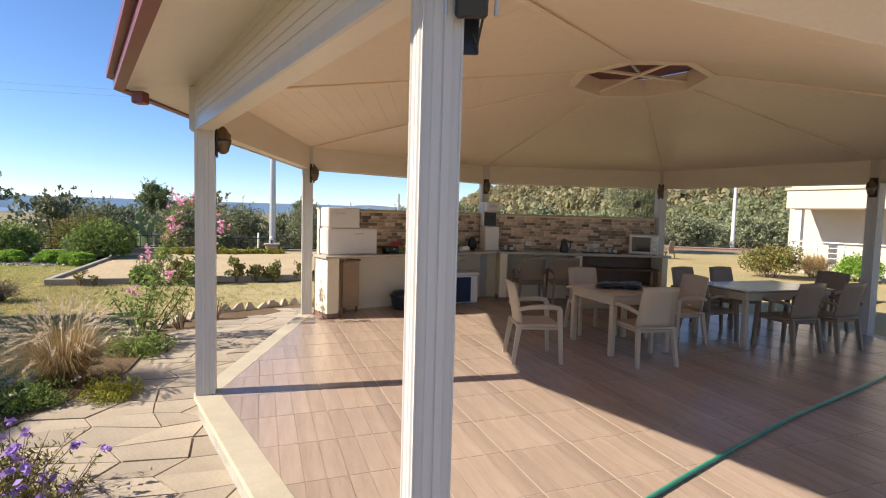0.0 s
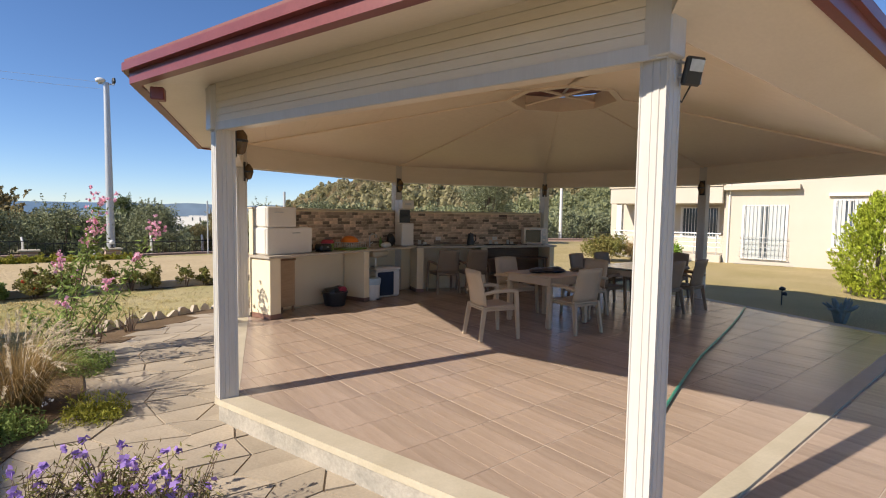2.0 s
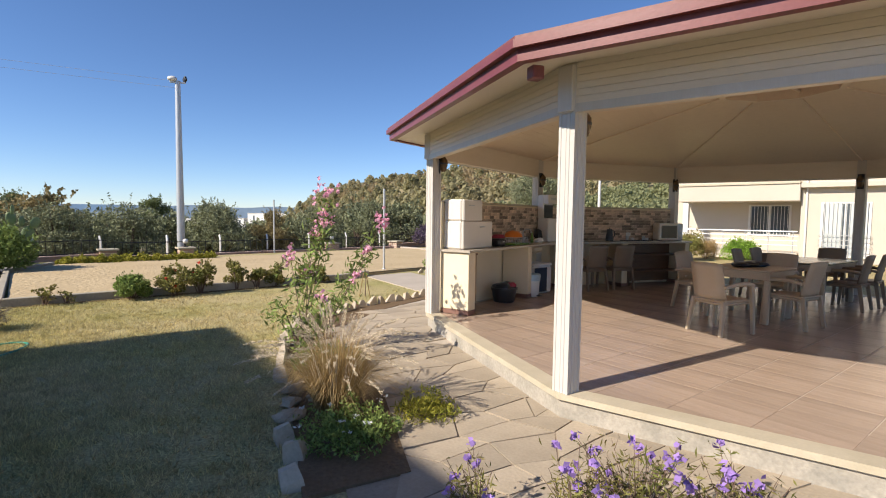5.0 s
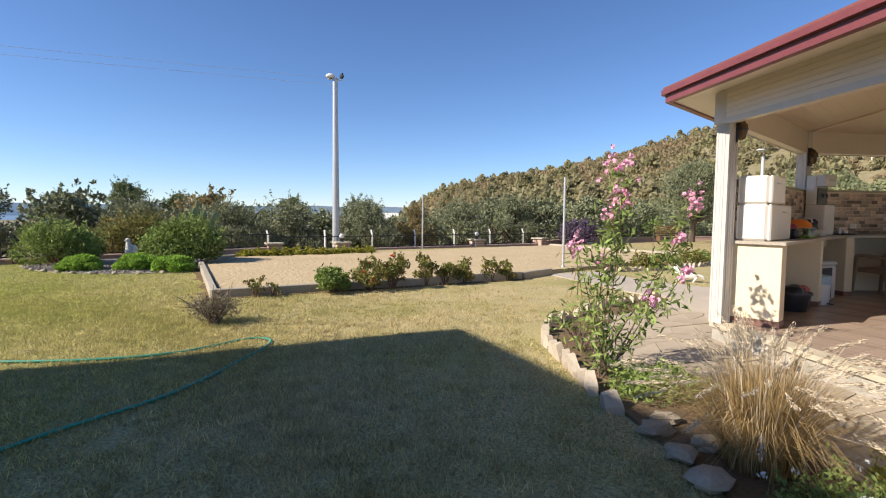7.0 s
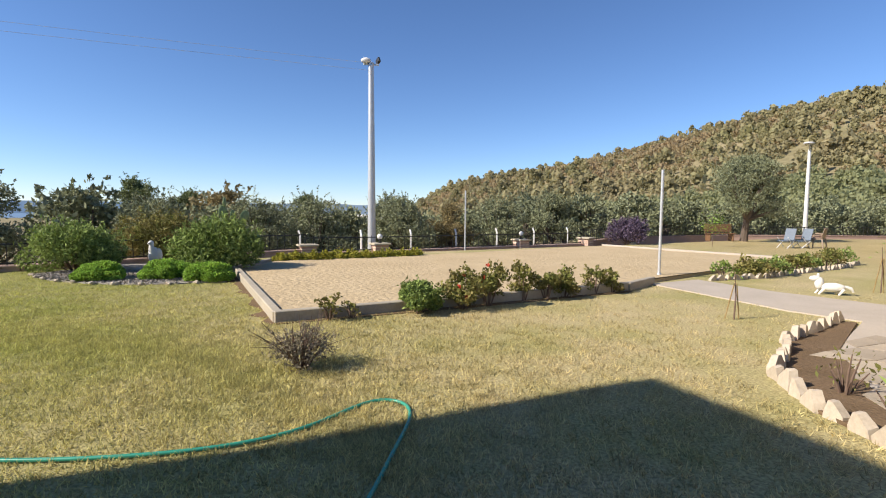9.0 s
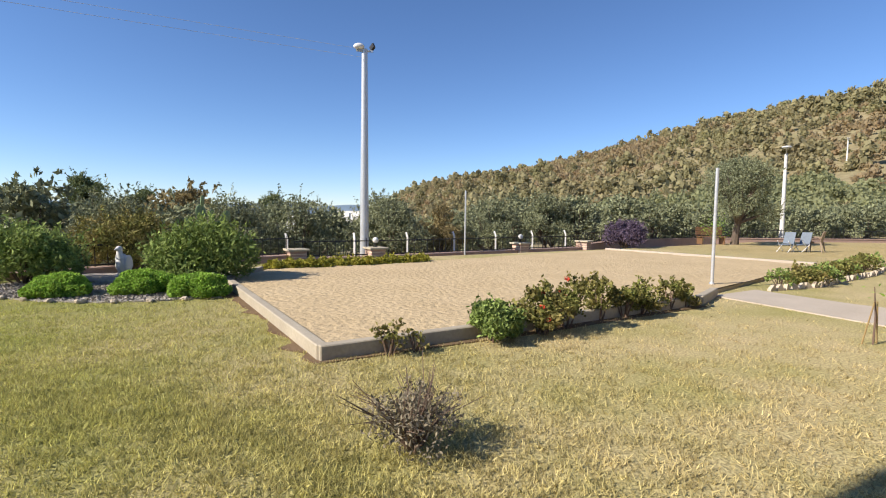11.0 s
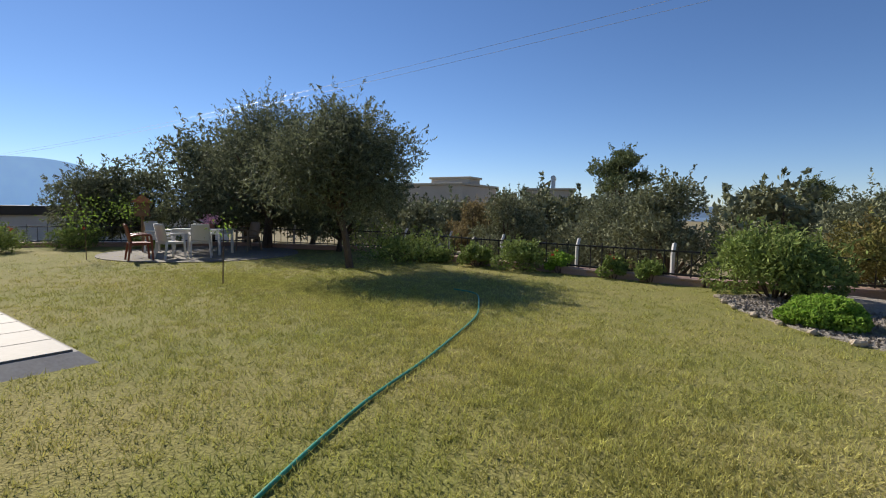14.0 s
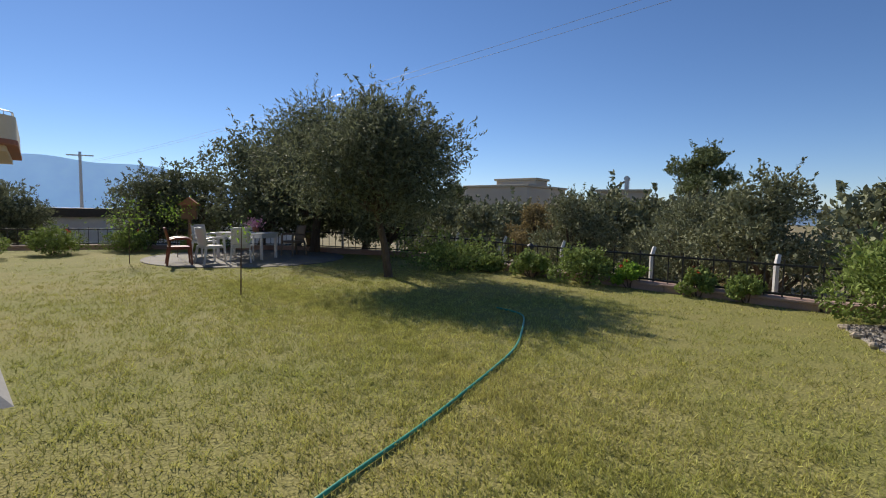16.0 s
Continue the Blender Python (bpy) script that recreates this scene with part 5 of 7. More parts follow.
t = thing("floodlight", "black floodlight on a steel arm on the post", "floodlight", pose(x + .115, y - .01, ZB - .10, 0, 0, -92) @ Matrix.Scale(.72, 4))
part("back_plate", Geo().box(-.10, -.085, -.04, .04, -.12, .22, .004), BAKELITE, t)
part("bracket", Geo().tube([(0, -.07, .05), (0, .0, .05), (.05, 0, .05)], .014, 6), STEEL, t)
part("yoke", Geo().tube([(.02, -.1, .0), (.02, -.1, .12), (.02, .1, .12), (.02, .1, 0)], .01, 6), STEEL, t)
h = part("housing", Geo(pose(.065, 0, .06, 0, 16, 0)).box(-.022, .022, -.065, .065, -.085, .085, .012), BAKELITE, t)
part("lens", Geo(pose(.065, 0, .06, 0, 16, 0)).box(.023, .027, -.05, .05, .0, .07, .002), STEEL, h, "pale reflector glass")
part("cable", Geo().tube([(.0, .05, .0), (-.05, .03, -.1), (-.10, .01, -.02)], .006, 5), BAKELITE, t)
x, y = octo(RP - .1, 5)
t = thing("floodlight", "small floodlight on the far gazebo post", "floodlight", pose(x + .1, y - .1, ZB - .12, 0, 0, -40))
part("bracket", Geo().tube([(-.08, 0, 0), (.08, 0, .03)], .012, 6), STEEL, t)
part("housing", Geo().box(.081, .13, -.1, .1, -.06, .1, .01), BAKELITE, t)
for k, (dx, dy) in ((0, (.02, -.02)), ):
    x, y = octo(RE - .02, k)
    t = thing("downpipe_outlet", "dark red gutter outlet under the eave corner", "gutter outlet", pose(x + .12, y + .03, ZE - .10))
    part("socket", Geo().box(-.05, .05, -.05, .05, 0, .10, .008), RED, t)

# ---- hoses ----
def hose(label, pts, r=.0135):
    curve = bpy.data.curves.new("garden_hose", "CURVE")
    curve.dimensions, curve.bevel_depth, curve.bevel_resolution = "3D", r, 3
    sp = curve.splines.new("NURBS")
    sp.points.add(len(pts) - 1)
    for p, q in zip(sp.points, pts):
        p.co = (*q, 1)
    sp.use_endpoint_u, sp.order_u, sp.resolution_u = True, 4, 8
    curve.materials.append(HOSE)
    return tagged(new("garden_hose", curve), label, "hose")


zh = ZF + .018
hose("green garden hose lying across the gazebo floor", [(6.15, 6.45, .12), (5.95, 6.3, zh + .01), (5.4, 5.9, zh), (4.09, 5.03, zh), (3.0, 4.35, zh), (2.14, 3.83, zh), (1.24, 3.2, zh), (.4, 2.6, zh), (-.1, 2.2, zh), (-.52, 1.85, zh), (-.8, 1.6, zh + .02), (-1.0, 1.38, zh + .01), (-1.2, 1.1, .1), (-1.4, .6, .03), (-1.3, -1.5, .03)])
z = .02
hose("green garden hose looped on the lawn", [(-9.9, 4.6, z), (-9.4, 5.7, z), (-9.09, 6.13, z), (-8.75, 6.5, z), (-8.52, 7.1, z), (-8.40, 7.6, z), (-8.24, 8.1, z), (-8.27, 8.4, z), (-8.5, 8.5, z), (-8.72, 8.3, z), (-8.98, 7.98, z), (-9.4, 7.76, z), (-10.0, 7.68, z), (-10.8, 7.7, z), (-12.0, 7.95, z), (-12.9, 8.3, z), (-13.5, 8.6, z), (-13.9, 8.97, z), (-14.41, 9.46, z), (-14.81, 9.88, z), (-15.15, 10.3, z), (-15.48, 10.73, z), (-15.95, 11.25, z), (-16.4, 11.75, z), (-16.88, 12.26, z), (-17.25, 12.55, z), (-17.96, 13.03, z), (-18.3, 13.25, z), (-18.58, 13.35, z), (-19.0, 13.2, z)])
# ---- garden plants ----
PINKF = mat("pink petals", (0.88, 0.55, 0.66), (0.82, 0.42, 0.56), 0.6, scale=6, fine=30, bump=0, island=.25, thin=.3)
PURPLEF = mat("violet petals", (0.42, 0.28, 0.62), (0.35, 0.22, 0.55), 0.6, scale=6, fine=30, bump=0, island=.25, thin=.3)
REDF = mat("red petals", (0.55, 0.05, 0.04), (0.65, 0.12, 0.06), 0.6, scale=6, fine=30, bump=0, island=.25, thin=.3)
WHITEF = mat("white petals", (0.8, 0.8, 0.78), None, 0.6, bump=0, thin=.2)
STRAW = mat("straw coloured grass", (0.44, 0.32, 0.15), (0.33, 0.22, 0.095), 0.8, scale=3, fine=20, bump=0, island=.4, thin=.3)
PLUME = mat("pale grass plumes", (0.74, 0.63, 0.47), (0.64, 0.53, 0.38), 0.9, scale=3, fine=20, bump=0, island=.25, thin=.3)
TWIG = mat("dry twigs", (0.17, 0.11, 0.08), (0.12, 0.08, 0.055), 0.9, scale=6, fine=40)
ROSELEAF = mat("rose leaves", (0.17, 0.20, 0.05), (0.26, 0.19, 0.075), 0.5, scale=3, fine=12, bump=0, vary=.15, island=.45, thin=.25)
BRIGHT = mat("bright green shrub leaves", (0.30, 0.46, 0.075), (0.22, 0.36, 0.055), 0.5, scale=4, fine=10, bump=0, vary=.15, island=.4, thin=.4)
YELLOWL = mat("yellow green hedge leaves", (0.36, 0.32, 0.05), (0.24, 0.25, 0.04), 0.6, scale=3, fine=10, bump=0, island=.4, thin=.3)
GOLDCON = mat("golden conifer sprays", (0.44, 0.47, 0.05), (0.30, 0.37, 0.045), 0.6, scale=2, fine=8, bump=0, island=.35, thin=.25)
PURPLEL = mat("dark purple leaves", (0.16, 0.12, 0.17), (0.11, 0.08, 0.12), 0.5, scale=3, fine=10, bump=0, island=.4, thin=.2)
DRYLEAF = mat("dry grey leaves", (0.27, 0.235, 0.165), (0.20, 0.17, 0.12), 0.8, scale=3, fine=10, bump=0, island=.4, thin=.2)
CACTUS = mat("cactus pads", (0.20, 0.27, 0.12), (0.16, 0.22, 0.09), 0.6, scale=5, fine=25, bump=.2)
AGAVE = mat("blue grey agave", (0.26, 0.31, 0.31), (0.18, 0.23, 0.23), 0.6, scale=3, fine=20, bump=.1)


def make_bush(name, label, x, y, r, h, material, seed, n=5000, leaf=.05, slim=.5, lobes=9, z=0.0, flowers=None, nf=0, fill=.5, up=.3, squash=1.0, group="", category="shrub"):
    """A shrub: stems, a crown of single leaves in uneven lobes, and blossoms where it has them."""
    rnd, rn = np.random.default_rng(seed), random.Random(seed)
    t = thing(name, label, category, pose(x, y, z), group=group)
    g, vv, tips = Geo(), [], []
    for i in range(lobes):
        a = 2.4 * i + rn.uniform(-.4, .4)
        q = (i + .5) / lobes
        rr = r * math.sqrt(q) * .68
        s = r * rn.uniform(.34, .5)
        hz = max(s * .5, (h - s * .7) * (1 - .6 * q * q * squash) * rn.uniform(.72 if squash > .5 else .3, 1.05))
        c = Vector((rr * math.cos(a), rr * math.sin(a), hz))
        g.tube([(c.x * .12, c.y * .12, -.05), c * .55, c], [.012 + .008 * r, .010, .004], 5)
        m = n // lobes
        p, d = crown_points(rnd, m, c, (s, s, min(s * .8, hz)), fill)
        p = p[p[:, 2] > .02]
        d = d[:len(p)]
        vv.append(leaves(p, leaf, rnd, slim, up, d * .5))
        for _ in range(0 if fill > .7 else min(10, n // (lobes * 55))):
            dd = Vector((rn.gauss(0, .8), rn.gauss(0, .8), rn.gauss(.7, .5))).normalized()
            ln = s * rn.uniform(.3, .7)
            w = rnd.random((14, 1))
            sp = np.asarray(c + dd * s * .75) + np.asarray(dd) * w * ln + rnd.normal(size=(14, 3)) * leaf * .4
            sp = sp[sp[:, 2] > .03]
            if len(sp):
                vv.append(leaves(sp, leaf, rnd, slim, up, np.repeat(np.asarray(dd)[None], len(sp), 0) * .6))
        tips.append((c, s))
    part("stem", g, TWIG, t)
    part("foliage", quad_mesh("foliage", np.concatenate(vv)), material, t)
    for k in range(nf):
        c, s = tips[k % len(tips)]
        d = Vector((rn.uniform(-1, 1), rn.uniform(-1, 1), rn.uniform(.2, 1))).normalized()
        p = c + d * s * .95
        fl = leaves(np.asarray(p) + rnd.normal(size=(9, 3)) * leaf * .35, leaf * .9, rnd, .8, .4)
        part("blossom", quad_mesh("blossom", fl), flowers, t)
    return t


make_bush("mound_shrub", "bright green clipped mound shrub on gravel", -14.5, 16.05, .52, .42, BRIGHT, 1, 12000, .055, .6, 14, group="mound shrubs", fill=.75)
make_bush("mound_shrub", "bright green clipped mound shrub on gravel", -13.2, 16.25, .56, .44, BRIGHT, 2, 13000, .055, .6, 14, group="mound shrubs", fill=.75)
make_bush("mound_shrub", "bright green clipped mound shrub on gravel", -12.2, 15.85, .54, .42, BRIGHT, 3, 12000, .055, .6, 14, group="mound shrubs", fill=.75)
make_bush("oleander_shrub", "tall dark green shrub behind the gravel bed", -15.9, 17.7, 1.1, 1.2, BUSH, 4, 10000, .10, .35, 14, fill=.55)
make_bush("oleander_shrub", "yellowish green shrub with fading flowers", -15.1, 20.4, 1.3, 1.4, ROSELEAF, 5, 10000, .10, .35, 14, fill=.55)
make_bush("oleander_shrub", "tall dense dark green shrub beside the sand", -12.55, 17.6, 1.15, 1.3, BUSH, 6, 14000, .11, .33, 16, fill=.5)
make_bush("box_shrub", "small rounded dark green shrub by the kerb", -7.93, 11.95, .36, .48, BUSH, 7, 4500, .055, .5, 9, fill=.6)
for i, (x, y, r, h, n, nf) in enumerate(((-9.2, 11.55, .22, .38, 150, 0), (-8.9, 11.65, .18, .3, 60, 0), (-7.2, 12.2, .40, .62, 1300, 3), (-6.75, 12.45, .38, .66, 1200, 4), (-6.05, 12.85, .30, .68, 800, 0), (-5.6, 12.95, .28, .5, 700, 0), (-5.2, 13.15, .30, .58, 1100, 0), (-4.5, 13.45, .25, .48, 500, 0), (-4.1, 13.6, .26, .5, 600, 0))):
    make_bush("rose_bush", "straggly rose bush along the sand court kerb", x, y, r, h, ROSELEAF, 20 + i, n, .06, .6, 7, flowers=REDF, nf=nf, group="rose bushes by the kerb", fill=.25, squash=.3)
for i, (x, y, r, h, n) in enumerate(((-.6, 15.2, .3, .5, 500), (.5, 15.6, .55, .45, 2200), (1.2, 15.9, .5, .45, 1800), (2.5, 16.6, .45, .5, 1500), (3.2, 17.0, .4, .4, 1200), (4.2, 17.4, .5, .6, 1400), (5.4, 18.2, .5, .5, 1400))):
    make_bush("border_shrub", "low green border shrub edged with white stones", x, y, r, h, ROSELEAF if i % 2 else BUSH, 40 + i, n // 2, .07, .6, 7, group="border shrubs", fill=.35)
t = make_bush("dry_shrub", "dry twiggy little shrub on the lawn", -9.25, 9.42, .40, .42, DRYLEAF, 50, 1500, .04, .35, 12, fill=.2)
rn = random.Random(9)
for i in range(70):
    a, u = rn.uniform(0, 2 * math.pi), rn.uniform(.2, 1)
    r = .5 * u
    part("twig", Geo().tube([(0, 0, -.02), (r * .5 * math.cos(a), r * .5 * math.sin(a), .22), (r * math.cos(a + .2), r * math.sin(a + .2), rn.uniform(.25, .52))], [.006, .004, .002], 4), TWIG, t)
hedge_pts = along([(-11.35, 19.45), (-9.0, 20.3), (-7.3, 20.95)], .42)
for i, (x, y, a) in enumerate(hedge_pts):
    make_bush("hedge_plant", "low yellow green hedge plant along the fence", x, y, .34, .30, YELLOWL, 60 + i, 700, .07, .6, 6, group="yellow hedge", fill=.4)
make_bush("purple_shrub", "dark purple leaved shrub at the sand court corner", 3.7, 28.2, 1.15, 1.2, PURPLEL, 80, 6000, .10, .5, 12)
for i, (x, y, r, h) in enumerate(((-20.9, 16.3, .75, .75), (-20.1, 16.75, .35, .5), (-22.0, 15.7, .5, .6), (-18.9, 17.2, .35, .45), (-18.2, 17.5, .35, .5), (-24.0, 15.1, .5, .5), (-25.2, 14.9, .5, .55), (-23.2, 15.3, .4, .4))):
    make_bush("fence_shrub", "green shrub with small red flowers by the fence", x, y, r, h, BUSH if i != 1 else BRIGHT, 90 + i, int(4000 * r), .07, .55, 8, flowers=REDF, nf=3 if i in (1, 3) else 0, group="fence shrubs", fill=.4)
make_bush("ground_cover", "bright green ground cover by the fence", -24.0, 14.7, 1.6, .10, BUSH, 99, 3600, .07, .6, 16, squash=.2)

# prickly pear
t = thing("prickly_pear", "prickly pear cactus above the shrubs", "cactus", pose(-13.5, 21.8, 0.0))
for i, (x, y, z, w, h, lean) in enumerate(((0, 0, .0, .3, .9, 0), (-.12, .05, .8, .17, .5, -12), (.22, .0, .75, .18, .5, 18), (-.15, 0, 1.25, .15, .45, -5), (.42, 0, 1.15, .16, .42, 30), (-.4, .02, .95, .15, .4, -35), (.12, .0, 1.2, .13, .36, 8), (-.12, .0, 1.62, .10, .34, 4))):
    part("pad", Geo(pose(x, y, z, 0, lean, 12 * i)).blob((0, 0, h / 2), (w, .045, h / 2), 12, 9), CACTUS, t, smooth=True)
# white bird statue between the shrubs
g = Geo()
g.lathe([(.12, 0), (.13, .04), (.08, .07), (.09, .11)], 14)
g.blob((.02, 0, .30), (.15, .13, .22), 16, 11)
g.blob((.13, 0, .16), (.07, .07, .12), 12, 8)
g.tube([(-.03, 0, .42), (-.05, 0, .53), (-.05, 0, .60)], [.10, .062, .055], 10)
g.blob((-.06, 0, .63), (.078, .062, .065), 12, 8)
g.tube([(-.12, 0, .635), (-.18, 0, .61)], [.028, .006], 7)
for sy in (-1, 1):
    g.blob((.06, sy * .125, .30), (.11, .04, .19), 12, 8)
solid("bird_statue", g, WHITE, "white plaster bird statue among the shrubs", "statue", at=pose(-14.5, 18.6, .02, 0, 0, 65), smooth=True)
solid("flat_stone", Geo().blob((0, 0, .03), (.22, .18, .06), 12, 7, .3, 4), MARBLE, "pale flat stone in the gravel bed", "stone", at=pose(-13.7, 17.2, .02), smooth=True)

# pink oleander in the border
t = thing("pink_oleander", "tall straggly shrub with pink flower clusters", "flowering shrub", pose(-5.0, 6.72, 0))
rn, rnd = random.Random(4), np.random.default_rng(4)
TIPS = [(.34, .42, 1.98), (.32, .30, 1.66), (.20, .34, 1.50), (1.0, .20, 1.62), (-.11, .38, 1.23), (.10, .25, 1.05), (.58, -.35, 1.02), (.80, .10, 1.30), (.2, -.5, .8), (-.25, -.3, .75), (.45, .45, .7), (-.35, .3, .6)]
vv = []
for i, (x, y, z) in enumerate(TIPS):
    b = Vector((rn.uniform(-.1, .1), rn.uniform(-.1, .1), -.03))
    e = Vector((x, y, z))
    mid = b.lerp(e, .5) + Vector((x * .15, y * .15, .12 * z))
    part("stem", Geo().tube([b, b.lerp(mid, .6), mid, e], [.008, .007, .005, .003], 6), TWIG, t, smooth=True)
    n = int(56 * z) + 40
    u = rnd.random(n) ** .9
    p = np.array([np.asarray(mid.lerp(e, (q - .35) / .65) if q > .35 else b.lerp(mid, q / .35)) for q in u * .93 + .04]) + rnd.normal(size=(n, 3)) * np.array((.075, .075, .06))
    p = p[p[:, 2] > .05]
    vv.append(leaves(p, .10, rnd, .24, -.35))
part("foliage", quad_mesh("foliage", np.concatenate(vv)), BUSH, t)
for i, (x, y, z) in enumerate(TIPS[:9]):
    s = (.18, .15, .12, .16, .12, .07, .08, .07, .06)[i]
    for _ in range(int(130 * s)):
        p = np.array((x, y, z)) + rnd.normal(size=3) * s * np.array((.34, .34, .42))
        part("blossom", quad_mesh("blossom", leaves(p + rnd.normal(size=(6, 3)) * .011, .042, rnd, .85, .2)), PINKF, t)


# ornamental grass
def blades(rnd, n, r0, spread, h, w, sag):
    """Arching blades, each of three quads."""
    out = []
    for _ in range(n):
        a = rnd.uniform(0, 2 * math.pi)
        rr = r0 * math.sqrt(rnd.random())
        b0 = np.array((rr * math.cos(a), rr * math.sin(a), 0))
        a += rnd.normal() * .5
        d = np.array((math.cos(a), math.sin(a), 0))
        sd = np.array((-math.sin(a), math.cos(a), 0)) * w
        hh, sp = h * rnd.uniform(.6, 1.08), spread * rnd.uniform(.1, 1) ** 1.1
        prev, k = b0, 4
        pts = [b0 + d * sp * (i / k) ** 1.7 + np.array((0, 0, hh * (i / k) * (1 - sag * (i / k) ** 3 * sp / spread))) for i in range(k + 1)]
        for i in range(k):
            w0, w1 = 1 - .8 * i / k, 1 - .8 * (i + 1) / k
            out += [pts[i] - sd * w0, pts[i] + sd * w0, pts[i + 1] + sd * w1, pts[i + 1] - sd * w1]
    return np.array(out)


t = thing("fountain_grass", "clump of straw coloured fountain grass with pale plumes", "ornamental grass", pose(-4.82, 4.98, 0.02))
rnd = np.random.default_rng(12)
part("blades", quad_mesh("blades", blades(rnd, 2000, .18, .64, .74, .0032, .6)), STRAW, t)
vv = []
for i in range(85):
    a, u = rnd.uniform(0, 2 * math.pi), rnd.uniform(.15, 1)
    tip = np.array((.74 * u * math.cos(a), .74 * u * math.sin(a), .80 - .32 * u * u + rnd.uniform(-.12, .08)))
    base = np.array((.18 * math.cos(a), .18 * math.sin(a), .15))
    d = np.array((math.cos(a) * u, math.sin(a) * u, .7 - .9 * u))
    d /= np.linalg.norm(d)
    q = rnd.random((90, 1)) ** .9
    vv.append(leaves(tip + d * (q - .5) * .22 + rnd.normal(size=(90, 3)) * .006, .024, rnd, .2, .0, np.repeat(d[None], 90, 0) * 3.0))
    sd = np.cross(d, (0, 0, 1.0)) * .0025
    mid = (base + tip) / 2 + np.array((0, 0, .10))
    vv.append(np.array([base - sd, base + sd, mid + sd, mid - sd, mid - sd, mid + sd, tip + sd, tip - sd]))
part("plumes", quad_mesh("plumes", np.concatenate(vv)), PLUME, t)

# violet flowering plants at the corner of the gazebo
for j, (x, y, r, h, n) in enumerate(((-3.5, 2.72, .42, .50, 22), (-3.12, 2.42, .36, .46, 18), (-3.9, 2.72, .34, .44, 14), (-4.3, 3.05, .22, .40, 8))):
    t = thing("violet_plant", "airy plant with violet flowers beside the paving", "flowering plant", pose(x, y, 0.0), group="violet plants")
    rn, rnd = random.Random(70 + j), np.random.default_rng(70 + j)
    vv, g = [], Geo()
    for i in range(n * 2):
        a, u = rn.uniform(0, 6.283), rn.uniform(.1, 1)
        e = Vector((r * u * math.cos(a), r * u * math.sin(a), h * rn.uniform(.55, 1.05)))
        b = e * .15
        b.z = -.02
        mid = b.lerp(e, .5) + Vector((0, 0, .06))
        g.tube([b, mid, e], [.004, .003, .0015], 4)
        for q in (rn.uniform(.3, .6), rn.uniform(.5, .9)):
            o = b.lerp(e, q)
            g.tube([o, o + Vector((rn.uniform(-.08, .08), rn.uniform(-.08, .08), rn.uniform(.03, .10)))], [.0025, .0012], 4)
        m = 24
        p = np.asarray(b) + (np.asarray(e) - np.asarray(b)) * rnd.random((m, 1)) + rnd.normal(size=(m, 3)) * .03
        p = p[p[:, 2] > 0.01]
        vv.append(leaves(p, .055, rnd, .2, .1))
        if i % 3 == 0:
            fl = leaves(np.asarray(e) + rnd.normal(size=(9, 3)) * .012, .040, rnd, .8, .5)
            part("flower", quad_mesh("flower", fl), PURPLEF, t)
    part("stem", g, TWIG, t)
    part("foliage", quad_mesh("foliage", np.concatenate(vv)), ROSELEAF, t)
t = make_bush("daisy_cover", "dark green ground cover with white daisies", -4.8, 4.32, .42, .08, BUSH, 130, 3600, .035, .4, 14, squash=.1)
rn = random.Random(2)
rnd = np.random.default_rng(2)
for i in range(9):
    x, y, z = rn.uniform(-.4, .35), rn.uniform(-.4, .4), rn.uniform(.16, .22)
    part("daisy", quad_mesh("daisy", leaves(np.array((x, y, z)) + rnd.normal(size=(10, 3)) * (.014, .014, .003), .028, rnd, .5, 0)), WHITEF, t)
make_bush("herb_patch", "yellow green weeds between the flagstones", -4.1, 4.6, .30, .08, YELLOWL, 131, 1500, .05, .2, 12, squash=.1)
make_bush("herb_patch", "green weeds at the foot of the oleander", -4.75, 6.2, .42, .14, BUSH, 132, 2400, .05, .3, 12, squash=.1)
make_bush("bed_plant", "bare rose stems in the earth border", -4.6, 8.2, .28, .45, ROSELEAF, 133, 60, .05, .4, 8, fill=.2)
make_bush("bed_plant", "bare rose stems in the earth border", -4.85, 7.5, .28, .5, ROSELEAF, 134, 90, .05, .4, 8, fill=.2)


def stone_shape(w, d, h, seed):
    rn = random.Random(seed)
    g = Geo()
    pk = rn.uniform(-.3, .3) * w
    v = [(-w / 2, -d / 2, -.08), (w / 2, -d / 2, -.08), (w / 2, d / 2, -.08), (-w / 2, d / 2, -.08),
         (-w / 2 * rn.uniform(.8, 1), -d / 2, h * rn.uniform(.25, .5)), (pk - .03, -d / 2 * .8, h), (pk + .04, -d / 2 * .8, h * .97), (w / 2 * rn.uniform(.8, 1), -d / 2, h * rn.uniform(.25, .5)),
         (w / 2 * .9, d / 2, h * .35), (pk + .03, d / 2 * .8, h * .95), (pk - .03, d / 2 * .8, h * .92), (-w / 2 * .9, d / 2, h * .35)]
    f = [(0, 3, 2, 1), (0, 1, 7, 6, 5, 4), (2, 3, 11, 10, 9, 8), (1, 2, 8, 7), (3, 0, 4, 11), (4, 5, 10, 11), (5, 6, 9, 10), (6, 7, 8, 9)]
    return g.add(v, f).mesh("edging_stone")


shapes = [stone_shape(.25, .08, .18, i) for i in range(6)]
for me in shapes:
    me.materials.append(STONE)
rn = random.Random(17)
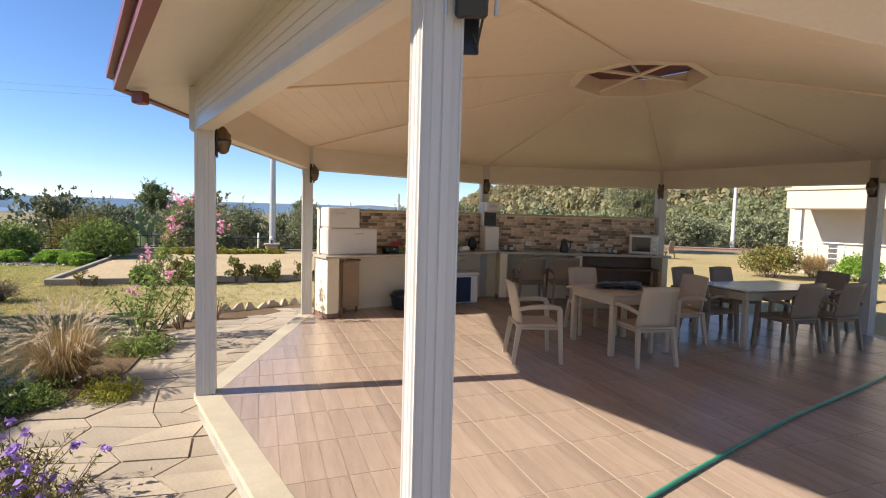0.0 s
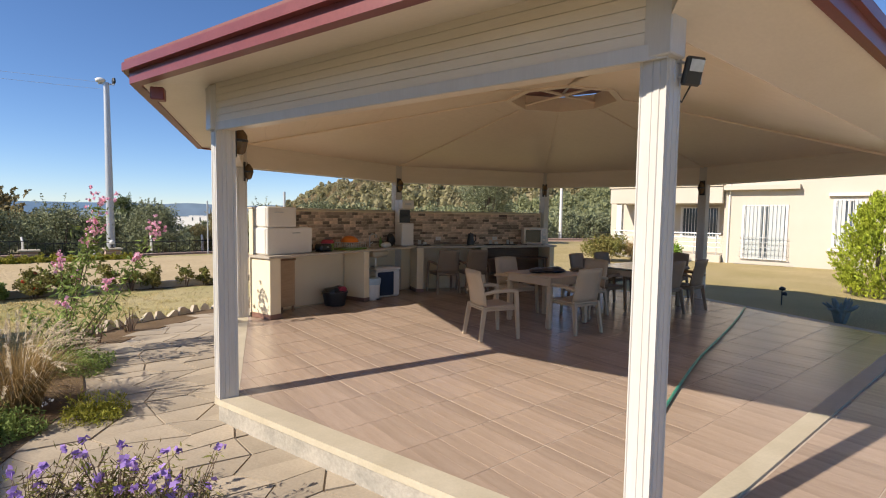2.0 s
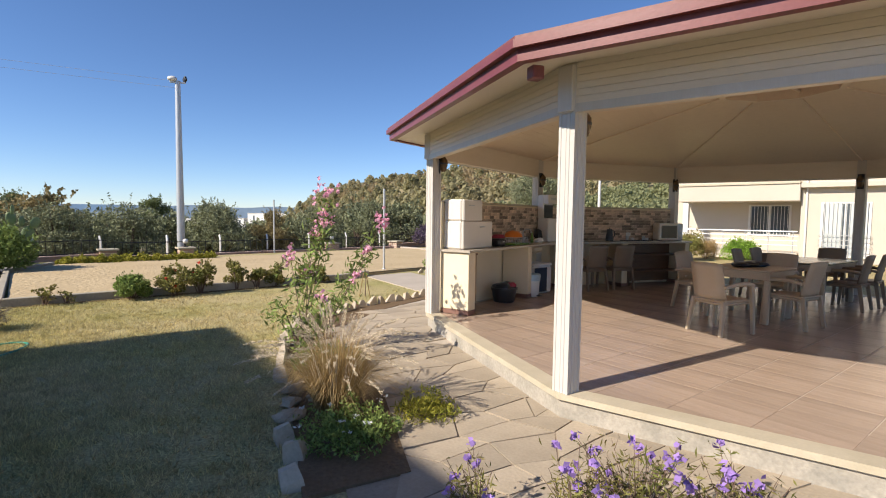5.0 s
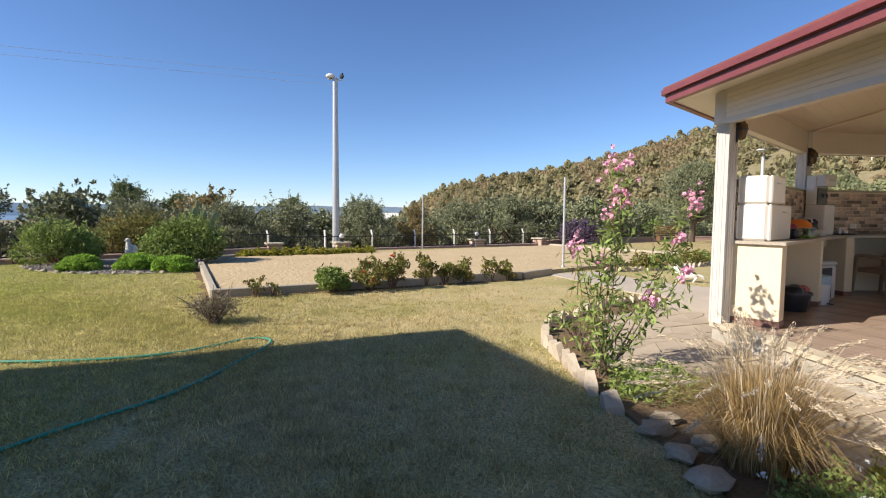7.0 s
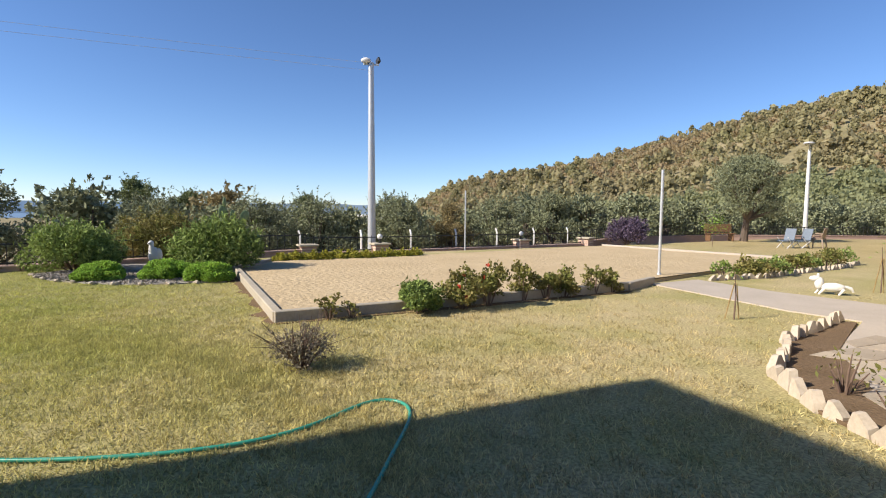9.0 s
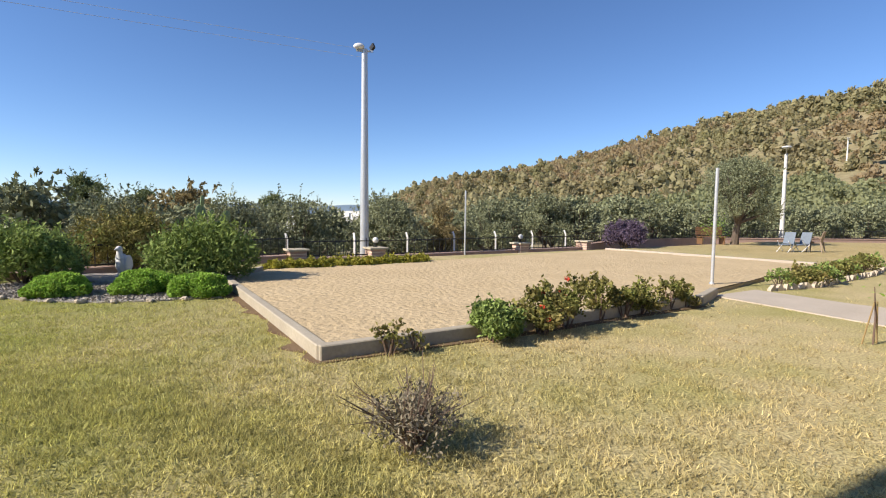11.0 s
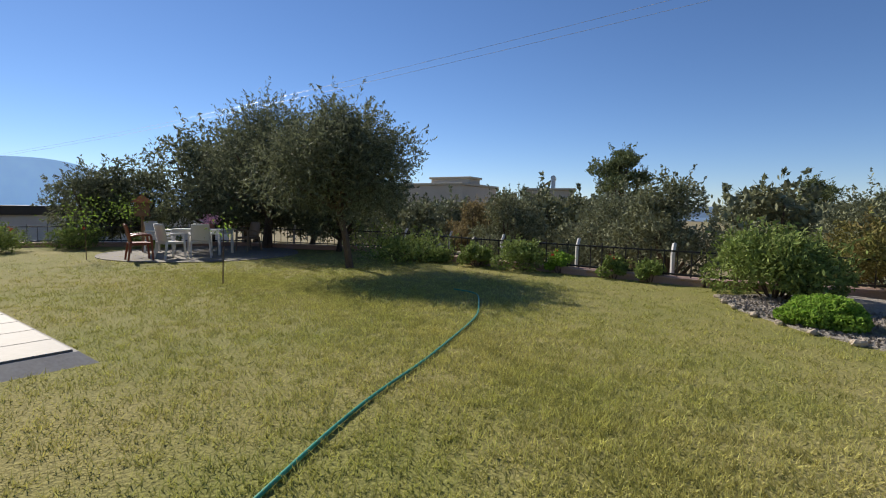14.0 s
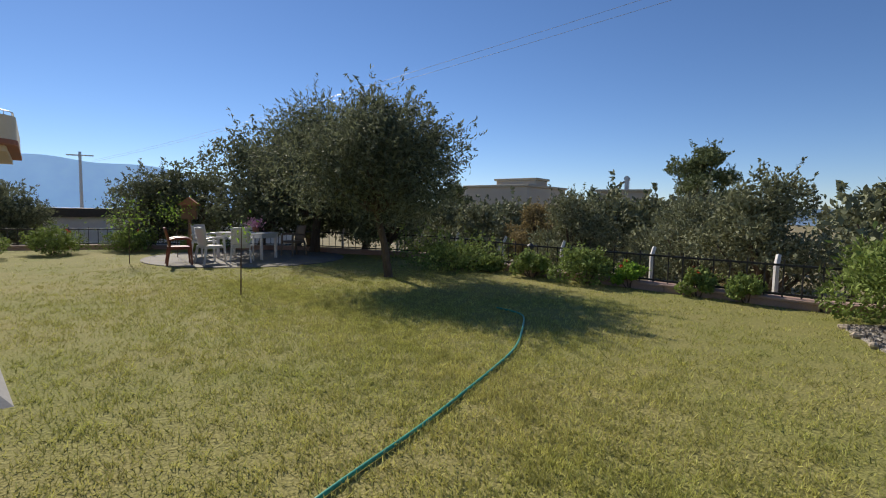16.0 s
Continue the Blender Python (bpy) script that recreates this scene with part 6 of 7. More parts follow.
for i, (x, y, a) in enumerate(along([(-5.25, 6.35), (-5.2, 6.8), (-5.17, 7.3), (-5.1, 8.0), (-4.8, 8.75), (-4.4, 9.05), (-3.73, 9.8), (-2.9, 10.25), (-2.0, 10.8)], .235)):
    ob = new("edging_stone", shapes[i % 6])
    s = rn.uniform(.6, 1.05)
    ob.matrix_basis = pose(x, y, 0.0, rn.uniform(-14, 4), rn.uniform(-10, 10), a + rn.uniform(-14, 14)) @ Matrix.Diagonal((s, 1, rn.uniform(.75, 1.1), 1))
    tagged(ob, "pale upright border stone", "stone", "border edging stones")
for i, (x, y, w, h, a) in enumerate(((-5.25, 5.95, .18, .15, 80), (-5.27, 4.46, .15, .15, 100), (-5.2, 4.15, .18, .15, 70), (-5.25, 3.8, .17, .13, 95))):
    ob = solid("border_boulder", stone_shape(w, .14, h, 30 + i), STONE, "pale chunky stone at the lawn edge", "stone", group="lawn edge stones")
    ob.matrix_basis = pose(x, y, 0, -12, 6, a)
for i, (x, y, r) in enumerate(((-5.15, 5.5, .17), (-4.95, 5.25, .16), (-5.2, 5.15, .15), (-5.0, 5.65, .14), (-5.22, 4.85, .2))):
    solid("flat_rock", Geo().blob((0, 0, .02), (r * .75, r * .6, .045), 9, 6, .5, i), FLAG, "flat pale rock in the border", "stone", group="flat border rocks", at=pose(x, y, .03, 0, 0, 50 * i))
for i, (x, y, a) in enumerate(along([(-1.0, 15.0), (.6, 15.35), (2.6, 16.3), (4.2, 17.0), (6.0, 18.1)], .24)):
    ob = new("edging_stone", shapes[(i * 5) % 6])
    ob.matrix_basis = pose(x, y, 0, rn.uniform(-10, 4), 0, a + rn.uniform(-14, 14)) @ Matrix.Diagonal((.7, 1, .75, 1))
    tagged(ob, "small white border stone", "stone", "white border stones")
for i, (x, y, a) in enumerate(along([(-16.4, 16.9), (-15.6, 16.05), (-14.5, 15.45), (-13.5, 15.2), (-12.7, 15.25), (-11.8, 15.5)], .52)):
    solid("bed_rock", Geo().blob((0, 0, .02), (rn.uniform(.04, .11), rn.uniform(.04, .08), .04), 8, 6, .5, i), STONE, "pale rock edging the gravel bed", "stone", group="gravel bed rocks", at=pose(x, y, .01, 0, 0, 37 * i))

# white statue
g = Geo()
g.blob((0, 0, .17), (.24, .085, .10), 14, 9)
g.blob((-.25, 0, .25), (.09, .065, .14), 12, 8)
g.blob((-.33, 0, .35), (.11, .055, .065), 12, 8)
g.blob((-.27, .03, .42), (.03, .02, .05), 8, 6)
g.tube([(.22, 0, .2), (.33, 0, .16), (.38, 0, .08)], [.03, .035, .015], 8)
for x, y in ((-.2, .07), (-.16, -.07), (.16, .07), (.2, -.07)):
    g.tube([(x, y, .14), (x - .06, y, .06), (x - .1, y, .0)], [.035, .028, .022], 7)
solid("animal_statue", g, WHITE, "small white plaster animal statue on the grass", "statue", at=pose(.05, 13.0, .0, 0, 0, -35) @ Matrix.Scale(.85, 4), smooth=True)

# saplings
def sapling(x, y, h, label, leafy, stakes, seed, wide=.16):
    rnd = np.random.default_rng(seed)
    t = thing("sapling", label, "sapling", pose(x, y, 0))
    part("trunk", Geo().tube([(0, 0, -.05), (.02, .01, h * .5), (0, .03, h)], [.012, .01, .005], 6), TWIG, t)
    for i in range(stakes):
        part("stake", Geo().tube([(.12 * (-1) ** i, .05, -.05), (.02 * (-1) ** i, 0, h * .75)], .009, 5), STRAW, t)
    if leafy:
        p = rnd.normal(size=(leafy, 3)) * (wide, wide, wide * .9) + (0, 0, h * .92)
        part("crown", quad_mesh("crown", leaves(p, .07, rnd, .45, .2)), BRIGHT, t)


sapling(-3.42, 11.1, .7, "thin staked sapling on the lawn", 8, 2, 1)
sapling(-21.3, 9.65, 1.15, "thin young tree on the lawn", 40, 0, 2)
sapling(6.6, 25.8, 1.15, "young tree with yellow green leaves", 260, 0, 6, .3)
sapling(1.2, 13.1, .9, "thin staked sapling behind the path", 10, 2, 3)
sapling(-27.2, 7.05, 1.25, "young green fruit tree by the patio", 260, 0, 4, .3)
sapling(-28.6, 8.0, 1.45, "young green fruit tree behind the patio", 240, 0, 5, .28)
for i, (x, y, r, h) in enumerate(((-29.0, 3.2, .8, .95), (-30.4, 4.6, .9, .8), (-31.2, 6.4, .9, .75), (-30.6, 8.6, .9, .7), (-30.5, 2.2, .8, .9))):
    make_bush("rose_bush", "rose bush with red flowers in front of the fence", x, y, r, h, BUSH, 150 + i, 2600, .08, .5, 10, flowers=REDF, nf=4 if i in (0, 4) else 1, group="rose bushes by the fence", fill=.35)

# ---- garden trees ----
DARKOL = mat("dark olive leaves", (0.21, 0.235, 0.145), (0.15, 0.17, 0.095), 0.5, scale=1.2, fine=5, bump=0, vary=.15, island=.45, thin=.3)
t = make_tree("olive_tree", "spreading olive tree on the lawn", "tree", 3.75, 2.15, 1.5, .085, DARKOL, 201, 36000, .11, 30, .27, droop=.4, shoots=18)
t.matrix_basis = pose(-22.95, 12.65, -.02, 0, 0, 40)
t = make_tree("olive_tree", "taller olive tree beside the patio", "tree", 4.7, 2.6, 1.3, .16, DARKOL, 202, 30000, .13, 28, .25, droop=.25, shoots=30)
t.matrix_basis = pose(-29.6, 12.0, -.02)
t = make_tree("olive_tree", "dark leafy tree behind the patio", "tree", 4.7, 2.3, .7, .14, DARKOL, 203, 11000, .19, 22, .38, droop=.2)
place(t, [(-31.6, 10.4, 0, 0, .96), (-33.9, 6.7, -.3, 70, .68), (-34.4, 8.0, -.3, 200, .78), (-34.8, .9, -.3, 90, .76), (-34.7, 2.2, -.3, 20, .5), (-34.5, 12.5, -.3, 120, 1.0), (-33.0, 14.5, -.4, 250, .95), (-32.8, 11.8, -.2, 20, .95), (-27.5, 13.9, 0, 220, .62)])
t = make_tree("olive_tree", "broad silvery olive tree near the hillside", "tree", 5.0, 2.35, 1.5, .20, OLIVE, 204, 30000, .12, 26, .32, droop=.1)
t.matrix_basis = pose(11.6, 30.2, -.2)
PINE2 = make_tree("pine_tree", "tall dark pine beyond the fence", "tree", 9.0, 3.0, 3.8, .22, PINE, 205, 15000, .23, 34, .35, kind="pine")
place(PINE2, [(-43, 45, -3.2, 0, 1.12), (-32.9, 59.3, -3.8, 100, .92), (-17.2, 63.9, -3.8, 200, .78), (-29.3, 60.8, -3.8, 300, .8), (-60, 30, -3, 40, .8)])
conifer = thing("golden_conifer", "golden green conifer in front of the villa", "tree", pose(11.6, 7.3, -.1))
part("trunk", Geo().tube([(0, 0, -.1), (0, 0, 1.2), (0, 0, 2.4)], [.07, .05, .02], 8), BARK, conifer)
rnd = np.random.default_rng(77)
vv = []
for i in range(420):
    z = .35 + 2.25 * rnd.random() ** 1.15
    a = rnd.uniform(0, 2 * math.pi)
    rr = 1.02 * math.sin(math.pi * min(1, (z + .05) / 2.75) ** .72) ** .8 * rnd.uniform(.72, 1.05)
    tip = np.array((rr * math.cos(a), rr * math.sin(a), z + .14))
    inn = np.array((rr * .55 * math.cos(a), rr * .55 * math.sin(a), z - .22))
    q = rnd.random((46, 1))
    p = inn + (tip - inn) * q + rnd.normal(size=(46, 3)) * .055 * (1.15 - q)
    vv.append(leaves(p, .085, rnd, .35, .9, np.repeat((tip - inn)[None] * 2, 46, 0)))
part("crown", quad_mesh("crown", np.concatenate(vv)), GOLDCON, conifer)
t = thing("agave", "blue grey agave at the edge of the gazebo", "succulent", pose(7.35, 5.5, 0))
for i in range(26):
    a, u = i * 2.4, .35 + .65 * (i % 9) / 8
    d = Vector((math.cos(a), math.sin(a), 0))
    part("leaf", Geo().tube([d * .04, d * .15 * u + Vector((0, 0, .24)), d * .36 * u + Vector((0, 0, .58 - .30 * u))], [.05, .045, .006], 5), AGAVE, t)
make_bush("round_shrub", "yellow green rounded shrub in front of the villa", 11.2, 17.2, 1.0, 1.3, ROSELEAF, 160, 6000, .08, .5, 12, z=-.1, fill=.5)
make_bush("villa_shrub", "green shrub beside the villa terrace", 13.9, 16.6, .8, 1.0, BRIGHT, 161, 4000, .09, .4, 10, z=-.1, fill=.4)
make_bush("dry_grass", "dry pinkish grass clump beside the terrace", 13.0, 17.6, .6, .9, STRAW, 162, 2400, .2, .06, 9, z=-.1, up=1.5)
t = thing("planter", "dark green planter box on the lawn", "planter", pose(9.9, 12.0, -.02, 0, 0, 30)) 
part("box", Geo().box(-.45, .45, -.2, .2, 0, .35, .02), BUSH, t)
t = thing("garden_spot", "small black solar lights on the grass", "garden lamp", pose(8.1, 7.16, 0))
part("spike", Geo().tube([(0, 0, -.05), (0, 0, .34)], .012, 6), BAKELITE, t)
part("head", Geo().lathe([(.06, .34), (.07, .38), (.02, .42)], 10), BAKELITE, t)
part("head", Geo(pose(.08, 0, -.12)).lathe([(.05, .34), (.06, .38), (.02, .42)], 10), BAKELITE, t)

# ---- patio under the olive trees ----
# stone colour darkened to hold the shade of the olive trees
FLAGP = mat("grey patio stone", (0.25, 0.23, 0.20), (0.18, 0.165, 0.145), 0.85, scale=2, fine=20, bump=.3)
solid("patio", Geo().lathe([(2.75, -.1), (2.75, .02)], 40, (-28.2, 9.9)), FLAGP, "round grey stone patio under olive trees", "patio", "structure")
white = make_chair(PLASTIC_W, "white moulded plastic armchair on the patio", "white patio chairs")
white.matrix_basis = pose(-26.7, 8.95, .022, 0, 0, 120)
copy_thing(white, pose(-26.75, 9.7, .022, 0, 0, 175))
copy_thing(white, pose(-28.8, 8.7, .022, 0, 0, 40))
red = make_chair(PLASTIC_R, "red brown plastic armchair on the patio", "red patio chairs")
red.matrix_basis = pose(-26.5, 8.25, .022, 0, 0, 100)
copy_thing(brown, pose(-28.4, 11.2, .022, 0, 0, -60))
make_table("white plastic patio table", 1.5, .85, .74, pose(-27.9, 9.0, .022, 0, 0, 55), PLASTIC_W, PLASTIC_W)
t = thing("flower_pot", "pink flowers in a pot on the patio table", "potted flowers", pose(-28.1, 10.1, .764))
part("pot", Geo().lathe([(.08, 0), (.11, .14)], 14), TERRACOTTA, t, smooth=True)
rnd = np.random.default_rng(6)
part("flowers", quad_mesh("flowers", leaves(rnd.normal(size=(260, 3)) * (.12, .12, .07) + (0, 0, .24), .06, rnd, .9, .3)), PINKF, t)
t = thing("bird_house", "small brown wooden bird house on a post", "bird house", pose(-29.0, 8.3, 0))
part("post", Geo().tube([(0, 0, -.1), (0, 0, 1.1)], .05, 8), WOODP, t)
part("box", Geo().box(-.22, .22, -.2, .2, 1.1, 1.5, .01), WOODP, t)
part("roof", Geo().prism([(-.3, -.28), (.3, -.28), (.3, .28), (-.3, .28)], 1.501, [1.5, 1.5, 1.55, 1.55]).add([(-.3, -.28, 1.52), (.3, -.28, 1.52), (.3, .28, 1.52), (-.3, .28, 1.52), (-.3, 0, 1.75), (.3, 0, 1.75)], [(0, 1, 5, 4), (2, 3, 4, 5), (0, 4, 3), (1, 2, 5), (0, 3, 2, 1)]), TERRACOTTA, t)

# ---- terrace of the main house ----
TERR = pose(-16.83, 8.14, 0, 0, 0, math.degrees(math.atan2(-.388, -.921)))
# local x runs along the terrace, the house lies towards +y
PALEC = mat("pale terrace concrete", (0.36, 0.35, 0.33), (0.29, 0.28, 0.27), 0.85, scale=3, fine=30, bump=.2)
sun_terrace = solid("sun_terrace", Geo().add([(0, 0, -.012), (3.75, 0, -.012), (3.75, 2.3, -.012), (0, 2.3, -.012), (.22, .11, .09), (3.75, .11, .09), (3.75, 2.3, .09), (.22, 2.3, .09)], [(0, 3, 2, 1), (4, 5, 6, 7), (0, 1, 5, 4), (1, 2, 6, 5), (2, 3, 7, 6), (3, 0, 4, 7)]), PALEC, "pale concrete edge of the house terrace", "terrace", "structure", at=TERR)
t = thing("sun_lounger", "white folding lounger on the terrace", "lounger", pose(-19.5, 5.8, .112, 0, 0, 200))
part("frame", Geo().tube([(-.8, -.3, .3), (.3, -.3, .3), (.9, -.3, .75)], .025, 6).tube([(-.8, .3, .3), (.3, .3, .3), (.9, .3, .75)], .025, 6), PLASTIC_W, t)
part("sling", Geo().box(-.8, .3, -.28, .28, .3, .315, .004), PLASTIC_W, t)
for x in (-.6, .4):
    for y in (-.3, .3):
        part("leg", Geo().tube([(x, y, .3), (x + .15, y, .0)], .02, 6), PLASTIC_W, t)
solid("rock_bed", Geo().prism([(-20.5, 6.5), (-23.85, 5.38), (-24.05, 4.7), (-20.45, 5.9)], -.1, .05), EARTH, "small bed of earth beside the terrace", "soil", "structure")
rn = random.Random(21)
for i in range(46):
    u, v = rn.random(), rn.random()
    x, y = -20.7 - 3.0 * u, 6.3 - 1.1 * u - .42 * v
    solid("bed_stone", Geo().blob((0, 0, .03), (rn.uniform(.10, .2), rn.uniform(.08, .14), .08), 8, 6, .6, i), PINKWALL if i % 3 else STONE, "rough reddish stone in the bed", "stone", group="bed stones", at=pose(x, y, .06, 0, 0, 40 * i))
g = Geo()
strip(g, (-20.35, 6.62), (-23.9, 5.45), .16, -.1, .08, .01)
solid("bed_kerb", g, PALEC, "pale concrete kerb between lawn and stone bed", "kerb", "structure")
solid("terrace_walk", Geo().prism([(-20.42, 5.86), (-24.0, 4.64), (-24.3, 3.4), (-20.9, 4.5)], -.1, .09), PALEC, "pale concrete walk beside the house", "path", "structure")

# benches near the hillside
SLING = mat("grey blue sling fabric", (0.17, 0.20, 0.24), (0.13, 0.16, 0.20), 0.8, scale=8, fine=60, bump=.2)
for x, y, a in ((9.6, 25.0, 200), (10.3, 24.9, 190)):
    t = thing("folding_chair", "white and blue folding garden chair", "chair", pose(x, y, 0, 0, 0, a) @ Matrix.Scale(.8, 4), group="folding chairs")
    part("seat", Geo().box(-.3, .3, -.28, .28, .40, .43, .006), SLING, t)
    part("backrest", Geo(pose(-.3, 0, .43, 0, -18, 0)).box(-.02, .02, -.28, .28, 0.02, .7, .006), SLING, t)
    for s in (-.28, .28):
        part("leg", Geo().tube([(-.35, s, 0), (.3, s, .62)], .02, 6), PLASTIC_W, t)
        part("leg", Geo().tube([(.35, s, 0), (-.3, s, .42)], .02, 6), PLASTIC_W, t)
copy_thing(brown, pose(11.1, 24.9, .002, 0, 0, 120))
t = thing("wooden_bench", "brown slatted wooden bench under the olive tree", "bench", pose(10.3, 30.4, 0, 0, 0, -10))
for i in range(4):
    part("seat_slat", Geo().box(-.75, .75, -.25 + i * .13, -.15 + i * .13, .42, .45, .004), WOODP, t)
    part("back_slat", Geo().box(-.75, .75, .28, .31, .52 + i * .11, .60 + i * .11, .004), WOODP, t)
for x in (-.65, .6):
    part("leg", Geo().box(x, x + .06, -.22, .31, 0, .419, .006), WOODP, t)
    part("back_post", Geo().box(x, x + .06, .311, .35, .42, .98, .006), WOODP, t)
# ---- pieces: cladding, tiles, flagstones, grass ----
rn = random.Random(33)
brick_meshes = []
for w in (.11, .16, .21):
    me = Geo().box(-w / 2, w / 2, -.018, 0, -.027, .027, .004).mesh("stone_piece")
    me.materials.append(BRICK)
    brick_meshes.append((w, me))
for nm, m, x0, x1 in (("wall_northwest", M1, .24, L1 - .04), ("wall_north", M2, .05, L2 - .14)):
    w = bpy.data.objects[nm]
    for row in range(12):
        x = x0
        while x < x1 - .05:
            ww, me = brick_meshes[rn.choice((0, 1, 1, 2))]
            ww = min(ww, x1 - x)
            ob = new("stone_piece", me)
            ob.parent = w
            ob.matrix_basis = pose(x + ww / 2, -.0605 + rn.uniform(-.004, .0), 1.012 + row * .0575) @ Matrix.Diagonal(((ww - .004) / (max(v.co.x for v in me.vertices) * 2), 1, 1, 1))
            x += ww

# floor tiles, each of four boards
TA = 18.5
ca, sa = math.cos(radians(TA)), math.sin(radians(TA))
g = Geo()
TS = .546
for i in range(4):
    y0 = -TS / 2 + .002 + i * TS / 4
    xa, xb, ya, yb = -TS / 2 + .005, TS / 2 - .005, y0 + (.003 if i == 0 else 0), y0 + TS / 4 - (.003 if i < 3 else .007)
    # each board of the tile is very slightly crowned
    ym, cr = (ya + yb) / 2, .0010
    g.add([(xa, ya, -.03), (xb, ya, -.03), (xb, yb, -.03), (xa, yb, -.03), (xa, ya, -cr), (xb, ya, -cr), (xb, ym, 0), (xa, ym, 0), (xb, yb, -cr), (xa, yb, -cr)],
          [(4, 5, 6, 7), (7, 6, 8, 9), (0, 1, 5, 4), (2, 3, 9, 8), (1, 2, 8, 6, 5), (3, 0, 4, 7, 9)])
tile = g.mesh("floor_tile")
tile.materials.append(TILE)
ring = [octo(RP - .12, k) for k in range(8)]


def clip(poly, region):
    """Clip a convex polygon by a convex region (counter-clockwise)."""
    out = poly
    for (x0, y0), (x1, y1) in zip(region, region[1:] + region[:1]):
        if not out:
            break
        res = []
        side = [(x1 - x0) * (y - y0) - (y1 - y0) * (x - x0) for x, y in out]
        for i in range(len(out)):
            p, q, sp, sq = out[i - 1], out[i], side[i - 1], side[i]
            if (sp >= 0) != (sq >= 0):
                t = sp / (sp - sq)
                res.append((p[0] + (q[0] - p[0]) * t, p[1] + (q[1] - p[1]) * t))
            if sq >= 0:
                res.append(q)
        out = res
    return out


def ccw(poly):
    a = sum(x0 * y1 - x1 * y0 for (x0, y0), (x1, y1) in zip(poly, poly[1:] + poly[:1]))
    return poly if a > 0 else poly[::-1]


def lay_tiles(region, parent, z, ox, oy, n):
    region = ccw(region)
    for i in range(-n, n):
        for j in range(-n, n):
            u, v = (i + .5) * TS + ox, (j + .5) * TS + oy
            # boards run along the second axis
            cx, cy = CX + u * ca - v * sa, CY + u * sa + v * ca
            if math.hypot(cx - CX, cy - CY) > 9.5:
                continue
            m = pose(cx, cy, z, 0, 0, TA + 90)
            corners = [(cx + a * ca - b * sa, cy + a * sa + b * ca) for a, b in ((-TS / 2, -TS / 2), (TS / 2, -TS / 2), (TS / 2, TS / 2), (-TS / 2, TS / 2))]
            if all(inside(p, region) for p in corners):
                ob = new("floor_tile", tile)
                ob.parent = parent
                ob.matrix_basis = m
            else:
                cut = clip(corners, region)
                if len(cut) > 2:
                    inv = m.inverted()
                    gg = Geo()
                    for k in range(4):
                        b0 = -TS / 2 + k * TS / 4 + .001
                        st = [(a, b) for a, b in ((-TS / 2 + .002, b0), (TS / 2 - .002, b0), (TS / 2 - .002, b0 + TS / 4 - .002), (-TS / 2 + .002, b0 + TS / 4 - .002))]
                        st = [tuple((m @ Vector((a, b, 0))).xy) for a, b in st]
                        c2 = clip(st, region)
                        if len(c2) > 2:
                            loc = [tuple((inv @ Vector((a, b, z))).xy) for a, b in c2]
                            gg.prism(loc, -.03, 0)
                    if gg.n:
                        me = gg.mesh("floor_tile")
                        me.materials.append(TILE)
                        ob = new("floor_tile", me)
                        ob.parent = parent
                        ob.matrix_basis = m


lay_tiles(ring, floor, ZF - .002, .12, .30, 11)
terrace = bpy.data.objects["terrace"]
lay_tiles([(-.92, 1.185), (.2, -1.85), (2.86, -3.0), (2.86, 2.515)], terrace, ZF - .016, .12, .30, 18)
lay_tiles([(2.86, 2.515), (2.86, -3.0), (5.0, -3.9), (9.4, 2.2), (6.02, 3.62)], terrace, ZF - .016, .12, .30, 18)
TILEW = mat("white patterned terrace tile", (0.155, 0.15, 0.14), (0.13, 0.125, 0.116), 0.6, scale=3, fine=14, bump=.2, rand=.05)
tw = Geo().box(-.285, .285, -.285, .285, -.01, .018, .006).mesh("terrace_tile")
tw.materials.append(TILEW)
for i in range(6):
    for j in range(3):
        ob = new("terrace_tile", tw)
        ob.parent = sun_terrace
        ob.matrix_basis = pose(.53 + i * .58, .43 + j * .58, .092)

# flagstones beside the gazebo
flags = bpy.data.objects["paving_bed"]
rn = random.Random(44)
REG = ccw([(-4.75, 3.6), (-4.45, .5), (-4.3, -3.3), (1.0, -3.3), (-.1, -1.4), (-.75, .95), (-.95, 1.5), (-2.8, 4.35), (-2.8, 6.5), (-4.7, 6.4), (-4.35, 5.2)])
W, H = .44, .31
node = {}


def knot(i, j):
    if (i, j) not in node:
        x = i * W + (j % 2) * W * .4 + rn.uniform(-.12, .12)
        y = j * H + rn.uniform(-.09, .09)
        node[i, j] = (-5.2 + x * .96 - y * .26 + 1.0, -3.6 + y * .96 + x * .26)
    return node[i, j]


for i in range(-4, 24):
    for j in range(-8, 46):
        q = [knot(i, j), knot(i + 1, j), knot(i + 1, j + 1), knot(i, j + 1)]
        cx, cy = sum(p[0] for p in q) / 4, sum(p[1] for p in q) / 4
        path_side = inside((cx, cy), CONC_POLY) and cx < -2.1 and cy < 10
        if not (inside((cx, cy), REG) or path_side):
            continue
        s = rn.uniform(.95, .975)
        q = [((p[0] - cx) * s, (p[1] - cy) * s) for p in q]
        me = Geo().prism(ccw(q), -.04, .0).mesh("flagstone")
        me.materials.append(FLAG)
        ob = new("flagstone", me)
        ob.parent = flags
        ob.matrix_basis = pose(cx, cy, .024 + rn.uniform(-.004, .003) + (.008 if path_side else 0), rn.uniform(-.4, .4), rn.uniform(-.4, .4))

# loose gravel
rnd = np.random.default_rng(51)
gp = [(-16.5, 17.0), (-15.6, 16.1), (-14.5, 15.5), (-13.5, 15.25), (-12.7, 15.3), (-11.75, 15.55), (-11.95, 17.1), (-15.8, 18.0)]
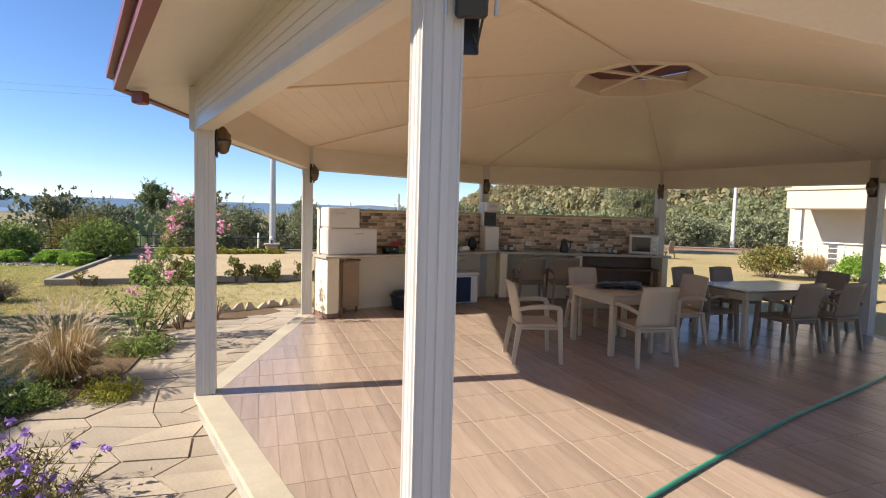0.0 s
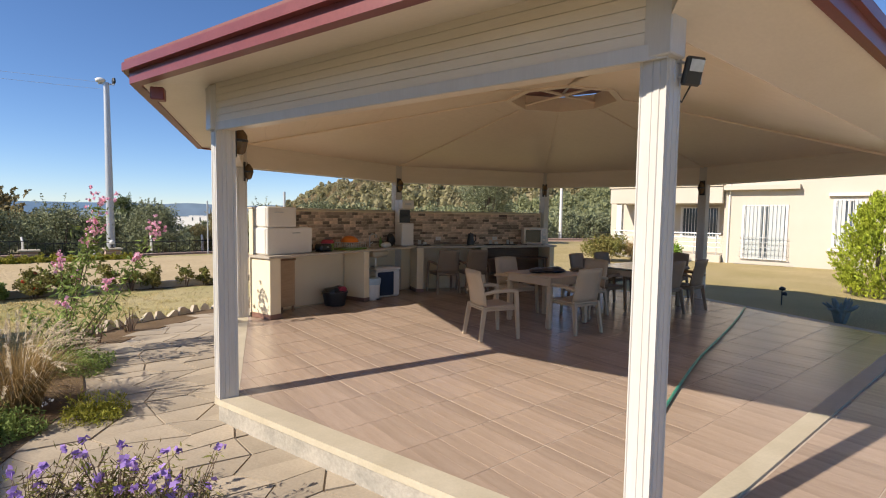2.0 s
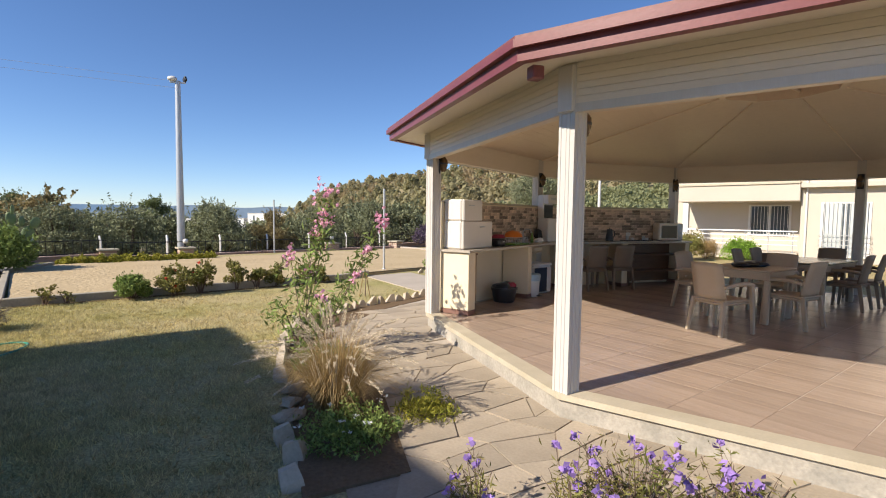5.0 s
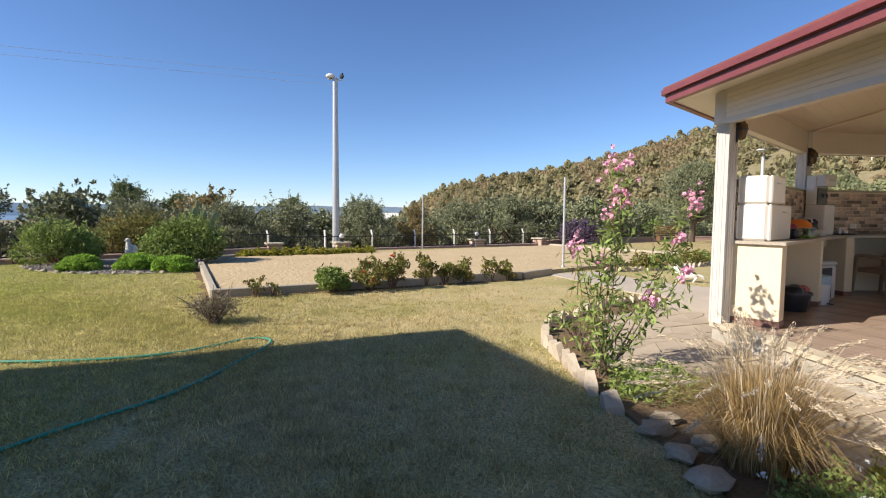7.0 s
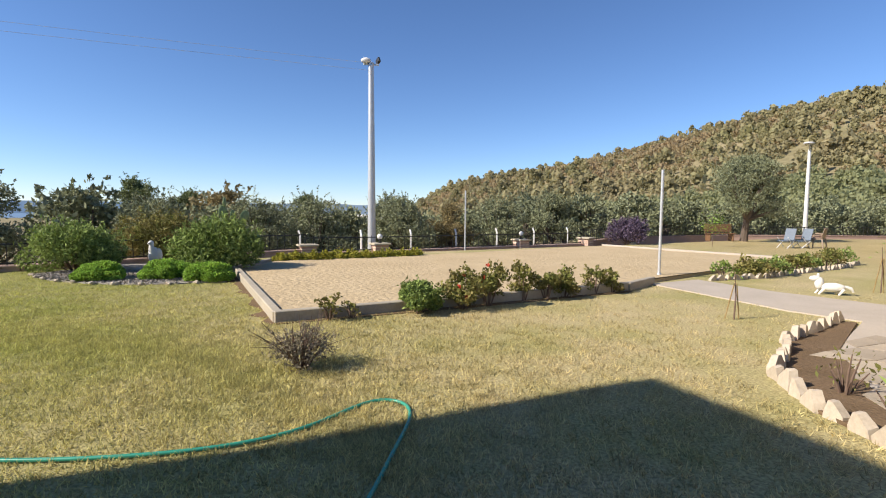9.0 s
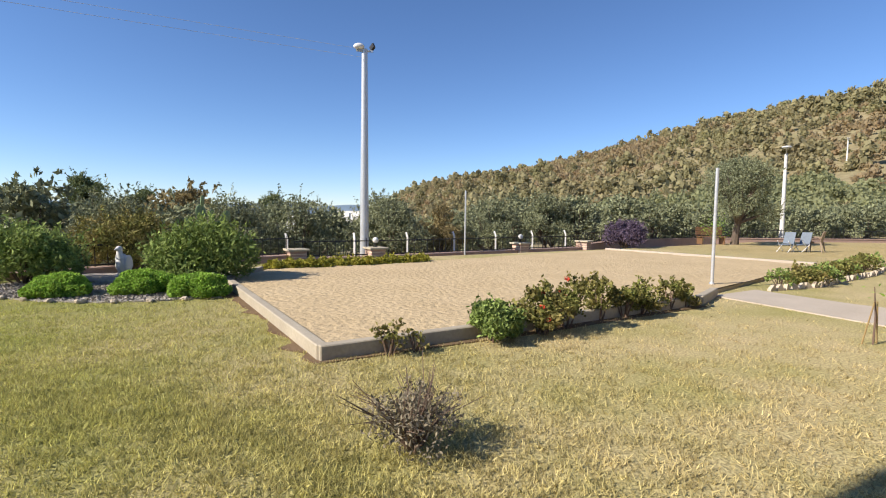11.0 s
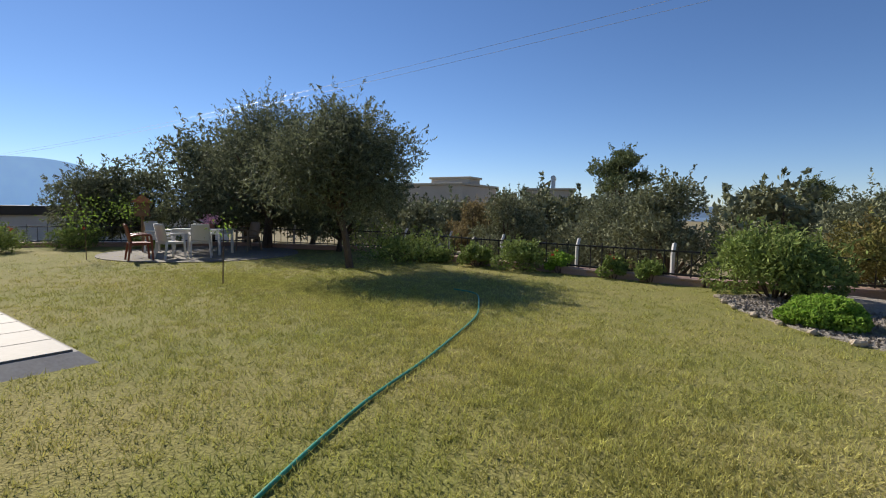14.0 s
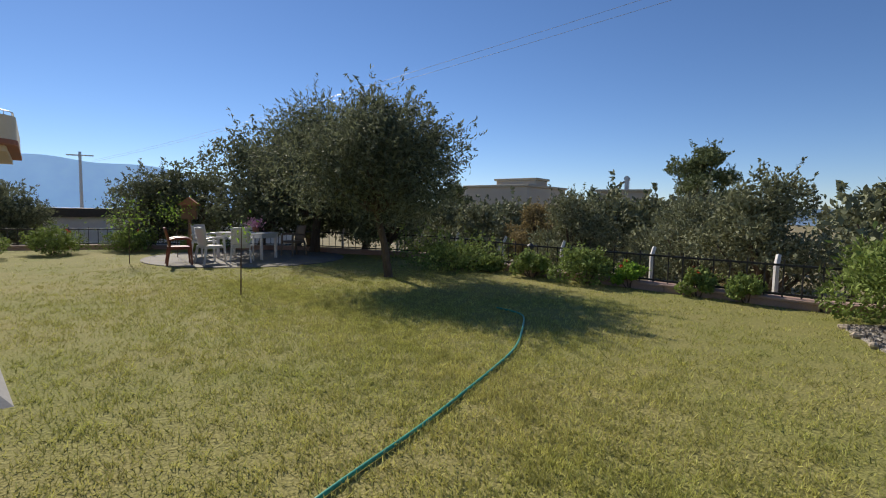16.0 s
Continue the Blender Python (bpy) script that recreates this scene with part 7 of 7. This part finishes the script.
pts = np.column_stack([rnd.uniform(-16.6, -11.6, 9000), rnd.uniform(15.1, 18.0, 9000)])
pts = np.array([p for p in pts if inside(p, gp)])
c = np.column_stack([pts, np.full(len(pts), .035)])
tagged(part("gravel_stones", quad_mesh("gravel_stones", leaves(c, .045, rnd, .9, 0, None, .8)), GRAVEL), "loose grey gravel stones", "gravel", "", "stuff")

# grass blades on the lawn, thicker near the line walked
GRASS = mat("lawn grass blades", (0.43, 0.375, 0.15), (0.58, 0.465, 0.265), 0.8, scale=.55, fine=5, bump=0, vary=.3, island=.4, thin=.3, contrast=.5)
by_x(GRASS, (0.40, 0.415, 0.11), (0.52, 0.485, 0.165), -6.8, -14.0)
bare = [SAND_POLY, CONC_POLY, gp, [(-5.3, 3.4), (-4.2, 3.4), (-4.2, 6.4), (-1.7, 10.7), (-3.7, 9.8), (-5.2, 7.9)],
        [(-16.83, 8.14), (-15.9, 5.9), (-23.6, 4.7), (-23.7, 5.6), (-20.3, 6.7)], KERB_BED]
spine = [(-5.6, 3.0), (-7.5, 5.5), (-8.7, 8.0), (-10.5, 10.0), (-13, 11), (-16, 11.5), (-20, 11.0), (-23, 9.5)]
N = 430000
k = rnd.integers(0, len(spine) - 1, N)
u = rnd.random(N)
sp = np.array(spine)
base = sp[k] + (sp[k + 1] - sp[k]) * u[:, None]
rad = np.abs(rnd.normal(size=N)) * 4.2
ang = rnd.uniform(0, 2 * np.pi, N)
xy = base + np.column_stack([np.cos(ang), np.sin(ang)]) * rad[:, None]
xy = np.repeat(xy[::8], 8, 0)[:N] + rnd.normal(size=(N, 2)) * .045
ok = np.ones(N, bool)


def inside_many(p, poly):
    c = np.zeros(len(p), bool)
    for (x0, y0), (x1, y1) in zip(poly, poly[1:] + poly[:1]):
        hit = ((y0 > p[:, 1]) != (y1 > p[:, 1])) & (p[:, 0] < (x1 - x0) * (p[:, 1] - y0) / (y1 - y0 + 1e-12) + x0)
        c ^= hit
    return c


ok &= inside_many(xy, LAWN_POLY) & ~inside_many(xy, ccw([octo(RP + .1, k) for k in range(8)]))
ok &= ~((xy[:, 0] > -5.2) & (xy[:, 1] < 9))
for b in bare:
    ok &= ~inside_many(xy, b)
patch = np.array([noise.noise(Vector((x * 1.3, y * 1.3, 4))) + .5 * noise.noise(Vector((x * 3.6, y * 3.6, 9))) for x, y in xy])
ok &= patch > -.85 + .25 * rnd.random(N)
xy = xy[ok]
n = len(xy)
h = (.024 + .040 * rnd.random(n))[:, None]
d = rnd.normal(size=(n, 3)) * .7
d[:, 2] = 1
d /= np.linalg.norm(d, axis=1, keepdims=True)
s = np.cross(d, rnd.normal(size=(n, 3)))
s /= np.linalg.norm(s, axis=1, keepdims=True)
b0 = np.column_stack([xy, np.full(n, -.003)])
w = (.0030 + .0024 * rnd.random(n))[:, None]
v = np.stack([b0 - s * w, b0 + s * w, b0 + d * h * .9 + s * w * .4, b0 + d * h], 1).reshape(-1, 3)
tagged(part("grass", quad_mesh("grass", v), GRASS), "short green and straw coloured grass blades", "grass", "", "stuff")
